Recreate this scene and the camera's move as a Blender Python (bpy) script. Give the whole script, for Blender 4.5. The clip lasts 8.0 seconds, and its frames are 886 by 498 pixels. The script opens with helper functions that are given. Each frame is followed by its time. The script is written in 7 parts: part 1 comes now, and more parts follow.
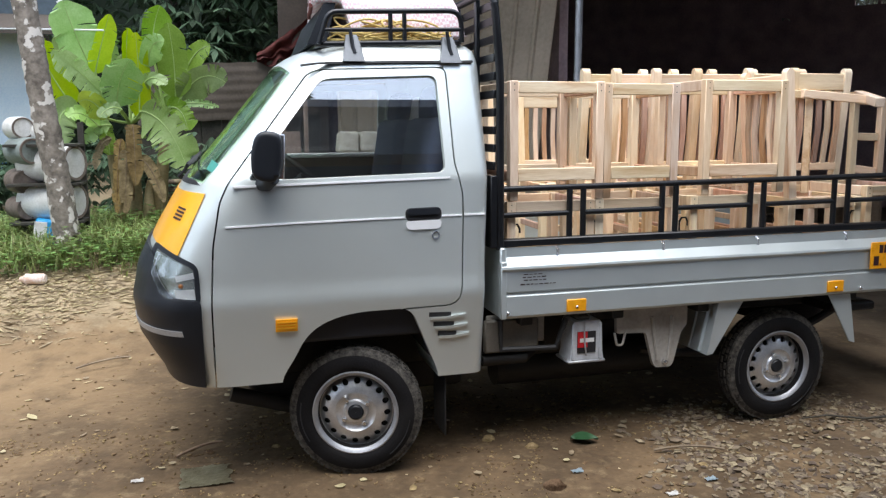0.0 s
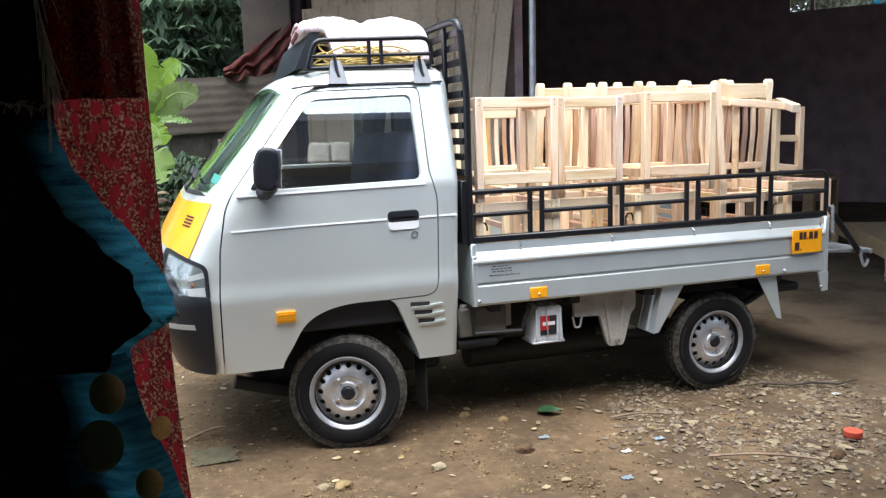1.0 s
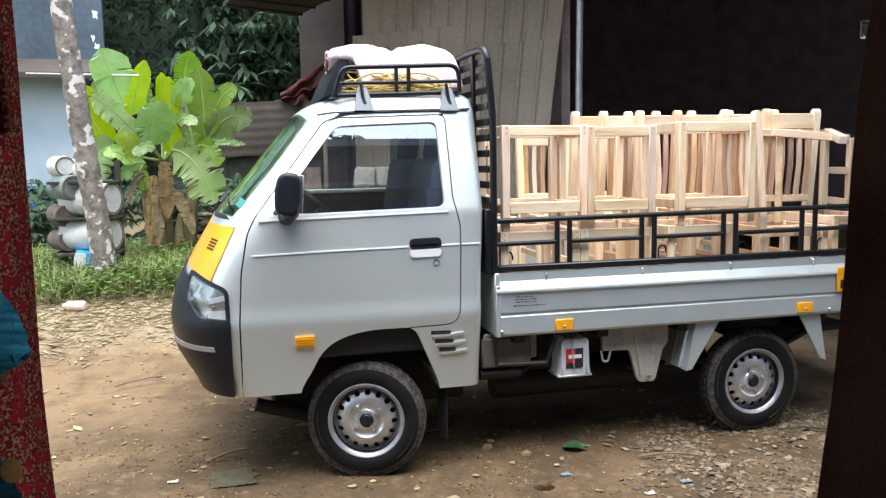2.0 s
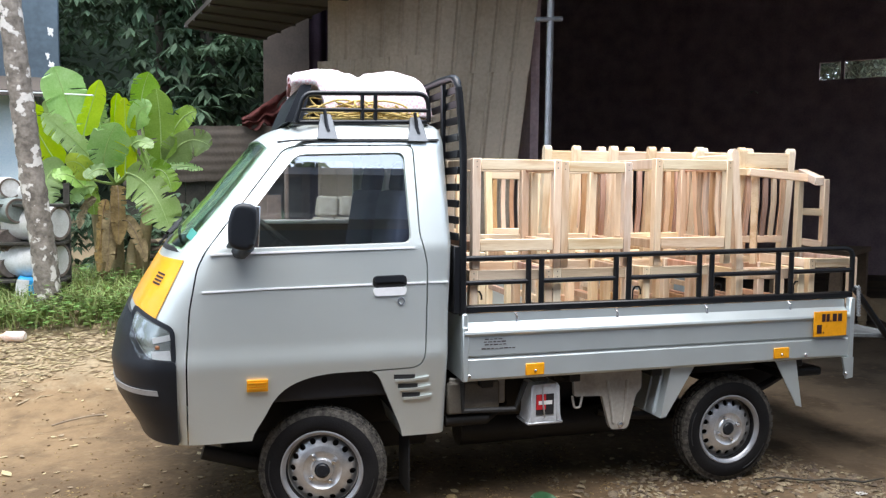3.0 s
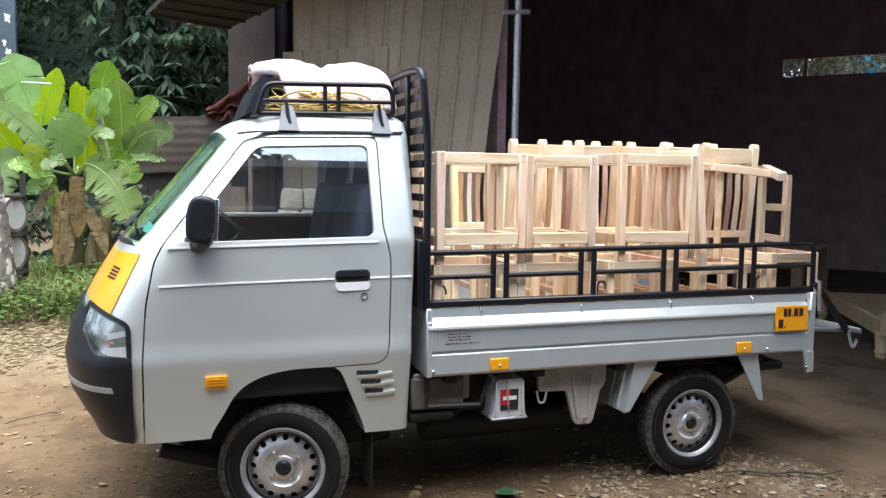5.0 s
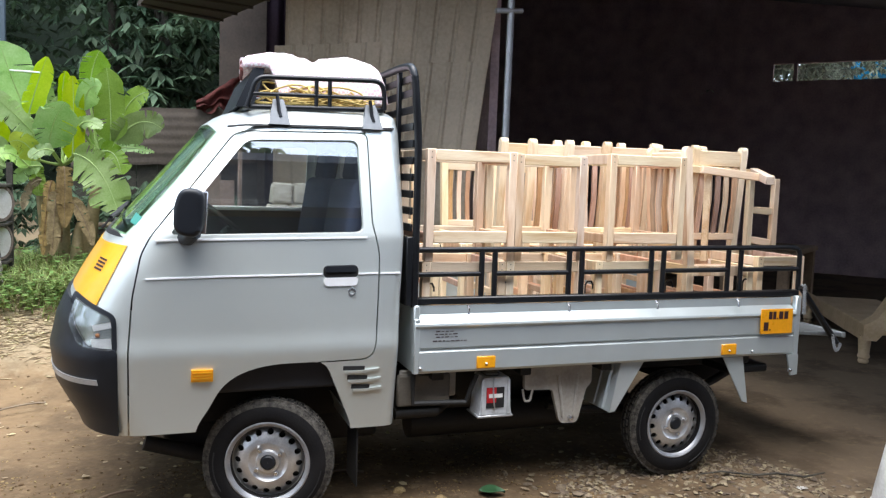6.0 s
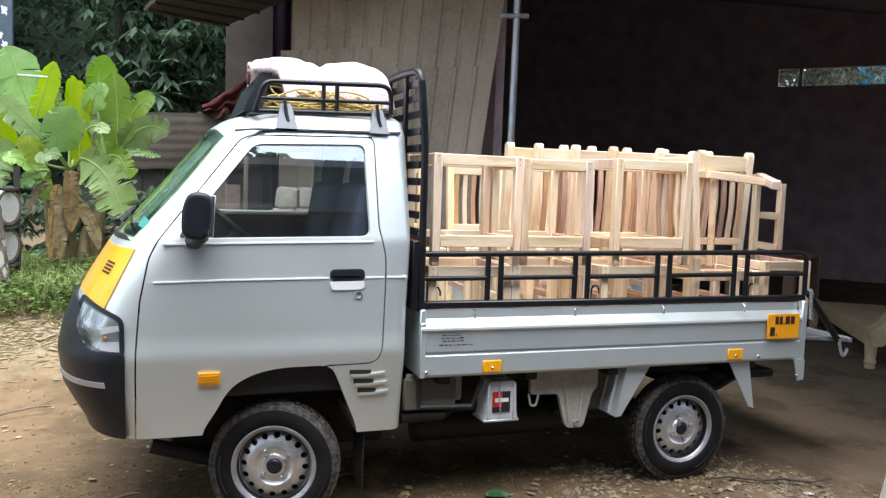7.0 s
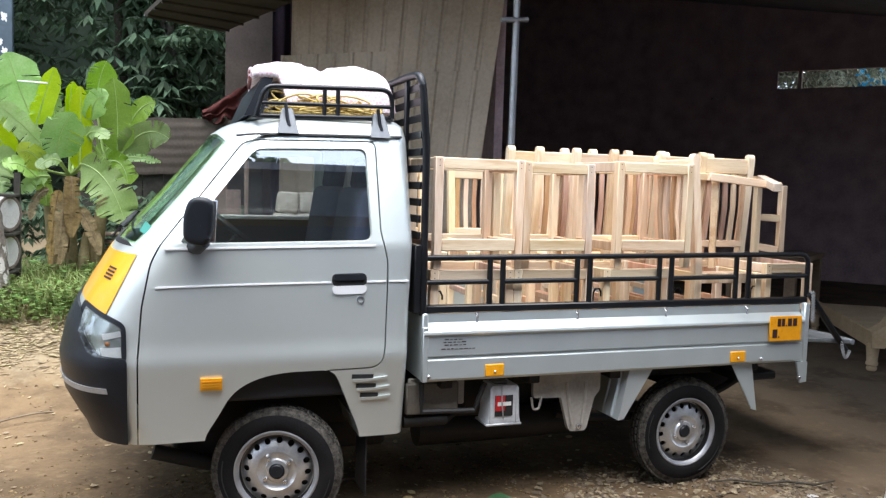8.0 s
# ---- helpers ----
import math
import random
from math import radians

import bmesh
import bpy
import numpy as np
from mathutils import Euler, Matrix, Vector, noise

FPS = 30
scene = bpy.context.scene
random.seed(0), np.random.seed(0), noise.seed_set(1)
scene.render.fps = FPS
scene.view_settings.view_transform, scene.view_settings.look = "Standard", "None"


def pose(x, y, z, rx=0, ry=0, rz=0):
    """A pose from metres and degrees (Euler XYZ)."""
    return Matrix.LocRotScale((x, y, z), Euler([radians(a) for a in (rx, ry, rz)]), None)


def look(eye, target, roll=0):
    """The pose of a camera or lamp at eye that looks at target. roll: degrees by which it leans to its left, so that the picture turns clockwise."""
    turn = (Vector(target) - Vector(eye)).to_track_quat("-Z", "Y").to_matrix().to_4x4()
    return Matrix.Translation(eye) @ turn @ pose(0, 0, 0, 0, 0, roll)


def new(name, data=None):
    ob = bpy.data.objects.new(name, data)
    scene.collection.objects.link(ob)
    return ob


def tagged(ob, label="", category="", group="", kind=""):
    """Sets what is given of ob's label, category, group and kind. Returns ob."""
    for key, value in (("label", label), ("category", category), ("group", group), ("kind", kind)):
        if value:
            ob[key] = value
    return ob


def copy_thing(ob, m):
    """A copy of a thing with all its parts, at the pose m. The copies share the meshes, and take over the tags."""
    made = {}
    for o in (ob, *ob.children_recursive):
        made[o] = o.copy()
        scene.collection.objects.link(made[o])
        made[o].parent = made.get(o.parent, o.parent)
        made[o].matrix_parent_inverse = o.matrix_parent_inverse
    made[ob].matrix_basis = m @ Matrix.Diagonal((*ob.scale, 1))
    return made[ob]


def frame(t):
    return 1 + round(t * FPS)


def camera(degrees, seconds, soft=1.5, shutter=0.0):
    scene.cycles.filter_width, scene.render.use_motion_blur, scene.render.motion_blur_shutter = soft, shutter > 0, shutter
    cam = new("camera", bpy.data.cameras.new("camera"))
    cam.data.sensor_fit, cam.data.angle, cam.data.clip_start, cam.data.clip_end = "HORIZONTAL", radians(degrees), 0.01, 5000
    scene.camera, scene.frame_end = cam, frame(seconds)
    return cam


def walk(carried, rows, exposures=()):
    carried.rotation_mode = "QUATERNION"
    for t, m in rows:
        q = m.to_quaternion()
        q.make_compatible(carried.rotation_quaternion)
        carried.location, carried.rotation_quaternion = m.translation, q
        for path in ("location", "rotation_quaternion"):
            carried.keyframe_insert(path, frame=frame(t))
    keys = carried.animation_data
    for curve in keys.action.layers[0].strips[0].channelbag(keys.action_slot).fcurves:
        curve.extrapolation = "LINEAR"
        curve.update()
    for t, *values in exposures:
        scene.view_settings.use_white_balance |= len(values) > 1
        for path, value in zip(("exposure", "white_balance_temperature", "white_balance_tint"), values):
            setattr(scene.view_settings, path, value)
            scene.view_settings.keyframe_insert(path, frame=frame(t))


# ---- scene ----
cam = camera(58.6, 8.0, 1.3)
PATH = [
    (0, (-0.493, -3.145, 1.468), (0.037, -1.241, 1.167), -0.4),
    (0.1, (-0.509, -3.237, 1.45), (0.033, -1.34, 1.125), -0.1),
    (0.2, (-0.514, -3.266, 1.464), (0.082, -1.394, 1.093), -0.9),
    (0.3, (-0.557, -3.295, 1.457), (-0.034, -1.401, 1.081), -2.3),
    (0.4, (-0.611, -3.364, 1.437), (-0.061, -1.466, 1.128), -2.3),
    (0.5, (-0.638, -3.426, 1.465), (0.011, -1.557, 1.171), -0.4),
    (0.6, (-0.683, -3.412, 1.495), (0.023, -1.568, 1.176), -0.3),
    (0.7, (-0.68, -3.446, 1.484), (-0.085, -1.564, 1.154), -1.6),
    (0.8, (-0.712, -3.515, 1.474), (-0.094, -1.635, 1.186), -2.6),
    (1, (-0.699, -3.567, 1.497), (-0.072, -1.69, 1.209), -1.7),
    (1.2, (-0.685, -3.56, 1.517), (-0.106, -1.666, 1.232), -2.0),
    (1.3, (-0.666, -3.552, 1.515), (-0.103, -1.655, 1.225), -1.5),
    (1.5, (-0.58, -3.59, 1.511), (-0.036, -1.681, 1.25), -0.9),
    (1.7, (-0.546, -3.555, 1.524), (-0.008, -1.647, 1.26), -0.2),
    (2, (-0.505, -3.58, 1.509), (-0.026, -1.65, 1.284), -0.9),
    (2.2, (-0.51, -3.525, 1.5), (0.032, -1.61, 1.305), -1.0),
    (3.3, (-0.452, -3.353, 1.536), (0.11, -1.439, 1.394), 0.8),
    (3.5, (-0.446, -3.35, 1.534), (0.078, -1.425, 1.396), 0.1),
    (4, (-0.45, -3.342, 1.539), (0.132, -1.434, 1.402), -0.5),
    (4.5, (-0.437, -3.338, 1.534), (0.201, -1.448, 1.392), 0.6),
    (5, (-0.437, -3.331, 1.532), (0.212, -1.447, 1.362), 0.8),
    (6.5, (-0.441, -3.334, 1.53), (0.241, -1.462, 1.356), 2.3),
    (7, (-0.449, -3.335, 1.528), (0.217, -1.456, 1.364), 2.0),
    (7.5, (-0.454, -3.326, 1.528), (0.205, -1.443, 1.379), 2.0),
    (8, (-0.456, -3.329, 1.527), (0.21, -1.45, 1.373), 1.7),
]
EXPOSURES = [(0, 1.15), (0.5, 1.5), (1.0, 1.74), (1.5, 1.7), (2.0, 1.58), (3.3, 1.5), (5.0, 1.5), (8.0, 1.53)]
walk(cam, [(t, look(eye, target, roll)) for t, eye, target, roll in PATH], EXPOSURES)

# ---- sky, sun ----
world = bpy.data.worlds.new("sky")
scene.world = world
world.use_nodes = True
wn = world.node_tree.nodes
sky = wn.new("ShaderNodeTexSky")
sky.sky_type = "NISHITA"
sky.sun_disc = False
sky.sun_elevation, sky.sun_rotation = radians(77.1), radians(202)
sky.air_density, sky.dust_density, sky.ozone_density = 1.0, 4.0, 1.0
veil = wn.new("ShaderNodeMix")
veil.data_type = "RGBA"
veil.inputs[0].default_value = 0.65
veil.inputs[7].default_value = (8.1, 9.5, 12.0, 1)
world.node_tree.links.new(sky.outputs[0], veil.inputs[6])
world.node_tree.links.new(veil.outputs[2], wn["Background"].inputs[0])
wn["Background"].inputs[1].default_value = 0.125

sun_data = bpy.data.lights.new("sun", "SUN")
sun_data.energy, sun_data.angle, sun_data.color = 2.2, radians(55), (1.0, 0.99, 0.985)
sun = new("sun", sun_data)
sun.matrix_world = look((-0.7, -1.7, 8), (0, 0, 0))


# ---- materials ----
def mat(name, color, rough=0.6, metal=0.0, var=0.15, scale=8.0, bump=0.0, fine=60.0, color2=None, coat=0.0, spec=0.5, piece=0.0, stretch=(1, 1, 1), coords="Object"):
    m = bpy.data.materials.new(name)
    m.use_nodes = True
    n, l = m.node_tree.nodes, m.node_tree.links
    b = n["Principled BSDF"]
    b.inputs["Roughness"].default_value = rough
    b.inputs["Metallic"].default_value = metal
    b.inputs["Coat Weight"].default_value = coat
    b.inputs["Specular IOR Level"].default_value = spec
    tc, mp = n.new("ShaderNodeTexCoord"), n.new("ShaderNodeMapping")
    mp.inputs["Scale"].default_value = stretch
    l.new(tc.outputs[coords], mp.inputs[0])
    big, small = n.new("ShaderNodeTexNoise"), n.new("ShaderNodeTexNoise")
    big.inputs["Scale"].default_value, big.inputs["Detail"].default_value = scale, 5
    small.inputs["Scale"].default_value, small.inputs["Detail"].default_value = fine, 4
    l.new(mp.outputs[0], big.inputs["Vector"]), l.new(mp.outputs[0], small.inputs["Vector"])
    mix = n.new("ShaderNodeMath")
    mix.operation = "MULTIPLY_ADD"
    mix.inputs[1].default_value = 0.65
    l.new(big.outputs[0], mix.inputs[0])
    half = n.new("ShaderNodeMath")
    half.operation = "MULTIPLY"
    half.inputs[1].default_value = 0.35
    l.new(small.outputs[0], half.inputs[0]), l.new(half.outputs[0], mix.inputs[2])
    ramp = n.new("ShaderNodeValToRGB")
    c2 = color2 or tuple(min(1, c * (1 + var)) for c in color)
    c1 = color if color2 else tuple(c * (1 - var) for c in color)
    ramp.color_ramp.elements[0].position, ramp.color_ramp.elements[1].position = 0.34, 0.66
    ramp.color_ramp.elements[0].color, ramp.color_ramp.elements[1].color = (*c1, 1), (*c2, 1)
    l.new(mix.outputs[0], ramp.inputs[0])
    out = ramp.outputs[0]
    if piece:
        info, hsv = n.new("ShaderNodeObjectInfo"), n.new("ShaderNodeHueSaturation")
        mr = n.new("ShaderNodeMapRange")
        mr.inputs["To Min"].default_value, mr.inputs["To Max"].default_value = 1 - piece, 1 + piece
        l.new(info.outputs["Random"], mr.inputs[0]), l.new(mr.outputs[0], hsv.inputs["Value"]), l.new(out, hsv.inputs["Color"])
        for k, socket, lo, hi in ((7.31, "Hue", 0.5 - 0.07 * piece, 0.5 + 0.07 * piece), (3.77, "Saturation", 1 - 0.5 * piece, 1 + 1.6 * piece)):
            mul, fr, rg = n.new("ShaderNodeMath"), n.new("ShaderNodeMath"), n.new("ShaderNodeMapRange")
            mul.operation, fr.operation, mul.inputs[1].default_value = "MULTIPLY", "FRACT", k
            rg.inputs["To Min"].default_value, rg.inputs["To Max"].default_value = lo, hi
            l.new(info.outputs["Random"], mul.inputs[0]), l.new(mul.outputs[0], fr.inputs[0]), l.new(fr.outputs[0], rg.inputs[0]), l.new(rg.outputs[0], hsv.inputs[socket])
        out = hsv.outputs[0]
    l.new(out, b.inputs["Base Color"])
    if bump:
        bp = n.new("ShaderNodeBump")
        bp.inputs["Strength"].default_value, bp.inputs["Distance"].default_value = bump, 0.01
        l.new(small.outputs[0], bp.inputs["Height"]), l.new(bp.outputs[0], b.inputs["Normal"])
    rr = n.new("ShaderNodeMapRange")
    rr.inputs["To Min"].default_value, rr.inputs["To Max"].default_value = max(0.02, rough - 0.08), min(1, rough + 0.08)
    l.new(big.outputs[0], rr.inputs[0]), l.new(rr.outputs[0], b.inputs["Roughness"])
    return m


def island(m, amount=0.3, hue=0.02):
    """Vary a joined mesh piece by piece."""
    n, l = m.node_tree.nodes, m.node_tree.links
    b = n["Principled BSDF"]
    old = b.inputs["Base Color"].links[0].from_socket
    geo, hsv = n.new("ShaderNodeNewGeometry"), n.new("ShaderNodeHueSaturation")
    mr, mh = n.new("ShaderNodeMapRange"), n.new("ShaderNodeMapRange")
    mr.inputs["To Min"].default_value, mr.inputs["To Max"].default_value = 1 - amount, 1 + amount
    mh.inputs["To Min"].default_value, mh.inputs["To Max"].default_value = 0.5 - hue, 0.5 + hue
    l.new(geo.outputs["Random Per Island"], mr.inputs[0]), l.new(geo.outputs["Random Per Island"], mh.inputs[0])
    l.new(mr.outputs[0], hsv.inputs["Value"]), l.new(mh.outputs[0], hsv.inputs["Hue"])
    l.new(old, hsv.inputs["Color"]), l.new(hsv.outputs[0], b.inputs["Base Color"])
    return m


def translucent(m, amount=0.35):
    """Leaves and cloth let some light through."""
    n, l = m.node_tree.nodes, m.node_tree.links
    b = n["Principled BSDF"]
    tr, mx = n.new("ShaderNodeBsdfTranslucent"), n.new("ShaderNodeMixShader")
    mx.inputs[0].default_value = amount
    l.new(b.inputs["Base Color"].links[0].from_socket, tr.inputs[0])
    l.new(b.outputs[0], mx.inputs[1]), l.new(tr.outputs[0], mx.inputs[2])
    l.new(mx.outputs[0], n["Material Output"].inputs[0])
    return m


def glass(name, tint, rough=0.0, ior=1.5):
    m = bpy.data.materials.new(name)
    m.use_nodes = True
    b = m.node_tree.nodes["Principled BSDF"]
    b.inputs["Base Color"].default_value = (*tint, 1)
    b.inputs["Transmission Weight"].default_value = 1
    b.inputs["Roughness"].default_value = rough
    b.inputs["IOR"].default_value = ior
    return m


def veins(m):
    """Fine cross veins of a broad leaf, by the leaf's own coordinates."""
    n, l = m.node_tree.nodes, m.node_tree.links
    b = n["Principled BSDF"]
    uv, sep, off, wv, bp, mx = (n.new("ShaderNode" + k) for k in ("TexCoord", "SeparateXYZ", "Math", "Math", "Bump", "Mix"))
    l.new(uv.outputs["UV"], sep.inputs[0])
    off.operation, wv.operation = "MULTIPLY_ADD", "SINE"
    ab = n.new("ShaderNodeMath")
    ab.operation = "ABSOLUTE"
    l.new(sep.outputs[1], ab.inputs[0])
    off.inputs[1].default_value = 520
    sl_ = n.new("ShaderNodeMath")
    sl_.operation = "MULTIPLY"
    sl_.inputs[1].default_value = -28
    l.new(ab.outputs[0], sl_.inputs[0]), l.new(sep.outputs[0], off.inputs[0]), l.new(sl_.outputs[0], off.inputs[2]), l.new(off.outputs[0], wv.inputs[0])
    bp.inputs["Strength"].default_value, bp.inputs["Distance"].default_value = 0.10, 0.004
    l.new(wv.outputs[0], bp.inputs["Height"]), l.new(bp.outputs[0], b.inputs["Normal"])
    return m


def streaks(m, stretch, dark=(0.5, 0.3, 0.17)):
    """Darker heartwood bands along the grain, different on each piece."""
    n, l = m.node_tree.nodes, m.node_tree.links
    b = n["Principled BSDF"]
    old = b.inputs["Base Color"].links[0].from_socket
    tc, mp, no, mr, mx, info, add = (n.new("ShaderNode" + k) for k in ("TexCoord", "Mapping", "TexNoise", "MapRange", "Mix", "ObjectInfo", "VectorMath"))
    mp.inputs["Scale"].default_value = stretch
    no.inputs["Scale"].default_value, no.inputs["Detail"].default_value, no.inputs["Distortion"].default_value = 2.2, 3, 0.6
    mr.inputs["From Min"].default_value, mr.inputs["From Max"].default_value, mr.inputs["To Max"].default_value = 0.55, 0.67, 0.9
    add.operation = "MULTIPLY_ADD"
    add.inputs[1].default_value = (37, 53, 71)
    l.new(tc.outputs["Object"], mp.inputs[0]), l.new(info.outputs["Random"], add.inputs[0]), l.new(mp.outputs[0], add.inputs[2])
    l.new(add.outputs[0], no.inputs["Vector"]), l.new(no.outputs[0], mr.inputs[0])
    mx.data_type, mx.blend_type = "RGBA", "MULTIPLY"
    mx.inputs[7].default_value = (dark[0] / 0.6, dark[1] / 0.42, dark[2] / 0.28, 1)
    l.new(mr.outputs[0], mx.inputs[0]), l.new(old, mx.inputs[6]), l.new(mx.outputs[2], b.inputs["Base Color"])
    return m


M_SILVER = mat("silver_paint", (0.665, 0.712, 0.690), 0.40, 0.56, 0.03, 3, 0.02, 900, coat=0.5)
M_BED = mat("bed_silver_paint", (0.555, 0.605, 0.605), 0.32, 0.5, 0.05, 4, 0.02, 700, coat=0.3)
M_YELLOW = mat("yellow_paint", (0.75, 0.36, 0.015), 0.35, 0.0, 0.06, 6, coat=0.4)
M_REFLECT = mat("amber_reflector", (0.85, 0.36, 0.01), 0.3, 0.0, 0.08, 40)
M_BUMPER = mat("black_bumper_plastic", (0.012, 0.014, 0.018), 0.42, 0, 0.2, 6, 0.08, 400, spec=0.35)
M_BLACK = mat("black_painted_steel", (0.009, 0.0095, 0.011), 0.34, 0.0, 0.3, 9, 0.06, 200, spec=0.4)
M_RUBBER = mat("black_rubber", (0.012, 0.012, 0.013), 0.7, 0, 0.3, 10)
M_TYRE = mat("dusty_tyre_rubber", (0.008, 0.008, 0.009), 0.65, 0, 0.4, 7, 0.15, 120, color2=(0.016, 0.015, 0.015), spec=0.12)
M_TREAD = mat("muddy_tread_rubber", (0.014, 0.0135, 0.013), 0.85, 0, 0.4, 40, 0.3, 150, color2=(0.12, 0.11, 0.095), spec=0.15)
M_RIM = mat("silver_steel_wheel", (0.46, 0.47, 0.485), 0.36, 0.80, 0.15, 16, 0.03, 200, color2=(0.76, 0.77, 0.78))
M_FLANGE = mat("dull_rim_flange", (0.30, 0.31, 0.33), 0.5, 0.7, 0.15, 14, 0.03, 200, color2=(0.46, 0.47, 0.49))
M_CHROME = mat("bright_steel", (0.65, 0.65, 0.66), 0.22, 0.9, 0.05, 20)
M_CHASSIS = mat("dirty_chassis_paint", (0.014, 0.0135, 0.013), 0.6, 0.1, 0.4, 6, 0.1, 90)
M_CHASSIS2 = mat("dusty_grey_steel", (0.17, 0.155, 0.13), 0.6, 0.1, 0.25, 8, 0.1, 90)
M_HANGER = mat("dusty_pale_steel", (0.30, 0.28, 0.245), 0.55, 0.1, 0.25, 9, 0.12, 70, color2=(0.46, 0.43, 0.38))
M_DARKIN = mat("dark_cab_trim", (0.02, 0.022, 0.028), 0.6, 0, 0.2, 10, 0.05, 200)
M_SEAT = mat("navy_seat_cloth", (0.035, 0.05, 0.095), 0.85, 0, 0.2, 12, 0.15, 300)
M_GLASS = glass("clear_side_glass", (0.93, 0.96, 0.96), 0.0, 2.7)
M_GLASSFAR = glass("clear_far_glass", (0.98, 0.99, 0.99), 0.0, 1.45)
M_WIND = glass("green_windscreen_glass", (0.66, 0.93, 0.70), 0.0, 1.6)
M_LENS = glass("headlamp_lens", (0.95, 0.97, 0.97))
M_WOOD = streaks(mat("pale_raw_timber", (0.70, 0.525, 0.355), 0.6, 0, 0.2, 9, 0.12, 60, color2=(0.87, 0.715, 0.54), piece=0.17, stretch=(2.5, 2.5, 0.25)), (6, 6, 0.7))
M_WOODH = streaks(mat("pale_raw_timber_rail", (0.72, 0.545, 0.365), 0.6, 0, 0.2, 9, 0.12, 60, color2=(0.89, 0.735, 0.55), piece=0.17, stretch=(0.3, 2.5, 2.5)), (0.7, 6, 9))
M_WOOD2 = streaks(mat("reddish_raw_timber", (0.45, 0.28, 0.18), 0.62, 0, 0.2, 9, 0.12, 60, color2=(0.70, 0.50, 0.36), piece=0.25, stretch=(2.5, 2.5, 0.25)), (6, 6, 0.7))
M_TRIMGLINT = mat("bright_trim_and_glint", (0.88, 0.89, 0.90), 0.35, 0.05, 0.03, 9)
M_REFL = mat("grey_reflector", (0.31, 0.33, 0.31), 0.22, 0.8, 0.25, 10, 0.25, 22)
M_SOIL = mat("laterite_soil", (0.056, 0.033, 0.014), 0.95, 0, 0.3, 2.2, 0.7, 26, color2=(0.155, 0.10, 0.05))
# worn track, paler and drier than the yard, the left side's light painted in
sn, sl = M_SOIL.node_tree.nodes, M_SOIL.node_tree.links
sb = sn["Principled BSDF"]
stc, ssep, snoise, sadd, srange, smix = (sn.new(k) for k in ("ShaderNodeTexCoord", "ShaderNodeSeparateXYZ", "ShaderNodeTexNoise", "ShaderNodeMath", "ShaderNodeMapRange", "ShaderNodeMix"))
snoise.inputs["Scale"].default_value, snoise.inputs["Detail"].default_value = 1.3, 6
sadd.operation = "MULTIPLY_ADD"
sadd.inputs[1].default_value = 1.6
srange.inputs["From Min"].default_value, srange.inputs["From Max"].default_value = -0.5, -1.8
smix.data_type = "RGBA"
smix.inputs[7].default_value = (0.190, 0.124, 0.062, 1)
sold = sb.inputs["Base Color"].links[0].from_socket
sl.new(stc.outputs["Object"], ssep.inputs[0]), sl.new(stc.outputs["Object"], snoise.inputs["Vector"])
slope, lit_range, dmix = sn.new("ShaderNodeMath"), sn.new("ShaderNodeMapRange"), sn.new("ShaderNodeMix")
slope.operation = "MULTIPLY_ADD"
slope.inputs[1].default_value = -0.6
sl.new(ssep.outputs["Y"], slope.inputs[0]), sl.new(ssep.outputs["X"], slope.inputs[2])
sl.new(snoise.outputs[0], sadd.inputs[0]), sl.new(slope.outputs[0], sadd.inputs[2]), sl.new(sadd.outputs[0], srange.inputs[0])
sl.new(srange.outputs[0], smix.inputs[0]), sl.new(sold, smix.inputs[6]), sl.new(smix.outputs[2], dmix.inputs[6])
# ground light under and beyond the shed's eave, put into the soil colour
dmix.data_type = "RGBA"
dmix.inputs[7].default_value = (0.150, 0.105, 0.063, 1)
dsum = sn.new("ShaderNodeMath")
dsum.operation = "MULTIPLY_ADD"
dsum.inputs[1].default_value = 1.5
lit_range.inputs["From Min"].default_value, lit_range.inputs["From Max"].default_value = 2.9, 4.0
sl.new(snoise.outputs[0], dsum.inputs[0]), sl.new(ssep.outputs["X"], dsum.inputs[2]), sl.new(dsum.outputs[0], lit_range.inputs[0])
sl.new(lit_range.outputs[0], dmix.inputs[0])
# trodden wet patches and pale dust
wet, wr, wm, dn, dr, dm = (sn.new("ShaderNode" + k) for k in ("TexNoise", "MapRange", "Mix", "TexNoise", "MapRange", "Mix"))
wet.inputs["Scale"].default_value, wet.inputs["Detail"].default_value, wet.inputs["Roughness"].default_value = 1.9, 8, 0.62
wr.inputs["From Min"].default_value, wr.inputs["From Max"].default_value, wr.inputs["To Max"].default_value = 0.47, 0.60, 0.6
wm.data_type = dm.data_type = "RGBA"
wm.inputs[7].default_value = (0.045, 0.027, 0.011, 1)
dn.inputs["Scale"].default_value, dn.inputs["Detail"].default_value, dn.inputs["Roughness"].default_value = 11, 6, 0.7
dr.inputs["From Min"].default_value, dr.inputs["From Max"].default_value, dr.inputs["To Max"].default_value = 0.54, 0.68, 0.55
dm.inputs[7].default_value = (0.22, 0.158, 0.085, 1)
sl.new(stc.outputs["Object"], wet.inputs["Vector"]), sl.new(stc.outputs["Object"], dn.inputs["Vector"])
sl.new(wet.outputs[0], wr.inputs[0]), sl.new(wr.outputs[0], wm.inputs[0]), sl.new(dmix.outputs[2], wm.inputs[6])
sl.new(dn.outputs[0], dr.inputs[0]), sl.new(dr.outputs[0], dm.inputs[0]), sl.new(wm.outputs[2], dm.inputs[6])
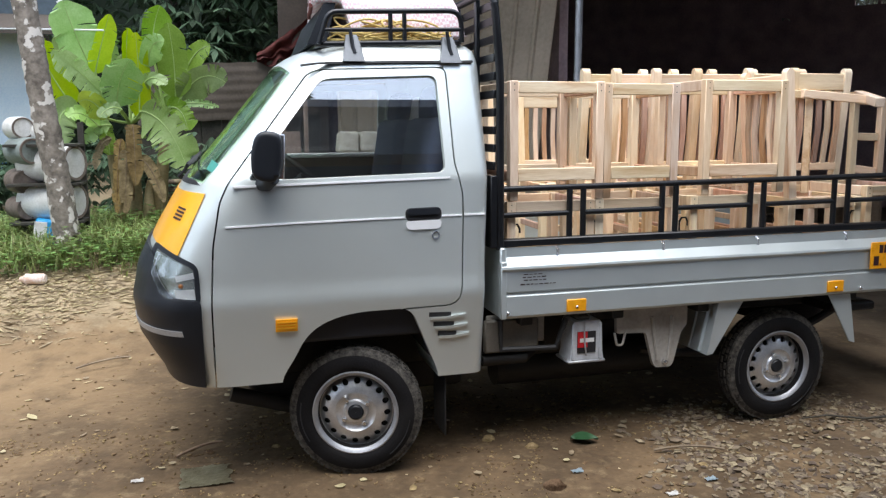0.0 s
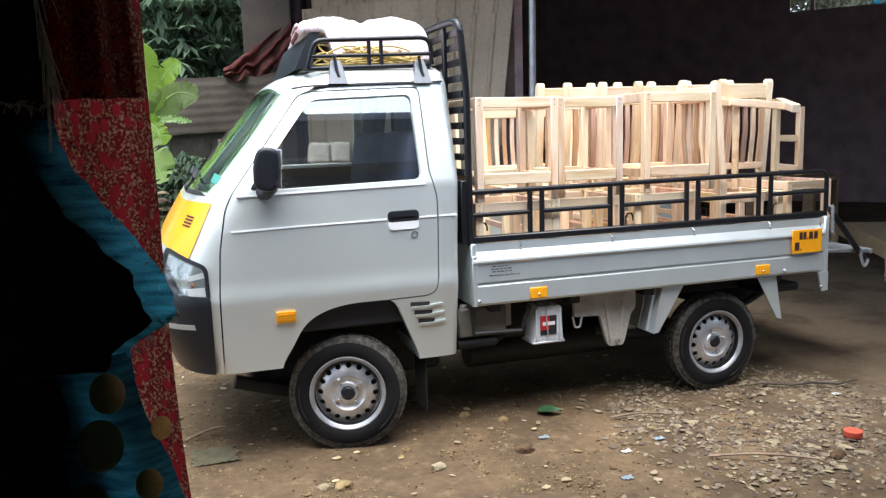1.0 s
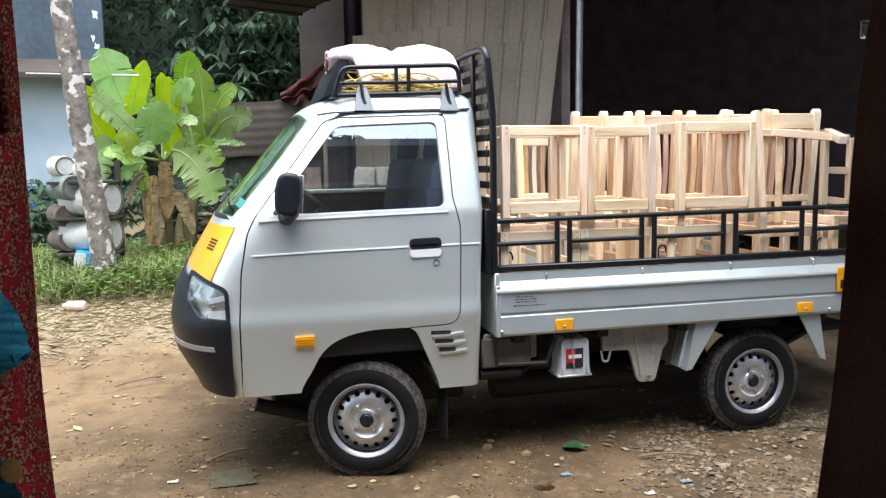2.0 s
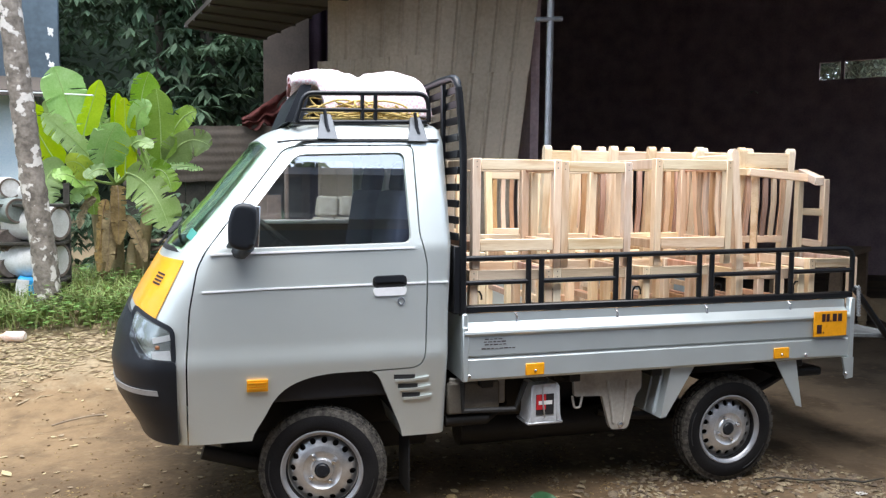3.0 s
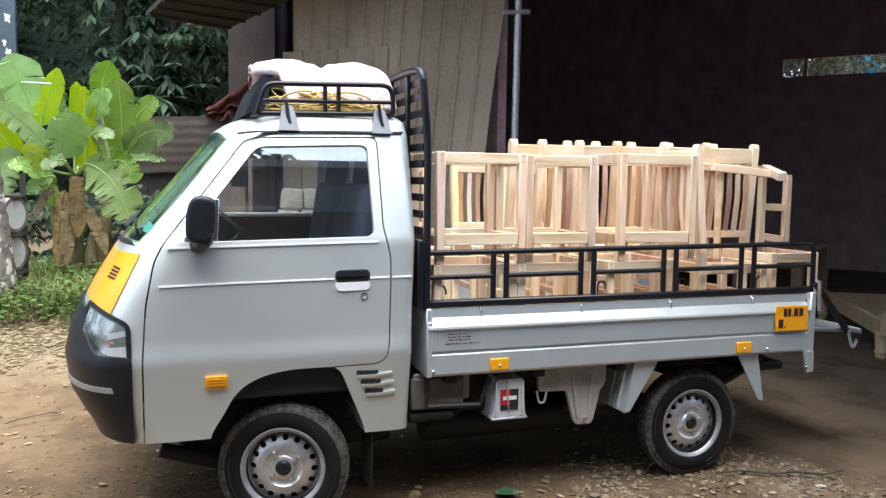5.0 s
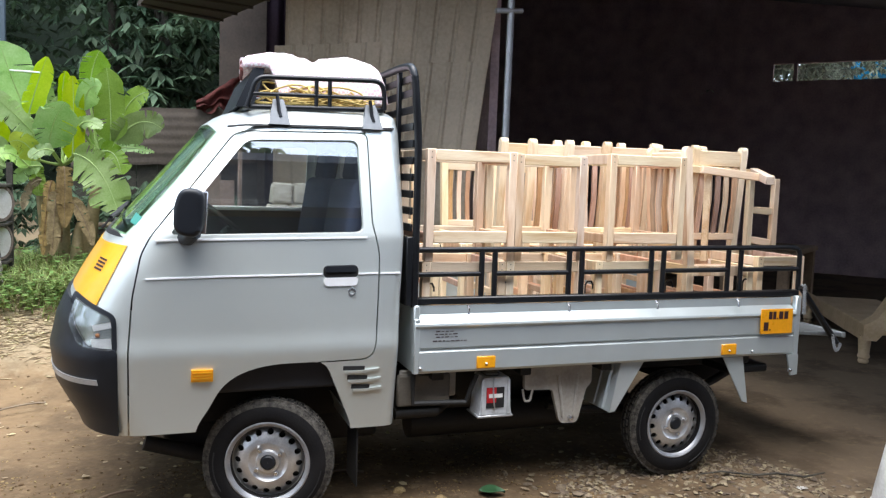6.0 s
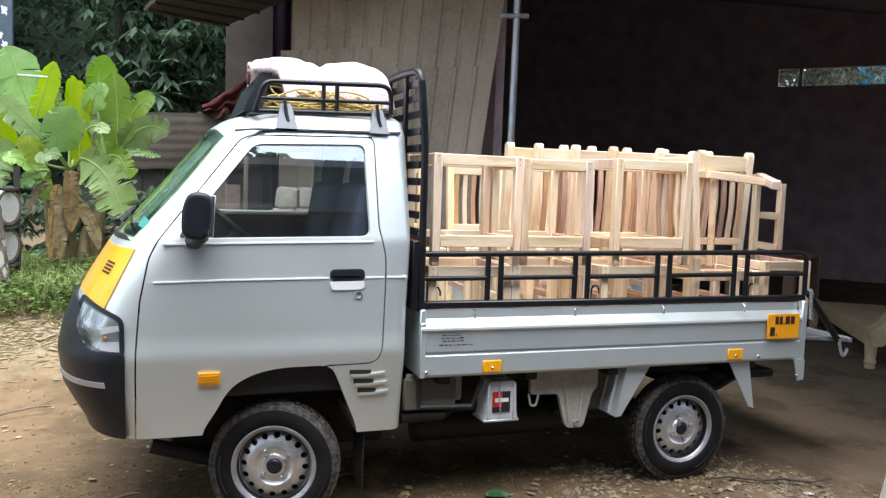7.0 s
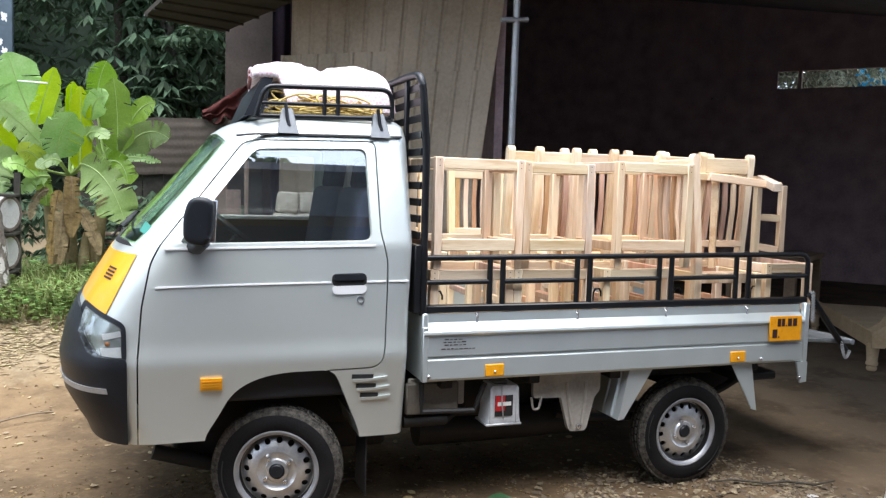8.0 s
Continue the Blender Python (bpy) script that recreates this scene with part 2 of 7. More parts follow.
# chaff trodden into the bank
ch1, ch2, ch3, chm = sn.new("ShaderNodeMath"), sn.new("ShaderNodeMapRange"), sn.new("ShaderNodeMapRange"), sn.new("ShaderNodeMix")
chm.data_type = "RGBA"
chm.inputs[7].default_value = (0.28, 0.222, 0.135, 1)
ch1.operation = "MULTIPLY_ADD"
ch1.inputs[1].default_value = 1.4
ch2.inputs["From Min"].default_value, ch2.inputs["From Max"].default_value, ch2.inputs["To Max"].default_value = 3.15, 3.75, 0.8
ch3.inputs["From Min"].default_value, ch3.inputs["From Max"].default_value = 0.6, 0.0
chk = sn.new("ShaderNodeMath")
chk.operation = "MULTIPLY"
sl.new(dn.outputs[0], ch1.inputs[0]), sl.new(ssep.outputs["Y"], ch1.inputs[2]), sl.new(ch1.outputs[0], ch2.inputs[0])
sl.new(ssep.outputs["X"], ch3.inputs[0]), sl.new(ch2.outputs[0], chk.inputs[0]), sl.new(ch3.outputs[0], chk.inputs[1])
sl.new(chk.outputs[0], chm.inputs[0]), sl.new(dm.outputs[2], chm.inputs[6])
sl.new(chm.outputs[2], sb.inputs["Base Color"])
M_STONE = island(mat("gravel_stone", (0.095, 0.070, 0.044), 0.9, 0, 0.3, 20, 0.2, 120, color2=(0.24, 0.185, 0.122)), 0.6)
M_LITTER = translucent(island(mat("dry_leaf_litter", (0.34, 0.27, 0.165), 0.85, 0, 0.3, 20, color2=(0.56, 0.47, 0.31), spec=0.1), 0.35, 0.02), 0.4)
M_CLOD = island(mat("soil_crumb", (0.075, 0.048, 0.024), 0.95, 0, 0.3, 20, 0.2, 120, color2=(0.25, 0.172, 0.095), spec=0.1), 0.6)
M_GRASS = translucent(island(mat("grass_blade", (0.12, 0.165, 0.042), 0.6, 0, 0.3, 6, color2=(0.31, 0.36, 0.12)), 0.5, 0.03), 0.3)
M_BANANA = veins(translucent(mat("banana_leaf", (0.17, 0.30, 0.06), 0.4, 0, 0.3, 3, 0.05, 60, color2=(0.33, 0.49, 0.14), piece=0.22), 0.4))
M_BANYOUNG = veins(translucent(mat("young_banana_leaf", (0.32, 0.47, 0.03), 0.4, 0, 0.2, 4, 0.05, 60, color2=(0.5, 0.62, 0.06), piece=0.2), 0.45))
M_BANDRY = mat("dry_banana_leaf", (0.12, 0.08, 0.042), 0.85, 0, 0.4, 14, 0.5, 50, color2=(0.34, 0.25, 0.145), piece=0.22)
M_MIDRIB = mat("pale_midrib", (0.37, 0.50, 0.17), 0.5, 0, 0.15, 6)
M_PSEUDO = mat("banana_stem_sheath", (0.16, 0.14, 0.06), 0.7, 0, 0.4, 7, 0.3, 40, color2=(0.34, 0.25, 0.13))
# dark leaf green: the woods' shade is put into the colour
M_FOLIAGE = translucent(island(mat("shaded_woodland_leaf", (0.046, 0.082, 0.048), 0.7, 0, 0.3, 4, color2=(0.112, 0.168, 0.1), spec=0.2), 0.55, 0.02), 0.3)
M_BARKDARK = mat("shaded_bark", (0.05, 0.045, 0.035), 0.9, 0, 0.4, 8, 0.5, 40)
M_SHEET = mat("beige_painted_sheet", (0.36, 0.285, 0.195), 0.5, 0.1, 0.2, 1.6, 0.08, 30, color2=(0.58, 0.475, 0.35))
M_FENCE = mat("grey_brown_tin", (0.07, 0.055, 0.043), 0.65, 0.2, 0.35, 3, 0.25, 30, color2=(0.13, 0.103, 0.08))
# eave shade over the far sheet wall is put into this brown
M_EAVESHADE = mat("eave_shaded_sheet", (0.06, 0.046, 0.038), 0.8, 0, 0.3, 2.5, 0.15, 30, color2=(0.115, 0.088, 0.07))
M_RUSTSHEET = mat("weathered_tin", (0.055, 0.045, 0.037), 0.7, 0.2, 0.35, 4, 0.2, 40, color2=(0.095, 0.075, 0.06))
M_PLANK = mat("brown_weathered_plank", (0.16, 0.115, 0.085), 0.8, 0, 0.3, 5, 0.2, 40, color2=(0.30, 0.225, 0.165), piece=0.2)
M_BLOCK = mat("rough_pale_render", (0.46, 0.42, 0.32), 0.95, 0, 0.3, 14, 0.9, 34, color2=(0.70, 0.66, 0.54))
M_GALV = mat("galvanised_pipe", (0.42, 0.43, 0.44), 0.42, 0.5, 0.15, 10, 0.05, 100)
M_SHEDDARK = mat("shed_board", (0.45, 0.335, 0.335), 0.85, 0, 0.3, 3, 0.2, 30)
M_SHEDROOF = mat("dark_tin_roof", (0.22, 0.23, 0.25), 0.6, 0.2, 0.3, 3)
M_WALL = mat("house_plaster", (0.19, 0.225, 0.29), 0.9, 0, 0.12, 2, 0.1, 60)
M_ROOM = mat("dim_room_plaster", (0.28, 0.26, 0.23), 0.9, 0, 0.2, 2, 0.1, 60)
M_TILE = mat("grey_sheet_roof", (0.12, 0.13, 0.15), 0.7, 0, 0.3, 4, 0.2, 50)
M_BLUEWALL = mat("pale_blue_wall", (0.5, 0.62, 0.7), 0.8, 0, 0.15, 2, 0.1, 40, color2=(0.72, 0.78, 0.8))
M_BLUEDARK = mat("slate_blue_sheet", (0.07, 0.10, 0.125), 0.6, 0, 0.35, 1.1, 0.1, 14)
M_POT = mat("stained_white_plastic", (0.56, 0.54, 0.49), 0.5, 0, 0.2, 6, 0.05, 60, color2=(0.82, 0.81, 0.78))
M_RUST = mat("rusty_brown_tin", (0.16, 0.125, 0.1), 0.8, 0, 0.4, 10, 0.3, 60)
M_BLUE = mat("bright_blue_plastic", (0.02, 0.3, 0.62), 0.45, 0, 0.1, 8)
M_REDCLOTH = mat("faded_red_cloth", (0.085, 0.03, 0.027), 0.9, 0, 0.3, 14, 0.3, 100, color2=(0.25, 0.07, 0.062))


# ---- building helpers ----
def smooth(me, angle=35):
    me.polygons.foreach_set("use_smooth", [True] * len(me.polygons))
    me.set_sharp_from_angle(angle=radians(angle))


def part(name, bm, material, parent=None, label="", angle=40, fix=True):
    me = bpy.data.meshes.new(name)
    if fix:
        bmesh.ops.recalc_face_normals(bm, faces=bm.faces)
    bm.to_mesh(me)
    bm.free()
    smooth(me, angle)
    me.materials.append(material)
    ob = new(name, me)
    ob.parent = parent
    if label:
        tagged(ob, label)
    return ob


def thing(name, label, category, group="", kind="", at=(0, 0, 0), rz=0.0):
    ob = new(name)
    ob.empty_display_size = 0.1
    ob.matrix_basis = pose(*at, 0, 0, rz)
    return tagged(ob, label, category, group, kind)


def box(bm, lo, hi, bevel=0.0, m=None):
    g = bmesh.ops.create_cube(bm, size=1.0)
    c = [(a + b) / 2 for a, b in zip(lo, hi)]
    s = [abs(b - a) for a, b in zip(lo, hi)]
    t = Matrix.Translation(c) @ Matrix.Diagonal((*s, 1))
    bmesh.ops.transform(bm, matrix=(m @ t if m else t), verts=g["verts"])
    if bevel:
        edges = list({e for v in g["verts"] for e in v.link_edges})
        bmesh.ops.bevel(bm, geom=edges, offset=bevel, segments=1 if bevel < 0.013 else 5, affect="EDGES", profile=0.5)
    return bm


def B(lo, hi, bevel=0.0, m=None):
    return box(bmesh.new(), lo, hi, bevel, m)


def tube(bm, pts, r, seg=10, closed=False, cap=True):
    """A pipe along a line of points."""
    pts = [Vector(p) for p in pts]
    n = len(pts)
    rings = []
    up = Vector((0.13, 0.21, 0.97)).normalized()
    for i, p in enumerate(pts):
        a = pts[(i - 1) % n] if (i or closed) else p
        b = pts[(i + 1) % n] if (i < n - 1 or closed) else p
        d = (b - a).normalized()
        s = d.cross(up)
        if s.length < 0.15:
            s = d.cross(Vector((1, 0.1, 0)))
        s.normalize()
        u = s.cross(d)
        rr = r[i] if isinstance(r, (list, tuple)) else r
        rings.append([bm.verts.new(p + rr * (math.cos(k * 2 * math.pi / seg) * s + math.sin(k * 2 * math.pi / seg) * u)) for k in range(seg)])
    for i in range(n if closed else n - 1):
        a, b = rings[i], rings[(i + 1) % n]
        for k in range(seg):
            bm.faces.new((a[k], a[(k + 1) % seg], b[(k + 1) % seg], b[k]))
    if cap and not closed:
        bm.faces.new(rings[0]), bm.faces.new(rings[-1])
    return bm


def T(pts, r, seg=10, closed=False):
    return tube(bmesh.new(), pts, r, seg, closed)


def rounded(pts, r, n=5):
    """A polyline with its inner corners rounded."""
    pts = [Vector(p) for p in pts]
    out = [pts[0]]
    for a, b, c in zip(pts, pts[1:], pts[2:]):
        p = b + (a - b).normalized() * min(r, (a - b).length / 2)
        q = b + (c - b).normalized() * min(r, (c - b).length / 2)
        for k in range(n + 1):
            t = k / n
            out.append(p * (1 - t) ** 2 + b * 2 * t * (1 - t) + q * t * t)
    return out + [pts[-1]]


def rounded_loop(pts, r, n=5):
    pts = [Vector(p) for p in pts]
    out = []
    k0 = len(pts)
    for i in range(k0):
        a, b, c = pts[i - 1], pts[i], pts[(i + 1) % k0]
        p = b + (a - b).normalized() * min(r, (a - b).length / 2)
        q = b + (c - b).normalized() * min(r, (c - b).length / 2)
        for k in range(n + 1):
            t = k / n
            out.append(p * (1 - t) ** 2 + b * 2 * t * (1 - t) + q * t * t)
    return out


def prism(pts, y0, y1, bm=None):
    """An outline in x and z, drawn out along y."""
    bm = bm or bmesh.new()
    a = [bm.verts.new((p[0], y0, p[1])) for p in pts]
    b = [bm.verts.new((p[0], y1, p[1])) for p in pts]
    bm.faces.new(a), bm.faces.new(b[::-1])
    for i in range(len(pts)):
        j = (i + 1) % len(pts)
        bm.faces.new((a[i], b[i], b[j], a[j]))
    bmesh.ops.recalc_face_normals(bm, faces=bm.faces)
    return bm


def profile_x(pts, x0, x1, bm=None, nx=1):
    """An outline in y and z, drawn out along x."""
    bm = bm or bmesh.new()
    rows = [[bm.verts.new((x0 + (x1 - x0) * i / nx, p[0], p[1])) for p in pts] for i in range(nx + 1)]
    bm.faces.new(rows[0]), bm.faces.new(rows[-1][::-1])
    for a, b in zip(rows, rows[1:]):
        for i in range(len(pts)):
            j = (i + 1) % len(pts)
            bm.faces.new((a[i], b[i], b[j], a[j]))
    return bm


def lathe(profile, seg=48, bm=None, closed=True):
    """A profile of (radius, y) turned about the y axis."""
    bm = bm or bmesh.new()
    rows = []
    for r, y in profile:
        rows.append([bm.verts.new((r * math.cos(k * 2 * math.pi / seg), y, r * math.sin(k * 2 * math.pi / seg))) for k in range(seg)])
    m = len(rows)
    for i in range(m if closed else m - 1):
        a, b = rows[i], rows[(i + 1) % m]
        for k in range(seg):
            bm.faces.new((a[k], a[(k + 1) % seg], b[(k + 1) % seg], b[k]))
    return bm


def boolean(ob, bm_cut, op="DIFFERENCE"):
    """Cut or cross a mesh object's shape by a closed solid."""
    bmesh.ops.recalc_face_normals(bm_cut, faces=bm_cut.faces)
    me = bpy.data.meshes.new("cutter")
    bm_cut.to_mesh(me)
    bm_cut.free()
    cutter = new("cutter", me)
    md = ob.modifiers.new("cut", "BOOLEAN")
    md.operation, md.object, md.solver = op, cutter, "EXACT"
    dg = bpy.context.evaluated_depsgraph_get()
    done = bpy.data.meshes.new_from_object(ob.evaluated_get(dg))
    ob.modifiers.clear()
    ob.data = done
    bpy.data.objects.remove(cutter)
    return ob


def bez(a, b, c, n=8):
    a, b, c = Vector(a), Vector(b), Vector(c)
    return [a * (1 - t) ** 2 + b * 2 * t * (1 - t) + c * t * t for t in [k / n for k in range(n + 1)]]


def fbm(x, y, z=0.0):
    return noise.noise((x, y, z)) + 0.5 * noise.noise((2.1 * x, 2.1 * y, z + 5)) + 0.25 * noise.noise((4.3 * x, 4.3 * y, z + 9))


def step(a, b, v):
    t = min(1, max(0, (v - a) / (b - a)))
    return t * t * (3 - 2 * t)


def ground_z(x, y):
    bank = 0.46 * step(1.6, 4.4, y) * (1 - step(0.3, 2.0, x))
    return bank + 0.5 * step(6, 14, y) * (1 - step(0.3, 2.0, x)) + 0.012 * fbm(x * 0.9, y * 0.9) * step(-2.4, -1.6, y)


# ---- ground ----
def build_ground():
    xs = np.concatenate([[-3000, -400, -60, -20, -10], np.arange(-6, 8, 0.14), [9, 12, 18, 60, 400, 3000]])
    ys = np.concatenate([[-3000, -400, -60, -10], np.arange(-3.6, 9, 0.14), [10, 12, 14, 20, 60, 400, 3000]])
    bm = bmesh.new()
    g = [[bm.verts.new((x, y, ground_z(x, y) + 0.006 * fbm(x * 5, y * 5, 3))) for x in xs] for y in ys]
    for j in range(len(ys) - 1):
        for i in range(len(xs) - 1):
            bm.faces.new((g[j][i], g[j][i + 1], g[j + 1][i + 1], g[j + 1][i]))
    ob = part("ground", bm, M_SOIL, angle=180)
    tagged(ob, "packed reddish-brown earth yard with a raised bank", "ground", kind="structure")


build_ground()


# ---- house with the doorway that the camera looks out of ----
def wall(name, lo, hi, material, label):
    return tagged(part(name, B(lo, hi, 0.0), material, angle=20), label, "wall", kind="structure")


wy0, wy1 = -2.78, -2.60
wall("wall_front_a", (-4.0, wy0, 0), (-0.93, wy1, 2.9), M_WALL, "plastered house wall beside the doorway")
wall("wall_front_b", (0.62, wy0, 0), (4.0, wy1, 2.9), M_WALL, "plastered house wall beyond the doorway")
wall("wall_front_lintel", (-0.93, wy0, 2.2), (0.62, wy1, 2.9), M_WALL, "plastered wall over the doorway")
# unseen wall, added to keep low sky light out of the shed
wall("wall_front_c", (4.15, wy0, 0), (14.0, wy1, 2.9), M_WALL, "unseen plain wall added to block low sky light")
wall("wall_room_back", (-4.0, -6.2, 0), (4.0, -6.05, 2.9), M_ROOM, "dim plastered back wall of the room")
wall("wall_room_side_a", (-4.15, -6.2, 0), (-4.0, wy1, 2.9), M_ROOM, "dim plastered side wall of the room")
wall("wall_room_side_b", (4.0, -6.2, 0), (4.15, wy1, 2.9), M_ROOM, "dim plastered side wall of the room")
wall("wall_room_lining", (-4.0, wy0 - 0.06, 0), (-0.93, wy0 - 0.003, 2.9), M_ROOM, "dim inner lining of the front wall")
# unseen wall, added to cut low-angle light from the left
wall("wall_blocker", (-10.2, -8.0, 0), (-10.0, 9.5, 1.6), M_ROOM, "unseen plain wall added to cut low light from the left")
tagged(part("ceiling", B((-4.1, -6.2, 2.9), (4.1, wy1, 3.0)), M_ROOM), "dim boarded room ceiling", "ceiling", kind="structure")
tagged(part("floor", B((-4.0, -6.05, -0.02), (4.0, wy1, 0.03)), M_ROOM), "dark cement room floor", "floor", kind="structure")
bm = profile_x([(-1.75, 2.86), (-1.75, 2.92), (-6.4, 4.6), (-6.4, 4.5)], -4.6, 4.6)
tagged(part("roof", bm, M_TILE), "sloping grey sheet house roof with a deep eave", "roof", kind="structure")


# ---- the truck ----
M_INK = mat("dark_maroon_ink", (0.03, 0.008, 0.01), 0.6)
M_STICKER = mat("green_sticker", (0.04, 0.22, 0.18), 0.5)
YC = 0.755  # its middle line
truck = thing("pickup_truck", "silver mini pickup truck with yellow bonnet parked on bare earth", "truck")

ZF = [0.40, 0.50, 0.56, 0.65, 0.79, 0.92, 1.02, 1.10, 1.27, 1.74, 1.79, 1.82, 1.84, 1.855]
XF = [-0.74, -0.775, -0.81, -0.855, -0.872, -0.845, -0.80, -0.757, -0.655, -0.262, -0.19, -0.11, -0.02, 0.08]
ZW = [0.40, 0.56, 0.70, 0.79, 0.86, 1.10, 1.27, 1.50, 1.70, 1.755, 1.795, 1.82, 1.84, 1.855]
WW = [0.738, 0.754, 0.772, 0.785, 0.777, 0.776, 0.768, 0.70, 0.638, 0.617, 0.59, 0.54, 0.46, 0.34]
ZR = [0.40, 1.0, 1.3, 1.74, 1.80, 1.83, 1.855]
XR = [0.566, 0.575, 0.588, 0.588, 0.58, 0.56, 0.42]


def cab_ring(z, e=0.0):
    xf, w, xr = np.interp(z, ZF, XF) - e, np.interp(z, ZW, WW) + e, np.interp(z, ZR, XR) + e
    a, b, n = 0.30, 0.58, 2.5
    half = []
    for k in range(25):
        t = math.pi / 2 * k / 24
        half.append((xf + a - a * math.cos(t) ** (2 / n), (w - b) + b * math.sin(t) ** (2 / n)))
    x0 = xf + a
    half += [(x0 + (xr - 0.05 - x0) * k / 12, w) for k in range(1, 13)]
    half += [(xr - 0.05 + 0.05 * math.sin(t), w - 0.05 + 0.05 * math.cos(t)) for t in [math.pi / 8 * k for k in range(1, 5)]]
    half += [(xr, (w - 0.05) * (1 - k / 4)) for k in range(1, 5)]
    near = [(x, YC - y, z) for x, y in half]
    far = [(x, YC + y, z) for x, y in half[1:-1]][::-1]
    return near + far


def cab_solid(e=0.0, z0=0.455, z1=1.855, n=64):
    bm = bmesh.new()
    zs = [z0 + (z1 - z0) * (k / n) for k in range(n + 1)]
    zs = sorted(set([z for z in zs if z < 1.70] + [1.70 + (z1 - 1.70) * math.sin(k / 14 * math.pi / 2) for k in range(15)]))
    rings = [[bm.verts.new(p) for p in cab_ring(z, e)] for z in zs]
    m = len(rings[0])
    for a, b in zip(rings, rings[1:]):
        for k in range(m):
            bm.faces.new((a[k], a[(k + 1) % m], b[(k + 1) % m], b[k]))
    bm.faces.new(rings[0][::-1])
    # the crown of the roof
    prev, cx, z = rings[-1], 0.27, z1
    for f, dz in ((0.7, 0.008), (0.35, 0.013)):
        ring = [bm.verts.new((cx + (v.co.x - cx) * f, YC + (v.co.y - YC) * f, z + dz)) for v in rings[-1]]
        for k in range(m):
            bm.faces.new((prev[k], prev[(k + 1) % m], ring[(k + 1) % m], ring[k]))
        prev = ring
    bm.faces.new(prev)
    bmesh.ops.recalc_face_normals(bm, faces=bm.faces)
    return bm


def side_y(z, e=0.0):
    """The near flank of the cab at a height."""
    return YC - float(np.interp(z, ZW, WW)) - e


def flank(pts, width, e=0.002, depth=0.006, bm=None):
    """A raised strip along the near flank."""
    bm = bm or bmesh.new()
    rows = []
    pts = [Vector((p[0], p[1])) for p in pts]
    for i, p in enumerate(pts):
        d = (pts[min(i + 1, len(pts) - 1)] - pts[max(i - 1, 0)]).normalized()
        nrm = Vector((-d.y, d.x)) * width / 2
        q, r = p + nrm, p - nrm
        rows.append([bm.verts.new((q.x, side_y(q.y) + 0.01, q.y)), bm.verts.new((q.x, side_y(q.y, e), q.y)),
                     bm.verts.new((r.x, side_y(r.y, e), r.y)), bm.verts.new((r.x, side_y(r.y) + 0.01, r.y))])
    for a, b in zip(rows, rows[1:]):
        for k in range(4):
            bm.faces.new((a[k], a[(k + 1) % 4], b[(k + 1) % 4], b[k]))
    bm.faces.new(rows[0]), bm.faces.new(rows[-1][::-1])
    return bm


WINDOW = [(-0.405, 1.272), (-0.105, 1.655), (-0.075, 1.672), (0.388, 1.690), (0.396, 1.290)]
ARCH = [(-0.30, 0.30), (-0.30, 0.465), (-0.24, 0.556), (-0.206, 0.627), (-0.151, 0.681), (-0.069, 0.716), (0.03, 0.732), (0.237, 0.733), (0.365, 0.43), (0.365, 0.30)]
DOOR = [(-0.470, 1.262), (-0.505, 1.19), (-0.537, 1.02), (-0.552, 0.80), (-0.551, 0.40), (-0.30, 0.40), (-0.2, 0.60), (0.0, 0.60), (0.20, 0.734),
        (0.41, 0.738), (0.445, 0.76), (0.456, 0.82), (0.462, 1.10), (0.462, 1.20), (0.445, 1.275), (0.432, 1.33), (0.428, 1.708), (0.41, 1.720), (-0.10, 1.704), (-0.14, 1.690)]


def v2(pts):
    return [Vector((p[0], p[1], 0)) for p in pts]


def p2(pts):
    return [(p.x, p.y) for p in pts]


def inset(pts, d):
    """The outline of a region moved inwards by d (outlines run round in either sense)."""
    n = len(pts)
    area = sum(pts[i][0] * pts[(i + 1) % n][1] - pts[(i + 1) % n][0] * pts[i][1] for i in range(n))
    s = 1 if area > 0 else -1
    out = []
    for i in range(n):
        a, b, c = (Vector(pts[k % n][:2]) for k in (i - 1, i, i + 1))
        d1, d2 = (b - a).normalized(), (c - b).normalized()
        n1, n2 = Vector((-d1.y, d1.x)) * s, Vector((-d2.y, d2.x)) * s
        m = (n1 + n2)
        m = m.normalized() * (d / max(0.4, m.normalized().dot(n1)))
        out.append((b.x + m.x, b.y + m.y))
    return out


win_out = p2(rounded_loop(v2(WINDOW), 0.035, 4))
arch_out = p2(rounded(v2(ARCH), 0.05, 3))
door_out = p2(rounded_loop(v2(DOOR), 0.02, 2))

# hollow shell
shell = part("cab_body", cab_solid(0.0, 0.417), M_SILVER, truck)
boolean(shell, prism([(-1.2, 0.3), (-1.2, 0.452), (-0.1, 0.452), (-0.1, 0.3)], -0.3, 1.9))
inner = cab_solid(-0.035, 0.50, 1.81)
boolean(shell, inner)
boolean(shell, prism(win_out, -0.3, 1.9))
boolean(shell, prism(arch_out, -0.3, 0.40))
boolean(shell, prism(arch_out, 1.11, 1.9))
# windscreen opening, rear window
boolean(shell, prism([(-1.0, 1.285), (-0.566, 1.262), (-0.378, 1.48), (-0.205, 1.70), (-0.235, 1.742), (-0.6, 1.80)], 0.02, 1.49))
boolean(shell, B((0.4, YC - 0.48, 1.36), (0.8, YC + 0.48, 1.64), 0.03))
smooth(shell.data, 30)

# doors are cut out of the shell with a real gap
for side, y0, y1 in (("near", -0.4, 0.3), ("far", 1.21, 1.9)):
    door = new("door", shell.data.copy())
    door.parent = truck
    boolean(door, prism(door_out, y0, y1), "INTERSECT")
    smooth(door.data, 30)
    if side == "near":
        near_door = door
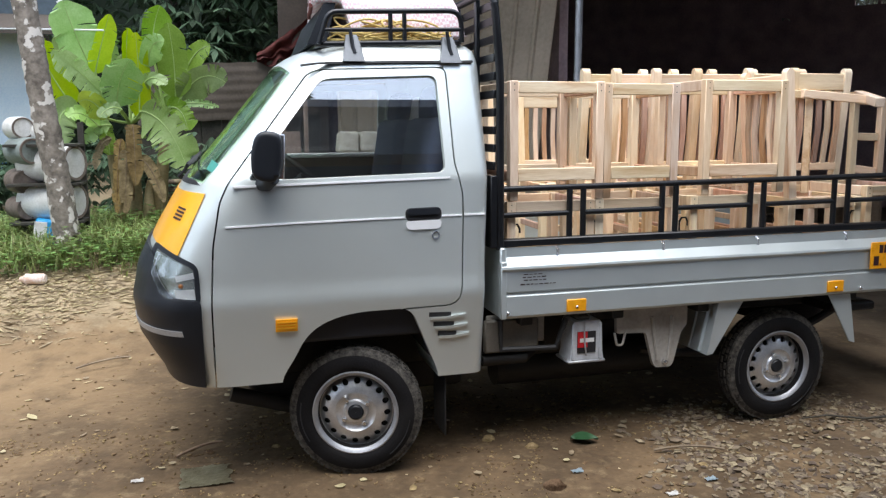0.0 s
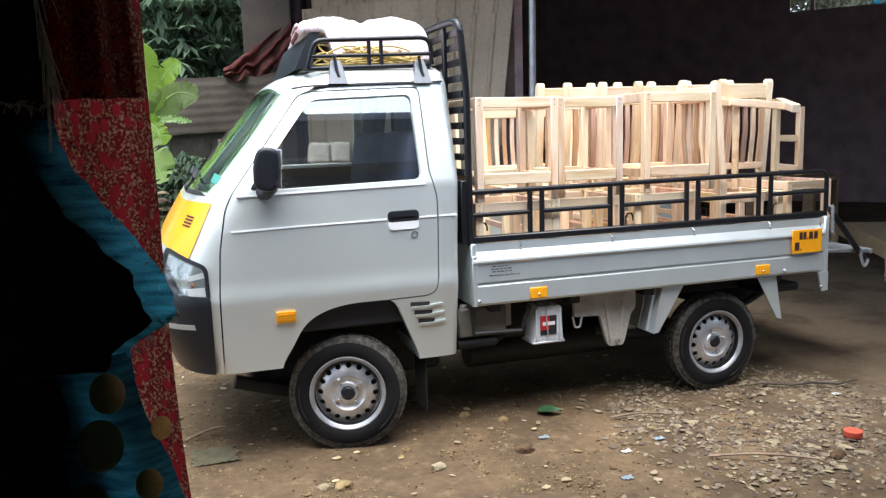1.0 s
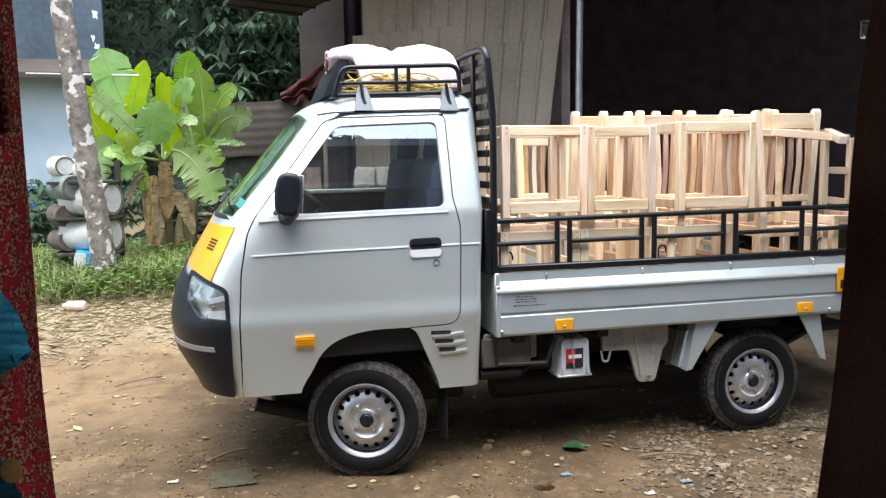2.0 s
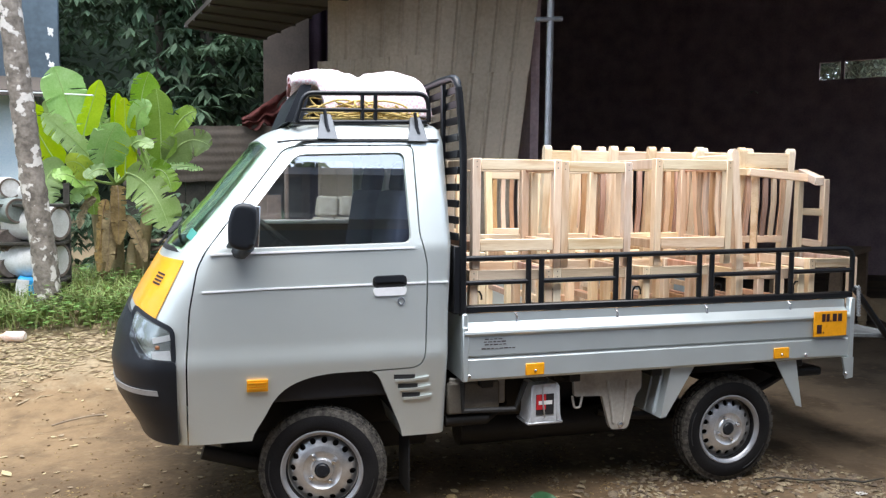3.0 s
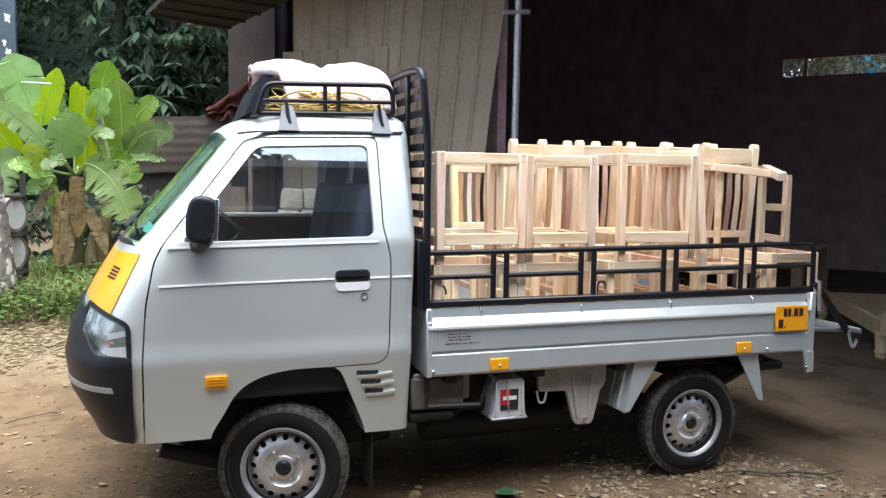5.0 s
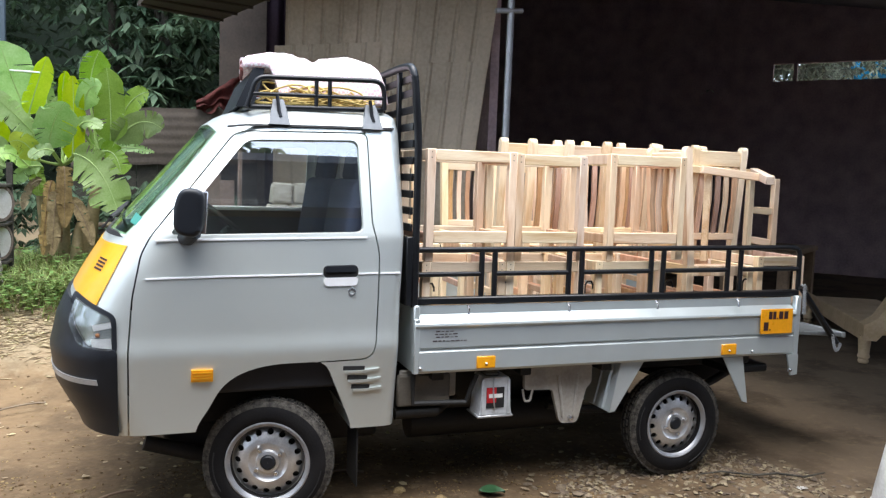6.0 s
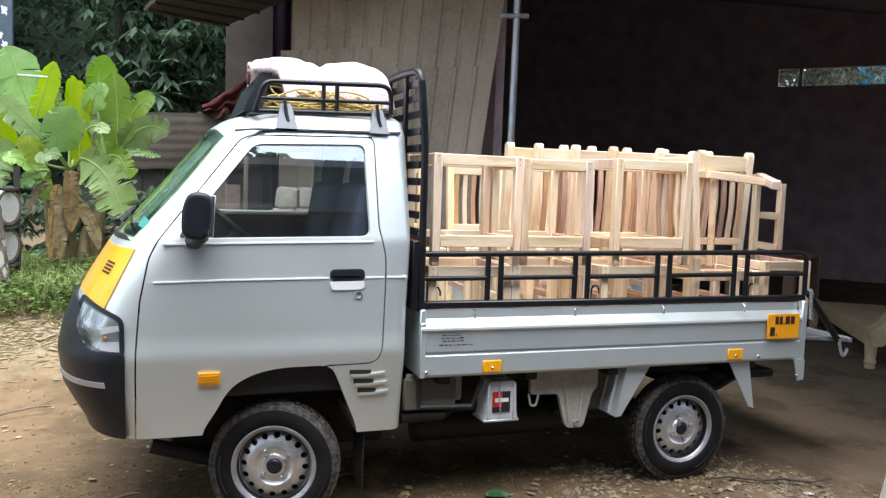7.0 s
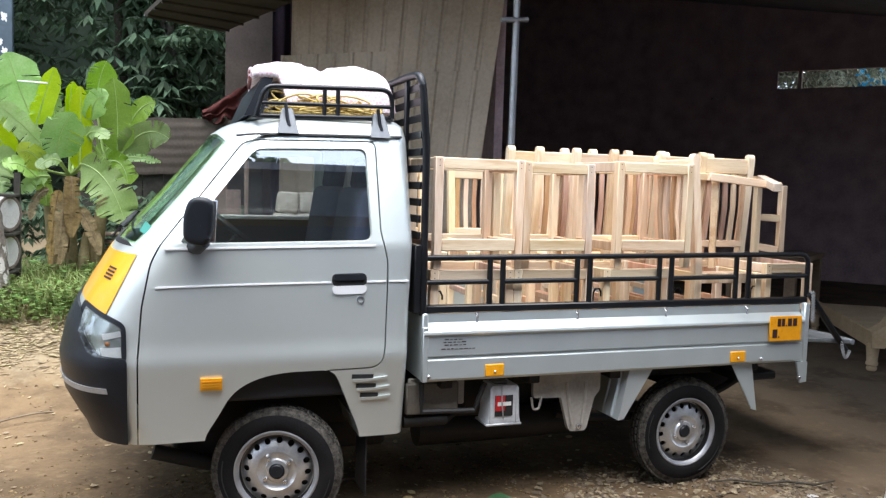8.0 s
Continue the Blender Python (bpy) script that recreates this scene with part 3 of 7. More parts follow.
for y0, y1 in ((-0.4, 0.22), (1.29, 1.9)):
    boolean(shell, prism(inset(door_out, -0.0065), y0, y1))
smooth(shell.data, 30)


def skin(name, outline, e, material, parent, label="", y0=-0.4, y1=1.9, thick=0.012, zlo=0.455, zhi=1.83):
    """A panel that follows the cab's surface inside an outline."""
    ob = part(name, cab_solid(e, zlo, zhi), material, parent, label)
    boolean(ob, cab_solid(e - thick, zlo - 0.05, zhi + 0.02))
    boolean(ob, prism(outline, y0, y1), "INTERSECT")
    smooth(ob.data, 30)
    return ob


bumper_out = [(-0.592, 0.45), (-0.594, 0.82), (-0.70, 0.835), (-0.745, 0.90), (-0.775, 1.0), (-0.84, 1.03), (-1.1, 1.03), (-1.1, 0.45)]
bumper = skin("bumper", p2(rounded(v2(bumper_out), 0.02, 2)), 0.014, M_BUMPER, truck, "matt black plastic front bumper", thick=0.03)
skin("bumper_strip", [(-0.665, 0.678), (-0.67, 0.70), (-1.1, 0.725), (-1.1, 0.70)], 0.018, M_GALV, bumper, "thin grey bumper strip", thick=0.01)
skin("bonnet_panel", [(-0.560, 1.225), (-0.676, 0.985), (-0.80, 1.045), (-1.1, 1.05), (-1.1, 1.25)], 0.0035, M_YELLOW, truck, "glossy yellow bonnet panel", thick=0.01)
for y0, y1 in ((-0.4, 0.45), (1.06, 1.9)):
    lamp_out = rounded_loop(v2([(-0.765, 1.035), (-0.598, 0.955), (-0.594, 0.80), (-0.75, 0.82), (-0.80, 0.92)]), 0.03, 4)
    lamp = skin("headlamp", p2(lamp_out), 0.008, M_BUMPER, truck, "clear headlamp in a black bezel", y0, y1, 0.02)
    glass_out = inset(p2(lamp_out), 0.018)
    skin("reflector", glass_out, 0.0095, M_REFL, lamp, "grey faceted reflector bowl", y0, y1, 0.004)
    lens = skin("lens", glass_out, 0.022, M_LENS, lamp, "clear lens", y0, y1, 0.006)
    lens.visible_shadow = False
for pts in ([(-0.685, 0.915), (-0.618, 0.93), (-0.614, 0.908), (-0.68, 0.893)], [(-0.69, 0.862), (-0.616, 0.866), (-0.613, 0.825), (-0.685, 0.832)], [(-0.755, 0.86), (-0.735, 0.862), (-0.733, 0.835), (-0.748, 0.838)]):
    skin("chrome_facet", pts, 0.0115, M_GALV, lamp, "bright chrome facet", -0.4, 0.45, 0.003)
bulb = bmesh.new()
bmesh.ops.create_uvsphere(bulb, u_segments=16, v_segments=10, radius=0.009, matrix=Matrix.Translation((-0.665, side_y(0.85) + 0.006, 0.878)))
part("indicator_bulb", bulb, mat("brown_amber_bulb", (0.2, 0.07, 0.015), 0.3), lamp, "amber indicator bulb")

# windscreen
wsn = part("windscreen", cab_solid(-0.008, 0.5, 1.80), M_WIND, truck, "green-tinted laminated windscreen")
boolean(wsn, cab_solid(-0.014, 0.4, 1.84))
boolean(wsn, prism([(-1.0, 1.275), (-0.556, 1.25), (-0.368, 1.47), (-0.195, 1.70), (-0.225, 1.752), (-0.6, 1.80)], 0.0, 1.51), "INTERSECT")
smooth(wsn.data, 30)
wsn.visible_shadow = False
skin("windscreen_seal", [(-1.0, 1.278), (-0.578, 1.254), (-0.598, 1.272), (-1.0, 1.296)], 0.001, M_RUBBER, truck, "", 0.02, 1.49)

skin("inspection_sticker", [(-0.552, 1.315), (-0.528, 1.30), (-0.505, 1.335), (-0.53, 1.352)], -0.004, M_STICKER, truck, "small green inspection sticker", 0.0, 0.3, 0.004)
for k, (xa, za) in enumerate(((-0.655, 1.125), (-0.648, 1.138), (-0.641, 1.151), (-0.634, 1.164))):
    skin("lettering_bar", [(xa - 0.034, za + 0.001), (xa - 0.004, za - 0.006), (xa - 0.001, za + 0.001), (xa - 0.031, za + 0.008)], 0.0055, M_INK, truck, "", 0.0, 0.6, 0.004)

# side glass
for y0, y1 in ((-0.4, 0.3), (1.21, 1.9)):
    o = inset(win_out, -0.012)
    bm = bmesh.new()
    sgn = -1 if y0 < 0 else 1
    rows = [[bm.verts.new((x, YC + sgn * (0.754 - (z - 1.27) * 0.3025 - d), z)) for x, z in o] for d in (0, 0.005)]
    bm.faces.new(rows[0]), bm.faces.new(rows[1][::-1])
    for k in range(len(o)):
        q = (k + 1) % len(o)
        bm.faces.new((rows[0][k], rows[1][k], rows[1][q], rows[0][q]))
    pane = part("side_window", bm, M_GLASS if y0 < 0 else M_GLASSFAR, truck, "wound-up side window glass")
    pane.visible_shadow = False
    seal_o, seal_i = inset(win_out, -0.002), inset(win_out, 0.012)
    seal = part("window_seal", cab_solid(-0.004, 0.5, 1.82), M_RUBBER, truck, "black rubber window seal")
    boolean(seal, cab_solid(-0.022, 0.4, 1.84))
    boolean(seal, prism(seal_o, y0, y1), "INTERSECT")
    boolean(seal, prism(seal_i, y0 - 0.1, y1 + 0.1))

# trim on the near door
# bright strips stand in for the sky's highlight along the crease
part("crease_highlight", flank([(-0.49, 1.098), (-0.2, 1.106), (0.215, 1.112)], 0.006, 0.004), M_TRIMGLINT, near_door, "painted highlight along the waist crease")
part("crease_highlight", flank([(0.372, 1.113), (0.458, 1.114)], 0.006, 0.004), M_TRIMGLINT, near_door)
part("crease_highlight", flank([(0.470, 1.114), (0.56, 1.115)], 0.006, 0.004), M_TRIMGLINT, truck)
part("belt_moulding", flank([(-0.455, 1.252), (0.0, 1.262), (0.41, 1.270)], 0.008, 0.005), M_TRIMGLINT, near_door)
hd = rounded_loop(v2([(0.218, 1.148), (0.370, 1.151), (0.372, 1.098), (0.220, 1.095)]), 0.024, 5)
handle = skin("door_handle", p2(hd), 0.004, M_RUBBER, near_door, "black recessed door handle", -0.4, 0.3)
skin("handle_flap", p2(rounded_loop(v2([(0.226, 1.146), (0.362, 1.148), (0.360, 1.122), (0.228, 1.120)]), 0.012, 4)), 0.012, M_BUMPER, handle, "", -0.4, 0.3)
skin("handle_surround", p2(rounded_loop(v2([(0.218, 1.096), (0.372, 1.099), (0.366, 1.062), (0.226, 1.060)]), 0.018, 5)), 0.006, M_TRIMGLINT, handle, "", -0.4, 0.3)
bm = lathe([(0.0165, -0.004), (0.0165, 0.01), (0.012, 0.01), (0.012, -0.004)], 24)
bmesh.ops.translate(bm, vec=(0.345, side_y(1.035) - 0.001, 1.035), verts=bm.verts)
part("lock_barrel", bm, M_CHROME, near_door)
bm = flank([(-0.316, 0.698), (-0.23, 0.697)], 0.05, 0.012)
mk = part("side_reflector", bm, M_REFLECT, near_door, "amber ribbed side reflector")
for z in (0.686, 0.698, 0.710):
    part("reflector_rib", flank([(-0.311, z), (-0.235, z)], 0.005, 0.015), M_YELLOW, mk)

# air vents behind the wheel arch
for k, (xa, xb, z) in enumerate(((0.315, 0.475, 0.698), (0.335, 0.485, 0.655), (0.355, 0.492, 0.612))):
    vent = part("air_vent", flank([(xa, z), (xa + 0.6 * (xb - xa), z - 0.004)], 0.02, 0.0015), M_RUBBER, truck, "dark slot of an air vent")
    part("vent_blade", flank([(xa + 0.006, z - 0.017), (xa + 0.5 * (xb - xa), z - 0.018), (xb, z - 0.010)], 0.011, 0.008), M_SILVER, vent)

# wheel wells, cab floor and cabin
for y0, y1 in ((0.02, 0.40), (1.11, 1.49)):
    bm = prism([(p[0], max(p[1], 0.46)) for p in inset(arch_out, -0.03)][1:-1], y0, y1)
    well = part("wheel_well", bm, M_RUBBER, truck, "black wheel well lining")
    cut = [(p[0], p[1] - (0.1 if p[1] < 0.35 else 0)) for p in inset(arch_out, -0.004)]
    boolean(well, prism(cut, *((y0 - 0.1, y1 - 0.02) if y0 < 0.5 else (y0 + 0.02, y1 + 0.1))))
part("cab_floor", B((-0.56, 0.04, 0.60), (0.55, 1.47, 0.78), 0.02), M_DARKIN, truck)
bm = B((-0.58, 0.06, 0.95), (-0.33, 1.45, 1.245), 0.05)
part("dashboard", bm, M_DARKIN, truck, "black moulded dashboard")
for y0 in (0.10, 0.83):
    seat = part("seat_cushion", B((-0.1, y0, 0.78), (0.34, y0 + 0.56, 0.93), 0.04), M_SEAT, truck, "navy cloth seat")
    part("seat_back", B((-0.06, 0, -0.28), (0.06, 0.54, 0.32), 0.05, pose(0.39, y0 + 0.01, 1.2, 0, 9, 0)), M_SEAT, truck, "navy cloth seat back")
    part("headrest", B((-0.04, 0, -0.08), (0.04, 0.28, 0.08), 0.035, pose(0.45, y0 + 0.14, 1.58, 0, 9, 0)), M_SEAT, truck)
sw = bmesh.new()
ring = [Vector((0.17 * math.cos(a), 0.17 * math.sin(a), 0)) for a in [2 * math.pi * k / 32 for k in range(32)]]
tube(sw, ring, 0.014, 8, True)
tube(sw, [(-0.165, 0, 0), (0, 0, -0.02), (0.165, 0, 0)], 0.012, 8)
tube(sw, [(0, 0, -0.02), (0, -0.165, 0)], 0.012, 8)
tube(sw, [(0, 0, -0.02), (0, 0, -0.4)], 0.02, 8)
bmesh.ops.transform(sw, matrix=pose(-0.07, 1.12, 1.245, 0, 40, 0), verts=sw.verts)
part("steering_wheel", sw, M_DARKIN, truck, "black steering wheel")
card = part("door_card", B((-0.42, 1.43, 0.8), (0.42, 1.47, 1.325), 0.01), M_DARKIN, truck, "dark inner door card")
part("card_top", B((-0.40, 1.415, 1.31), (0.42, 1.45, 1.335), 0.006), M_TRIMGLINT, card)

# wipers, mirror, gutter
for y0 in (0.22, 0.78):
    wp = part("wiper", T([(-0.66, y0, 1.285), (-0.625, y0 - 0.04, 1.33), (-0.60, y0 + 0.36, 1.345)], 0.008, 8), M_RUBBER, truck, "black wiper arm")
    part("wiper_blade", T([(-0.625, y0 + 0.02, 1.335), (-0.598, y0 + 0.46, 1.352)], 0.007, 8), M_RUBBER, wp)
mo = rounded_loop(v2([(-0.056, -0.085), (-0.062, 0.02), (-0.04, 0.098), (0.05, 0.094), (0.054, -0.03), (0.038, -0.1)]), 0.04, 6)
bm = prism(p2(mo), -0.03, 0.05)
bmesh.ops.bevel(bm, geom=[e for e in bm.edges if abs(e.verts[0].co.y - e.verts[1].co.y) < 1e-5 and e.verts[0].co.y < 0], offset=0.022, segments=4, affect="EDGES", profile=0.6)
bmesh.ops.transform(bm, matrix=pose(-0.326, -0.105, 1.368, 0, 3, -8), verts=bm.verts)
mirror = part("wing_mirror", bm, M_BUMPER, near_door, "black plastic wing mirror housing")
part("mirror_arm", T([(-0.31, -0.085, 1.29), (-0.33, -0.05, 1.258), (-0.345, 0.0, 1.262)], [0.03, 0.024, 0.03], 12), M_BUMPER, mirror)
part("mirror_glass", B((-0.042, 0.045, -0.085), (0.042, 0.052, 0.085), 0.003, pose(-0.308, -0.105, 1.368, 0, 3, -8)), M_CHROME, mirror)
bm = B((-0.045, -0.05, -0.09), (0.045, 0.03, 0.09), 0.03, pose(-0.30, 1.645, 1.352, 0, 3, 8))
mirror = part("wing_mirror", bm, M_BUMPER, truck, "black plastic wing mirror housing")
part("mirror_arm", T([(-0.30, 1.61, 1.27), (-0.315, 1.57, 1.245), (-0.33, 1.51, 1.255)], [0.03, 0.024, 0.03], 12), M_BUMPER, mirror)
gut = [(-0.17, 1.722), (-0.09, 1.734), (0.25, 1.744), (0.555, 1.750)]
part("rain_gutter", flank([(p.x, p.y) for p in rounded(v2(gut), 0.05, 4)], 0.009, 0.011), M_RUBBER, truck, "dark drip rail along the roof")


# wheels
def build_wheel():
    w = new("wheel")
    w.parent = truck
    R = 0.292
    prof = [(0.183, 0.012), (0.19, 0.0), (0.215, -0.010), (0.245, -0.008), (0.27, 0.004), (0.285, 0.016), (R, 0.035), (R, 0.12), (0.285, 0.139),
            (0.27, 0.15), (0.245, 0.162), (0.215, 0.164), (0.19, 0.155), (0.183, 0.142), (0.165, 0.14), (0.165, 0.014)]
    tyre = part("tyre", lathe(prof, 72), M_TYRE, w, "black tyre with dried mud")
    part("muddy_shoulder", lathe([(0.262, -0.0015), (0.272, 0.003), (0.2865, 0.0145), (0.2935, 0.034), (0.290, 0.036), (0.282, 0.018), (0.268, 0.006)], 72), M_TREAD, tyre, "dried grey mud on the tyre shoulder")
    tread = bmesh.new()
    for k in range(44):
        a = 2 * math.pi * k / 44
        for y, da, wd in ((0.026, 0.0, 0.026), (0.062, 0.35, 0.030), (0.098, 0.0, 0.030), (0.131, 0.35, 0.024)):
            aa = a + da * 2 * math.pi / 44
            m = pose(0, y, 0) @ Matrix.Rotation(aa, 4, "Y") @ pose(R - (0.004 if y in (0.026, 0.131) else 0), 0, 0, 0, 0, 14)
            box(tread, (-0.006, -wd / 2, -0.016), (0.0025, wd / 2, 0.016), 0, m)
    part("tread", tread, M_TREAD, tyre, "muddy block tread", 20)
    for ang, rr in ((200, 0.243), (340, 0.243)):
        arc = [(rr * math.cos(radians(ang + d)), -0.0085, rr * math.sin(radians(ang + d))) for d in range(-22, 23, 4)]
        part("sidewall_moulding", T(arc, 0.003, 6), M_RUBBER, tyre)
    flange = [(0.180, -0.001), (0.185, -0.006), (0.191, -0.004), (0.191, 0.010), (0.184, 0.012), (0.173, 0.03), (0.173, 0.07), (0.167, 0.07), (0.166, 0.02), (0.170, 0.006)]
    disc = [(0.168, 0.054), (0.160, 0.054), (0.153, 0.048), (0.146, 0.040), (0.128, 0.030), (0.118, 0.024), (0.110, 0.020), (0.090, 0.016), (0.082, 0.024), (0.070, 0.030), (0.056, 0.028), (0.050, 0.016), (0.036, 0.012),
            (0.036, 0.030), (0.06, 0.042), (0.09, 0.036), (0.112, 0.034), (0.128, 0.042), (0.150, 0.058), (0.168, 0.066)]
    part("rim_flange", lathe(flange, 96), M_FLANGE, w)
    rim = part("rim", lathe(disc, 96), M_RIM, w, "silver pressed-steel rim with round vent holes")
    cut = bmesh.new()
    for k in range(16):
        a = 2 * math.pi * (k + 0.3) / 16
        bmesh.ops.create_cone(cut, cap_ends=True, segments=14, radius1=0.0145, radius2=0.0145, depth=0.2,
                              matrix=Matrix.Translation((0.1385 * math.cos(a), 0.05, 0.1385 * math.sin(a))) @ Matrix.Rotation(radians(90), 4, "X") @ Matrix.Diagonal((1, 1.0, 1, 1)))
    boolean(rim, cut)
    smooth(rim.data, 40)
    part("brake_drum", lathe([(0.02, 0.07), (0.16, 0.07), (0.16, 0.12), (0.02, 0.12)], 32), M_CHASSIS, w)
    part("hub_cap", lathe([(0.002, 0.004), (0.026, 0.004), (0.033, 0.012), (0.035, 0.03), (0.002, 0.03)], 32), M_BUMPER, w, "black hub cap")
    for k in range(4):
        a = 2 * math.pi * (k + 0.5) / 4
        nut = bmesh.new()
        bmesh.ops.create_cone(nut, cap_ends=True, segments=6, radius1=0.011, radius2=0.009, depth=0.02,
                              matrix=Matrix.Translation((0.064 * math.cos(a), 0.016, 0.064 * math.sin(a))) @ Matrix.Rotation(radians(90), 4, "X"))
        part("wheel_nut", nut, M_CHROME, w)
    for ob in w.children_recursive:
        for v in ob.data.vertices:
            v.co.x *= 0.957
            v.co.z *= 0.957
            v.co.y *= 0.75
    return w


wheel = build_wheel()
wheel.matrix_basis = pose(0.005, 0.045, 0.279, 0, 10, -15)
for m in (pose(2.145, 0.087, 0.280, 0, 25, 0), pose(0, 1.465, 0.278, 0, 0, 180), pose(2.14, 1.425, 0.278, 0, 0, 180)):
    copy_thing(wheel, m)

# chassis
for y in (0.42, 0.98):
    part("chassis_rail", B((-0.3, y, 0.50), (2.75, y + 0.10, 0.64), 0.01), M_CHASSIS, truck)
for x in (0.75, 1.2, 1.65, 2.5):
    part("cross_member", B((x, 0.05, 0.60), (x + 0.06, 1.46, 0.66), 0.005), M_CHASSIS, truck)
part("rear_axle", T([(2.14, 0.2, 0.278), (2.14, 1.3, 0.278)], 0.045, 14), M_CHASSIS, truck)
part("differential", lathe([(0.01, -0.1), (0.08, -0.08), (0.12, 0), (0.08, 0.08), (0.01, 0.1)], 24), M_CHASSIS, truck).matrix_basis = pose(2.14, 0.75, 0.29)
part("front_axle", T([(0.0, 0.2, 0.278), (0.0, 1.3, 0.278)], 0.04, 14), M_CHASSIS, truck)
part("propeller_shaft", T([(0.5, 0.75, 0.42), (2.1, 0.75, 0.32)], 0.035, 12), M_CHASSIS, truck)
# blocks, tray, arms, silencer and spare wheel added to darken the ground below
part("underbody", B((-0.45, 0.36, 0.36), (0.62, 1.15, 0.62), 0.04), M_CHASSIS, truck, "dark filler block added to stop light under the cab")
part("underbody", B((0.62, 0.5, 0.34), (1.95, 1.1, 0.62), 0.04), M_CHASSIS, truck)
part("shade_tray", B((-0.42, 0.36, 0.25), (0.58, 1.2, 0.40), 0.03), M_RUBBER, truck, "dark filler tray added to stop light under the cab")
for y in (0.30, 1.17):
    part("suspension_arm", T([(-0.50, y, 0.33), (-0.25, y + 0.01, 0.25), (0.0, y + 0.04, 0.25)], 0.035, 10), M_RUBBER, truck, "black arm shape added to darken under the cab")
part("exhaust_silencer", T([(0.75, 0.42, 0.30), (1.7, 0.42, 0.30)], 0.085, 18), M_CHASSIS, truck, "dark silencer shape added to stop light under the bed")
part("spare_wheel", lathe([(0.1, -0.07), (0.26, -0.07), (0.28, 0), (0.26, 0.07), (0.1, 0.07)], 36), M_TYRE, truck).matrix_basis = pose(2.62, 0.75, 0.46, 90, 0, 0)
part("fuel_tank", B((0.66, 0.30, 0.38), (1.25, 0.48, 0.60), 0.03), M_CHASSIS, truck)
part("side_bracket", B((0.60, 0.10, 0.47), (0.86, 0.13, 0.62), 0.008), M_CHASSIS2, truck, "dusty grey chassis bracket")
part("silencer_pipe", T([(0.6, 0.14, 0.43), (0.80, 0.14, 0.43), (0.95, 0.3, 0.45)], 0.028, 12), M_CHASSIS, truck)
part("mud_flap", B((0.40, 0.05, 0.13), (0.407, 0.24, 0.46), 0.002), M_RUBBER, truck, "black rubber mud flap")
hang = [(1.243, 0.635), (1.617, 0.635), (1.617, 0.535), (1.588, 0.506), (1.550, 0.352), (1.535, 0.333), (1.458, 0.335), (1.443, 0.352), (1.398, 0.511), (1.247, 0.516)]
hanger = part("spring_hanger", prism(p2(rounded_loop(v2(hang), 0.014, 3)), 0.09, 0.115), M_HANGER, truck, "dusty pale steel spring hanger")
for xa, xb in ((1.425, 1.462), (1.535, 1.52)):
    part("pressed_ridge", T([(xa, 0.088, 0.585), ((xa + xb) / 2, 0.085, 0.48), (xb, 0.088, 0.37)], 0.008, 8), M_HANGER, hanger)
part("hanger_bolt", lathe([(0.001, 0.072), (0.012, 0.074), (0.014, 0.09), (0.001, 0.09)], 12), M_CHROME, hanger).matrix_basis = pose(1.50, 0, 0.36)
part("chassis_hook", T(rounded([(1.235, 0.09, 0.52), (1.245, 0.085, 0.462), (1.275, 0.085, 0.462), (1.29, 0.09, 0.52)], 0.012, 3), 0.006, 6), M_HANGER, hanger)
part("chassis_cover", B((0.62, 0.13, 0.50), (0.90, 0.15, 0.635), 0.006), M_HANGER, truck, "dusty pale chassis cover plate")
part("leaf_spring", T(bez((1.46, 0.26, 0.38), (2.1, 0.26, 0.24), (2.6, 0.26, 0.50), 12), 0.022, 8), M_CHASSIS, truck)
part("stay_bar", T([(0.66, 0.06, 0.63), (0.66, 0.05, 0.50), (0.92, 0.05, 0.49), (0.97, 0.05, 0.62)], 0.014, 8), M_CHASSIS, truck)

# battery
M_BATT = mat("grey_white_case", (0.52, 0.54, 0.56), 0.5, 0, 0.2, 9, 0.05, 60)
bat = part("battery", prism([(0.990, 0.418), (1.160, 0.418), (1.154, 0.45), (1.148, 0.585), (1.138, 0.60), (1.014, 0.60), (1.004, 0.585), (0.998, 0.45)], 0.05, 0.17), M_BATT, truck, "white battery with a black and red label")
part("battery_tray", B((0.982, 0.045, 0.404), (1.168, 0.19, 0.417), 0.004), M_GALV, bat)
part("battery_label", B((1.026, 0.0465, 0.452), (1.118, 0.049, 0.552), 0.0), M_RUBBER, bat, "black and red battery label")
M_RED = mat("red_print", (0.5, 0.015, 0.02), 0.5)
M_WHITE = mat("white_print", (0.75, 0.75, 0.73), 0.5)
part("label_band", B((1.027, 0.045, 0.478), (1.076, 0.0463, 0.551)), M_RED, bat)
part("label_mark", B((1.038, 0.0437, 0.502), (1.108, 0.0448, 0.521)), M_WHITE, bat)
for x in (1.006, 1.140):
    part("case_rib", B((x - 0.006, 0.044, 0.42), (x + 0.006, 0.052, 0.59), 0.002), M_BATT, bat)
part("terminal_cap", B((1.03, 0.07, 0.60), (1.10, 0.16, 0.618), 0.006), M_CHASSIS2, bat)
part("battery_cable", T(bez((1.06, 0.045, 0.60), (1.05, 0.03, 0.52), (1.07, 0.042, 0.44), 8), 0.004, 6), M_GALV, bat)

# mudguards of the rear wheel
part("front_mudguard", prism([(1.752, 0.645), (1.882, 0.645), (1.725, 0.395), (1.70, 0.392)], 0.03, 0.036), M_BED, truck, "silver sheet mudguard ahead of the wheel")
bm = bmesh.new()
a = [bm.verts.new(p) for p in ((1.752, 0.03, 0.645), (1.70, 0.03, 0.39), (1.675, 0.30, 0.40), (1.735, 0.30, 0.645))]
b = [bm.verts.new(v.co + Vector((-0.006, 0, 0))) for v in a]
bm.faces.new(a), bm.faces.new(b[::-1])
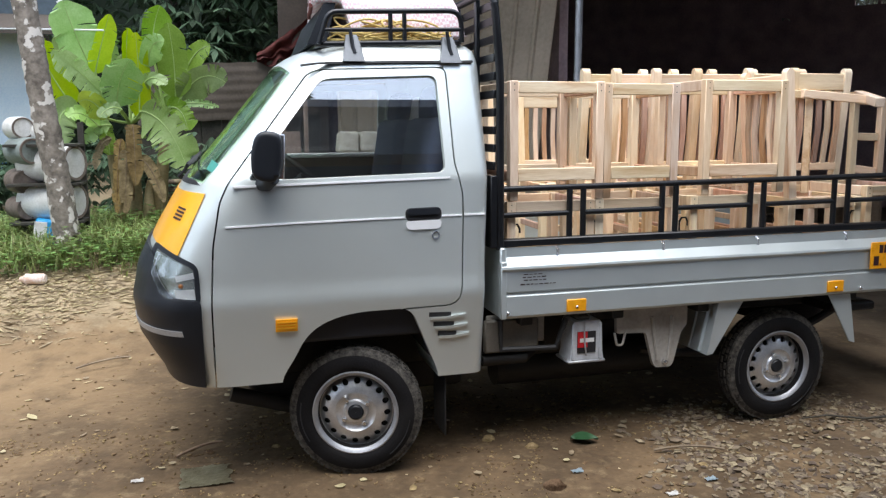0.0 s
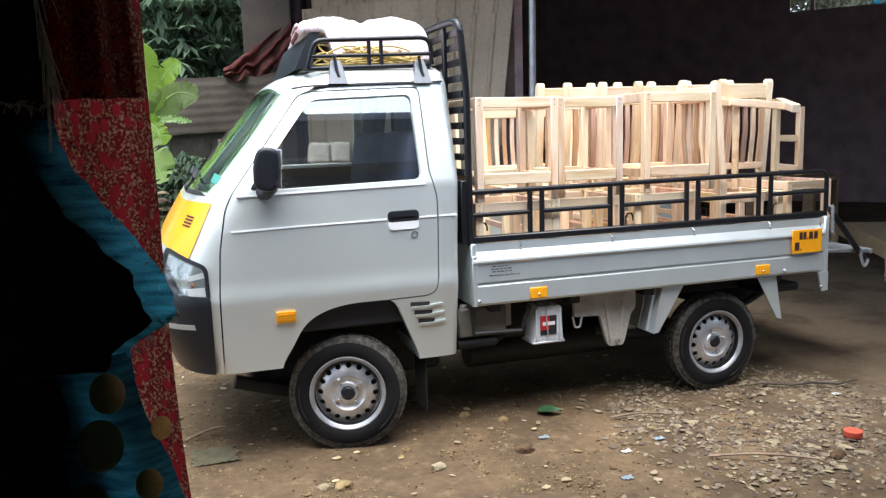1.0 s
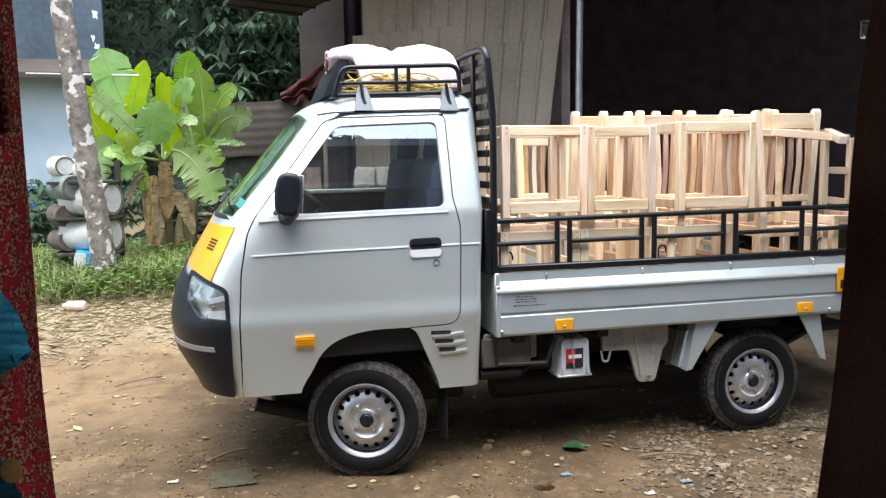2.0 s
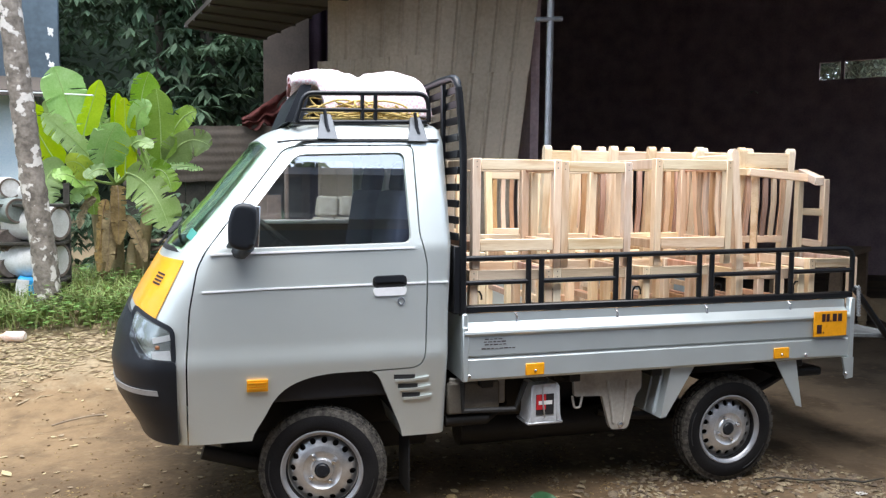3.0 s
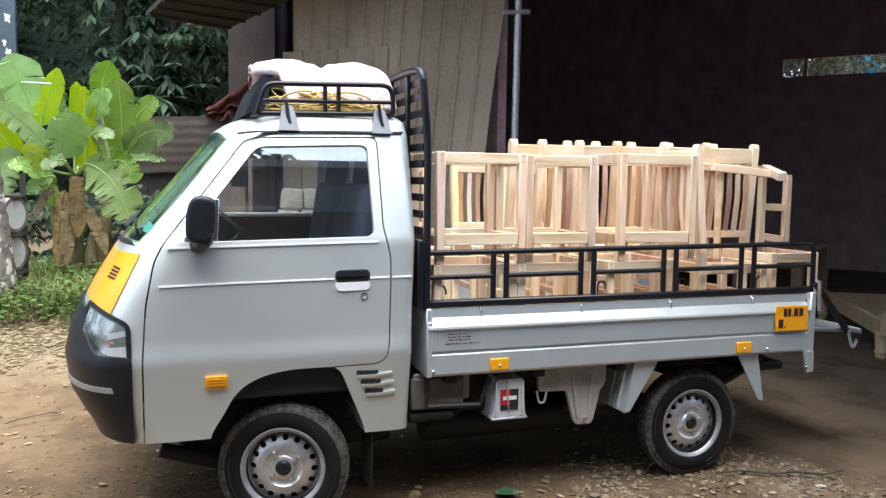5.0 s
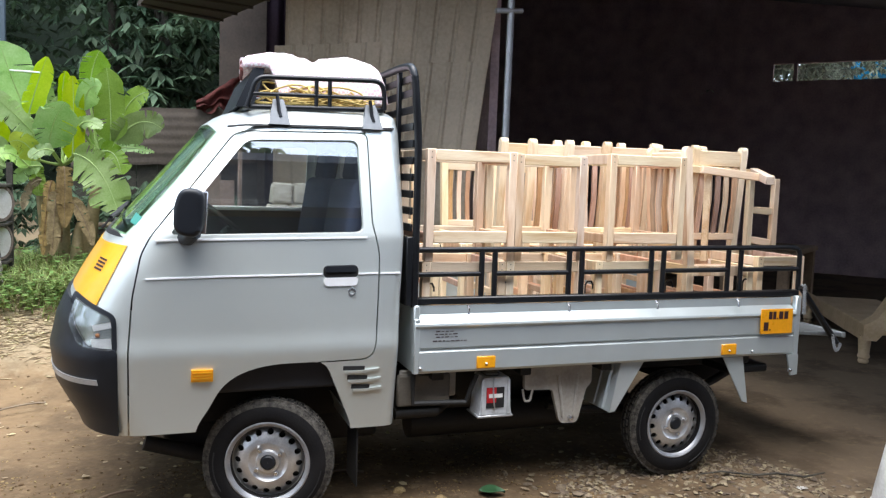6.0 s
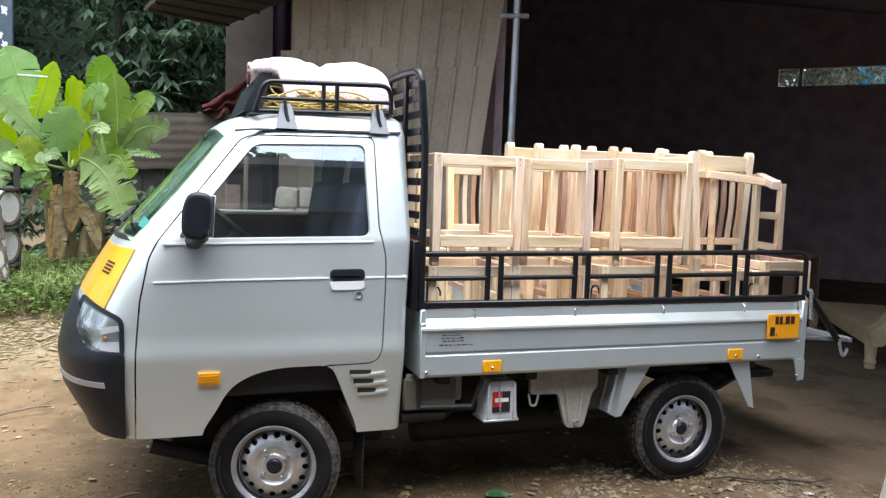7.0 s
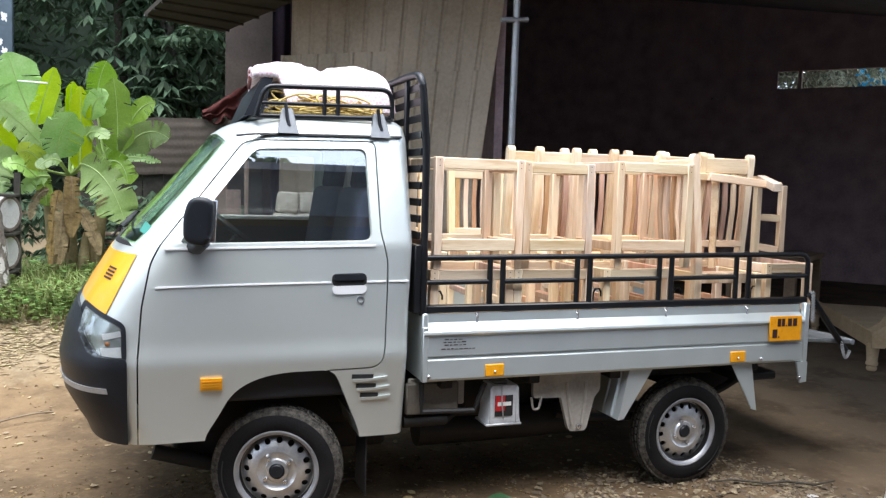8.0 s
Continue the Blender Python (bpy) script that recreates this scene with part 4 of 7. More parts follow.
for k in range(4):
    bm.faces.new((a[k], b[k], b[(k + 1) % 4], a[(k + 1) % 4]))
mg = part("mudguard_face", bm, M_BED, truck)
for y in (0.09, 0.17, 0.25):
    part("pressed_rib", T([(1.742, y, 0.635), (1.69, y, 0.40)], 0.012, 8), M_BED, mg)
part("rear_mudguard", prism([(2.372, 0.64), (2.50, 0.64), (2.548, 0.385), (2.515, 0.395)], 0.03, 0.036), M_BED, truck, "silver sheet mudguard behind the wheel")

# cargo bed
# darker copy of the bed silver: the shed roof's shade is in the colour
M_GATE = mat("shaded_gate_silver", (0.22, 0.235, 0.24), 0.5, 0.25, 0.2, 9, 0.06, 60)
X0, X1 = 0.645, 2.805
side = [(0.040, 0.955), (0.039, 0.914), (-0.008, 0.878), (-0.011, 0.868), (0.0, 0.856), (0.0, 0.768), (0.007, 0.762), (0.007, 0.752), (0.0, 0.746), (0.0, 0.660), (0.008, 0.648), (0.03, 0.648), (0.03, 0.70), (0.05, 0.955)]
sp = part("side_panel", profile_x(side, X0, X1, None, 1), M_BED, truck, "ribbed silver drop-side panel", 25)
far = [(1.51 - y, z) for y, z in side]
part("side_panel", profile_x(far, X0, X1), M_BED, truck, "", 25)
part("bed_floor", B((X0, 0.03, 0.685), (X1, 1.48, 0.72)), M_BED, truck)
part("front_panel", B((X0 - 0.005, 0.01, 0.65), (X0 + 0.025, 1.50, 0.96), 0.006), M_BED, truck)
part("corner_cap", B((X0 - 0.004, -0.004, 0.648), (X0 + 0.022, 0.03, 0.90), 0.003), M_BED, sp)
for y in (0.0, 1.48):
    part("rear_pillar", B((2.808, y, 0.54), (2.845, y + 0.035, 0.965), 0.006), M_BED, truck)
part("pillar_foot", prism([(2.77, 0.645), (2.842, 0.645), (2.842, 0.535), (2.80, 0.53)], -0.004, 0.008), M_BED, truck)
part("rear_bumper", B((2.55, 0.2, 0.50), (2.83, 1.3, 0.545), 0.01), M_CHASSIS, truck)
gate = part("tailgate", B((0, 0.045, -0.012), (0.34, 1.465, 0.012), 0.005, pose(2.86, 0, 0.755, 0, 4, 0)), M_GATE, truck, "lowered silver tailgate with shed shade in its grey")
part("tailgate_rim", B((0.33, 0.04, -0.016), (0.36, 1.47, 0.015), 0.004, pose(2.86, 0, 0.755, 0, 4, 0)), M_GATE, gate)
part("tailgate_stay", T([(2.86, 0.03, 1.01), (2.93, 0.03, 0.93), (3.14, 0.03, 0.69)], 0.017, 8), M_BLACK, truck)


def chain(a, b, sag, parent):
    pts = bez(a, ((Vector(a) + Vector(b)) / 2 + Vector((0, 0, -sag))), b, 22)
    for i, (p, q) in enumerate(zip(pts, pts[1:])):
        d = (q - p)
        m = Matrix.Translation((p + q) / 2) @ d.to_track_quat("X", "Z").to_matrix().to_4x4() @ Matrix.Rotation(radians(90 * (i % 2)), 4, "X")
        s = d.length * 0.72
        loop = [m @ Vector((s * math.cos(t), 0.009 * math.sin(t), 0)) for t in [2 * math.pi * k / 10 for k in range(10)]]
        part("chain_link", T(loop, 0.0028, 5, True), M_GALV, parent)


ch = part("tailgate_chain", T([(2.83, 0.0, 1.03), (2.84, -0.01, 1.02)], 0.006, 8), M_GALV, truck, "short galvanised tailgate chain")
chain((2.845, -0.012, 1.03), (2.85, -0.015, 0.87), 0.0, ch)
chain((3.09, 0.01, 0.74), (3.15, 0.01, 0.69), 0.12, ch)

# reflectors, plate, bolts, hand lettering on the side panel
for x, z in ((0.995, 0.69), (2.377, 0.692)):
    rf = part("side_reflector", B((x - 0.047, -0.008, z - 0.028), (x + 0.047, 0.002, z + 0.028), 0.003), M_REFLECT, sp, "amber side reflector")
    bolt = bmesh.new()
    bmesh.ops.create_uvsphere(bolt, u_segments=10, v_segments=6, radius=0.007, matrix=Matrix.Translation((x, -0.009, z - 0.006)))
    part("bolt", bolt, M_CHROME, rf)
for x, z in ((0.672, 0.675), (2.53, 0.675), (2.795, 0.56)):
    bolt = bmesh.new()
    bmesh.ops.create_uvsphere(bolt, u_segments=10, v_segments=6, radius=0.009, matrix=Matrix.Translation((x, -0.003, z)))
    part("bolt", bolt, M_CHROME, sp)
plate = part("yellow_plate", B((2.562, -0.017, 0.768), (2.775, -0.0115, 0.902), 0.002), M_REFLECT, sp, "yellow plate with dark lettering")


for x0, x1, z0, z1 in ((2.612, 2.634, 0.847, 0.888), (2.640, 2.660, 0.847, 0.888), (2.666, 2.672, 0.847, 0.854), (2.680, 2.706, 0.847, 0.888), (2.714, 2.740, 0.847, 0.888), (2.582, 2.612, 0.786, 0.832), (2.620, 2.627, 0.786, 0.794)):
    part("lettering_bar", B((x0, -0.0188, z0), (x1, -0.0174, z1)), M_INK, plate)
for x0, x1, z in ((0.745, 0.84, 0.842), (0.74, 0.855, 0.829), (0.745, 0.85, 0.816), (0.73, 0.895, 0.798)):
    x = x0
    while x < x1 - 0.01:
        wd = random.uniform(0.008, 0.022)
        part("lettering_bar", B((x, -0.0016, z - 0.0022), (min(x + wd, x1), -0.0004, z + random.uniform(0.0, 0.0025))), M_INK, sp)
        x += wd + 0.006

# black rail on the bed side
for y in (0.058, 1.452):
    rail = part("bed_rail", B((0.642, y - 0.022, 0.958), (2.86, y + 0.022, 0.992), 0.006), M_BLACK, truck, "black welded steel side rail")
    part("rail_top", T(rounded([(0.667, y, 1.208), (2.825, y, 1.225), (2.863, y, 1.203), (2.865, y, 0.99)], 0.03, 4), 0.0135, 10), M_BLACK, rail)
    for xa, xb in ((0.667, 0.981), (1.047, 1.441), (1.512, 1.911), (1.984, 2.387), (2.469, 2.865)):
        part("rail_middle", T([(xa, y, 1.095 + 0.006 * (xa - 0.655)), (xb, y, 1.095 + 0.006 * (xb - 0.655))], 0.012, 10), M_BLACK, rail)
    for x in (0.981, 1.047, 1.441, 1.512, 1.911, 1.984, 2.387, 2.469):
        part("rail_post", T([(x, y, 0.985), (x, y, 1.21)], 0.0135, 10), M_BLACK, rail)
    for x in (0.713, 1.087, 1.552, 2.023, 2.513):
        hook = [(x, y + 0.03, 0.99), (x, y + 0.03, 1.03), (x + 0.012, y + 0.03, 1.05), (x + 0.035, y + 0.03, 1.05), (x + 0.045, y + 0.03, 1.03), (x + 0.045, y + 0.03, 1.012)]
        part("lashing_hook", T(hook, 0.005, 6), M_BLACK, rail)
for x in (0.90, 1.42, 1.92, 2.42):
    part("rope_hook", T([(x, 0.012, 0.955), (x, -0.004, 0.945), (x, -0.004, 0.918)], 0.006, 6), M_CHROME, sp)

# headboard guard behind the cab
guard = part("headboard", B((0.60, 0.02, 0.96), (0.632, 1.49, 1.27), 0.004), M_BLACK, truck, "black slatted steel headboard guard")
gpts = rounded([(0.648, 0.035, 0.95), (0.645, 0.035, 1.70), (0.615, 0.035, 2.025), (0.60, 0.20, 2.03), (0.60, 1.31, 2.03), (0.615, 1.475, 2.025), (0.645, 1.475, 1.70), (0.648, 1.475, 0.95)], 0.07, 6)
part("guard_frame", T(gpts, 0.0175, 12), M_BLACK, guard)
for y in (0.235, 0.52, 0.99, 1.275):
    part("guard_upright", B((0.598, y - 0.015, 1.2), (0.618, y + 0.015, 2.02), 0.003), M_BLACK, guard)
for z in (1.31, 1.385, 1.46, 1.535, 1.61, 1.685, 1.76, 1.835, 1.91, 1.975):
    part("guard_slat", B((0.618, 0.04, z - 0.017), (0.63, 1.47, z + 0.017), 0.002), M_BLACK, guard)

# roof rack
M_FOOT = mat("grey_painted_clamp", (0.13, 0.14, 0.15), 0.45, 0.3, 0.15, 12)
rack = part("roof_rack", T(rounded_loop([(-0.085, 0.195, 1.815), (0.525, 0.195, 1.835), (0.525, 1.315, 1.835), (-0.085, 1.315, 1.815)], 0.05, 4), 0.012, 10, True), M_BLACK, truck, "black tubular roof rack")
for y in (0.195, 1.315):
    part("rack_rail", T(rounded([(-0.085, y, 1.815), (-0.045, y, 1.945), (0.50, y, 1.965), (0.525, y, 1.93), (0.527, y, 1.835)], 0.04, 4), 0.011, 10), M_BLACK, rack)
    part("rack_rail", T([(-0.07, y, 1.872), (0.526, y, 1.888)], 0.009, 10), M_BLACK, rack)
    for x in (0.215, 0.275):
        part("rack_post", T([(x, y, 1.826), (x, y, 1.957)], 0.010, 10), M_BLACK, rack)
    for x in (0.045, 0.455):
        ft = bmesh.new()
        lo_pts = [(x - 0.046, y - 0.085, 1.742), (x + 0.046, y - 0.085, 1.742), (x + 0.034, y - 0.062, 1.80), (x + 0.022, y - 0.03, 1.852), (x - 0.022, y - 0.03, 1.852), (x - 0.034, y - 0.062, 1.80)]
        s = -1 if y < 0.7 else 1
        lo_pts = [(p[0], y + (p[1] - y) * -s, p[2]) for p in lo_pts]
        va = [ft.verts.new(p) for p in lo_pts]
        vb = [ft.verts.new((p[0], p[1] - s * 0.02, p[2])) for p in lo_pts]
        ft.faces.new(va), ft.faces.new(vb[::-1])
        for k in range(6):
            ft.faces.new((va[k], vb[k], vb[(k + 1) % 6], va[(k + 1) % 6]))
        foot = part("rack_foot", ft, M_FOOT, rack, "grey clamp foot")
        part("foot_bolt", T([(x - 0.008, y - 0.05, 1.87), (x, y - 0.062, 1.80), (x + 0.006, y - 0.07, 1.775)], 0.008, 8), M_BLACK, foot)
for y in (0.5, 0.755, 1.01):
    part("rack_bar", T([(-0.08, y, 1.818), (0.525, y, 1.835)], 0.009, 8), M_BLACK, rack)
bm = bmesh.new()
va = [bm.verts.new(p) for p in ((-0.125, 0.28, 1.82), (-0.045, 0.28, 1.83), (0.002, 0.30, 1.995), (-0.022, 0.30, 2.0), (-0.05, 0.29, 1.99))]
vb = [bm.verts.new((v.co.x, 1.51 - v.co.y, v.co.z)) for v in va]
bm.faces.new(va), bm.faces.new(vb[::-1])
for k in range(5):
    bm.faces.new((va[k], vb[k], vb[(k + 1) % 5], va[(k + 1) % 5]))
part("wind_deflector", bm, M_BUMPER, rack, "black wind deflector panel", 50)


# ---- load on the roof rack ----
def bundle():
    bm = bmesh.new()
    nx, ny = 46, 36
    top, bot = [], []
    for j in range(ny + 1):
        ra, rb = [], []
        for i in range(nx + 1):
            u, v = i / nx * 2 - 1, j / ny * 2 - 1
            x, y = 0.240 + 0.340 * u + 0.04 * (v + 1) * step(0.1, -1, u), 0.75 + 0.46 * v
            edge = max(0.0, 1 - abs(u) ** (9 if u > 0 else 22)) ** 0.5 * max(0.0, 1 - abs(v) ** 8) ** 0.5
            lump = 0.20 + 0.035 * math.exp(-((u + 0.45) / 0.42) ** 2) + 0.028 * math.exp(-((u - 0.5) / 0.42) ** 2) - 0.02 * math.exp(-((u - 0.0) / 0.07) ** 2)
            n = 0.014 * fbm(x * 9, y * 9)
            ra.append(bm.verts.new((x + 0.008 * fbm(y * 12, 3) * abs(u), y, 1.862 + (lump + n) * max(edge, 0.0) + 0.012 * u + 0.17 * step(-0.45, -0.68, u) * (1 - edge))))
            rb.append(bm.verts.new((x * 0.97 + 0.0075, y, 1.858 - 0.012 * edge + 0.012 * u + 0.15 * step(-0.45, -0.68, u))))
        top.append(ra), bot.append(rb)
    for j in range(ny):
        for i in range(nx):
            bm.faces.new((top[j][i], top[j][i + 1], top[j + 1][i + 1], top[j + 1][i]))
            bm.faces.new((bot[j][i], bot[j + 1][i], bot[j + 1][i + 1], bot[j][i + 1]))
    for j in range(ny):
        bm.faces.new((top[j][0], top[j + 1][0], bot[j + 1][0], bot[j][0]))
        bm.faces.new((top[j][nx], bot[j][nx], bot[j + 1][nx], top[j + 1][nx]))
    for i in range(nx):
        bm.faces.new((top[0][i], bot[0][i], bot[0][i + 1], top[0][i + 1]))
        bm.faces.new((top[ny][i], top[ny][i + 1], bot[ny][i + 1], bot[ny][i]))
    m = mat("checked_cotton", (0.72, 0.68, 0.69), 0.95, 0, 0.06, 10, 0.15, 250)
    n, l = m.node_tree.nodes, m.node_tree.links
    tc, ch, mix = n.new("ShaderNodeTexCoord"), n.new("ShaderNodeTexChecker"), n.new("ShaderNodeMix")
    mp = n.new("ShaderNodeMapping")
    mp.inputs["Rotation"].default_value = (0.35, 0.2, 0.5)
    ch.inputs["Scale"].default_value = 75
    mix.data_type, mix.blend_type = "RGBA", "MULTIPLY"
    b = n["Principled BSDF"]
    old = b.inputs["Base Color"].links[0].from_socket
    l.new(tc.outputs["Object"], mp.inputs[0]), l.new(mp.outputs[0], ch.inputs["Vector"])
    ch.inputs["Color1"].default_value, ch.inputs["Color2"].default_value = (1, 1, 1, 1), (0.8, 0.32, 0.38, 1)
    mix.inputs[0].default_value = 0.5
    l.new(old, mix.inputs[6]), l.new(ch.outputs[0], mix.inputs[7]), l.new(mix.outputs[2], b.inputs["Base Color"])
    blanket = part("folded_blanket", bm, m, angle=80)
    for k in range(4):
        pts = [(-0.084 + 0.0087 * q + 0.003 * math.sin(q * 1.7 + k), 0.43 + 0.1 * q, 2.006 + 0.013 * k + 0.003 * math.sin(q * 2.3 + 2 * k)) for q in range(5)]
        part("rolled_edge", T(pts, [0.011 + 0.002 * math.sin(q * 1.9 + k) for q in range(5)], 8), M_REDCLOTH if k in (0, 2) else m, blanket, "rolled hem with maroon stripes")
    tagged(blanket, "folded white and red checked cotton cloth on the roof rack", "cloth")


bundle()
M_ROPE = mat("yellow_rope", (0.40, 0.27, 0.07), 0.8, 0, 0.25, 30, 0.3, 300, color2=(0.64, 0.48, 0.17))
rope = bmesh.new()
for k in range(46):
    c = Vector((random.uniform(0.10, 0.42), random.uniform(0.27, 0.36), 1.852 + random.uniform(0.0, 0.05)))
    a, b, tilt, rz = random.uniform(0.08, 0.16), random.uniform(0.02, 0.07), random.uniform(-0.35, 0.35), random.uniform(-0.4, 0.4)
    m = Matrix.Translation(c) @ Matrix.Rotation(rz, 4, "Z") @ Matrix.Rotation(tilt, 4, "Y") @ Matrix.Rotation(random.uniform(0.0, 1.3), 4, "X")
    loop = [m @ Vector((a * math.cos(t), b * math.sin(t), 0.008 * math.sin(3 * t + k))) for t in [2 * math.pi * q / 22 for q in range(22)]]
    for p in loop:
        p.y = max(p.y, 0.205)
        p.z = max(p.z, 1.845)
    tube(rope, loop, 0.0045, 6, True)
tagged(part("rope_coil", rope, M_ROPE), "coil of yellow rope lying on the roof rack", "rope")


# ---- chairs and stools on the truck bed ----
BED = 0.722


def build_chair(h=1.05, w=0.375, d=0.42, seat=0.43):
    """Origin at the floor, middle; faces -y; its back at +y."""
    c = thing("wooden_chair", "unfinished pale wood chair frame with a slatted back", "chair", "wooden chairs on the truck bed")
    t = 0.042
    for s in (-1, 1):
        x = s * (w / 2 - t / 2)
        part("front_leg", B((x - t / 2, -d / 2, 0), (x + t / 2, -d / 2 + t, seat), 0.004), M_WOOD, c)
        part("back_leg", B((x - t / 2, d / 2 - t, 0), (x + t / 2, d / 2, seat), 0.003), M_WOOD, c)
        r, y0 = t / 2, d / 2 + 0.03
        pts = [(d / 2 - t, seat), (d / 2, seat), (y0 + r, h - 0.03)]
        pts += [(y0 + r * math.cos(a), h - 0.03 + 0.03 * math.sin(a)) for a in [math.pi * k / 8 for k in range(1, 8)]]
        pts += [(y0 - r, h - 0.03)]
        part("back_post", profile_x(pts, x - t / 2, x + t / 2), M_WOOD, c, "", 40)
        part("side_rail", B((x - 0.012, -d / 2 + t, seat - 0.055), (x + 0.012, d / 2 - t, seat), 0.003), M_WOOD2, c)
        part("side_stretcher", B((x - 0.011, -d / 2 + t, 0.16), (x + 0.011, d / 2 - t, 0.195), 0.003), M_WOOD2, c)
    part("front_rail", B((-w / 2 + t, -d / 2 + 0.004, seat - 0.06), (w / 2 - t, -d / 2 + 0.03, seat), 0.003), M_WOODH, c)
    part("back_rail", B((-w / 2 + t, d / 2 - 0.03, seat - 0.055), (w / 2 - t, d / 2 - 0.004, seat), 0.003), M_WOODH, c)
    part("seat_batten", B((-0.015, -d / 2 + 0.03, seat - 0.04), (0.015, d / 2 - 0.03, seat - 0.012), 0.003), M_WOOD2, c)
    part("top_rail", B((-w / 2 + t, d / 2 + 0.02, h - 0.115), (w / 2 - t, d / 2 + 0.042, h - 0.028), 0.004), M_WOODH, c)
    part("low_back_rail", B((-w / 2 + t, d / 2 + 0.002, seat + 0.08), (w / 2 - t, d / 2 + 0.024, seat + 0.12), 0.004), M_WOODH, c)
    for k in range(5):
        x = -w / 2 + t + (w - 2 * t) * (k + 0.5) / 5
        sl = profile_x([(d / 2 + 0.006, seat + 0.1), (d / 2 + 0.02, seat + 0.1), (d / 2 + 0.045, (seat + h) / 2), (d / 2 + 0.037, h - 0.08), (d / 2 + 0.023, h - 0.08), (d / 2 + 0.031, (seat + h) / 2)], x - 0.014, x + 0.014)
        part("back_slat", sl, M_WOOD if k % 2 else M_WOOD2, c)
    return c


def build_stool(w, d, h, low, label):
    c = thing("wooden_stool", label, "stool", "wooden stools on the truck bed")
    t = 0.04
    for sx in (-1, 1):
        for sy in (-1, 1):
            x, y = sx * (w / 2 - t / 2), sy * (d / 2 - t / 2)
            part("leg", B((x - t / 2, y - t / 2, 0), (x + t / 2, y + t / 2, h), 0.003), M_WOOD, c)
        x = sx * (w / 2 - 0.012)
        part("side_rail", B((x - 0.010, -d / 2 + t, h - 0.052), (x + 0.010, d / 2 - t, h - 0.002), 0.003), M_WOOD2 if sx > 0 else M_WOOD, c)
        part("low_side_rail", B((x - 0.010, -d / 2 + t, low), (x + 0.010, d / 2 - t, low + 0.045), 0.003), M_WOOD2, c)
    for sy in (-1, 1):
        y = sy * (d / 2 - 0.012)
        part("front_rail", B((-w / 2 + t, y - 0.010, h - 0.052), (w / 2 - t, y + 0.010, h - 0.002), 0.003), M_WOODH, c)
        part("low_rail", B((-w / 2 + t, y - 0.010, low), (w / 2 - t, y + 0.010, low + 0.055), 0.003), M_WOODH, c)
    part("batten", B((-0.012, -d / 2 + 0.02, low + 0.012), (0.012, d / 2 - 0.02, low + 0.035), 0.002), M_WOODH, c)
    nails = [(sx * (w / 2 - 0.02), h - 0.015) for sx in (-1, 1)] + [(sx * (w / 2 - 0.02), h - 0.04) for sx in (-1, 1)]
    for x, z in nails:
        part("nail_head", B((x - 0.002, -d / 2 - 0.001, z - 0.002), (x + 0.002, -d / 2 + 0.001, z + 0.002)), M_CHASSIS, c)
    return c


chair = build_chair()
chair.matrix_basis = pose(1.52, 0.94, BED, 0, 0, 180)
for x, y, a in ((1.68, 0.90, 179.5), (1.884, 0.86, 180.5), (2.11, 0.82, 179), (2.463, 1.24, 180), (2.367, 0.76, 181), (2.60, 0.69, 180)):
    copy_thing(chair, pose(x, y, BED, 0, 0, a))
copy_thing(chair, pose(2.375, 0.275, BED - 0.03, 0, 0, 88))
low_chair = build_chair(0.985)
low_chair.matrix_basis = pose(0.93, 1.25, BED, 0, 0, 1)
for x, a in ((1.45, -2), (1.79, 1), (2.15, 2)):
    copy_thing(low_chair, pose(x, 1.25, BED, 0, 0, a))
low_label = "unfinished pale wood stool frame standing on the truck bed"
up_label = "unfinished pale wood stool frame stacked on another stool"
low = build_stool(0.42, 0.42, 0.43, 0.12, low_label)
low.matrix_basis = pose(0.90, 0.285, BED, 0, 0, 1)
for x, a in ((1.335, -1.5), (1.80, 2)):
    copy_thing(low, pose(x, 0.285, BED, 0, 0, a))
tail = build_stool(0.33, 0.42, 0.45, 0.14, low_label)
tail.matrix_basis = pose(2.765, 0.30, BED, 0, 0, 2)
UP = BED + 0.432
for w, x, y, h, a in ((0.45, 0.925, 0.285, 0.515, 1), (0.375, 1.345, 0.29, 0.51, -1), (0.46, 1.875, 0.285, 0.53, 2)):
    st = build_stool(w, 0.42, h, 0.085, up_label)
    st.matrix_basis = pose(x, y, UP + (0.0 if x < 2.2 else 0.02), 0, 0, a)



def beam(name, a, b, w, h, parent, material=M_WOODH):
    """A squared timber between two points."""
    a, b = Vector(a), Vector(b)
    d = b - a
    m = Matrix.Translation(a) @ d.to_track_quat("X", "Z").to_matrix().to_4x4()
    ob = part(name, B((0, -w / 2, -h / 2), (d.length, w / 2, h / 2), 0.003), material, parent)
    ob.matrix_basis = m
    return ob


# an unfinished frame set askew on the last stool
Z0 = BED + 0.452
askew = thing("wooden_stool", "unfinished pale wood frame set askew on a stool", "stool", "wooden stools on the truck bed")
R, P, N, L = (3.03, 0.46), (2.855, 0.47), (2.665, 0.10), (2.37, 0.30)
for q, top in ((R, 1.60), (P, 1.62)):
    part("leg", B((q[0] - 0.019, q[1] - 0.019, Z0), (q[0] + 0.019, q[1] + 0.019, top), 0.003), M_WOOD, askew)
for z0, z1 in ((1.605, 1.60), (1.41, 1.405), (1.235, 1.215)):
    beam("rung", (P[0] + 0.019, P[1], z0), (R[0] - 0.019, R[1], z1), 0.022, 0.042, askew)
beam("top_rail", (P[0], P[1] - 0.02, 1.635), (N[0], N[1], 1.582), 0.045, 0.045, askew)
beam("top_rail", (P[0] - 0.02, P[1], 1.63), (L[0], L[1] + 0.12, 1.635), 0.03, 0.04, askew)
beam("top_rail", (L[0], L[1], 1.632), (2.755, 0.27, 1.60), 0.03, 0.042, askew)
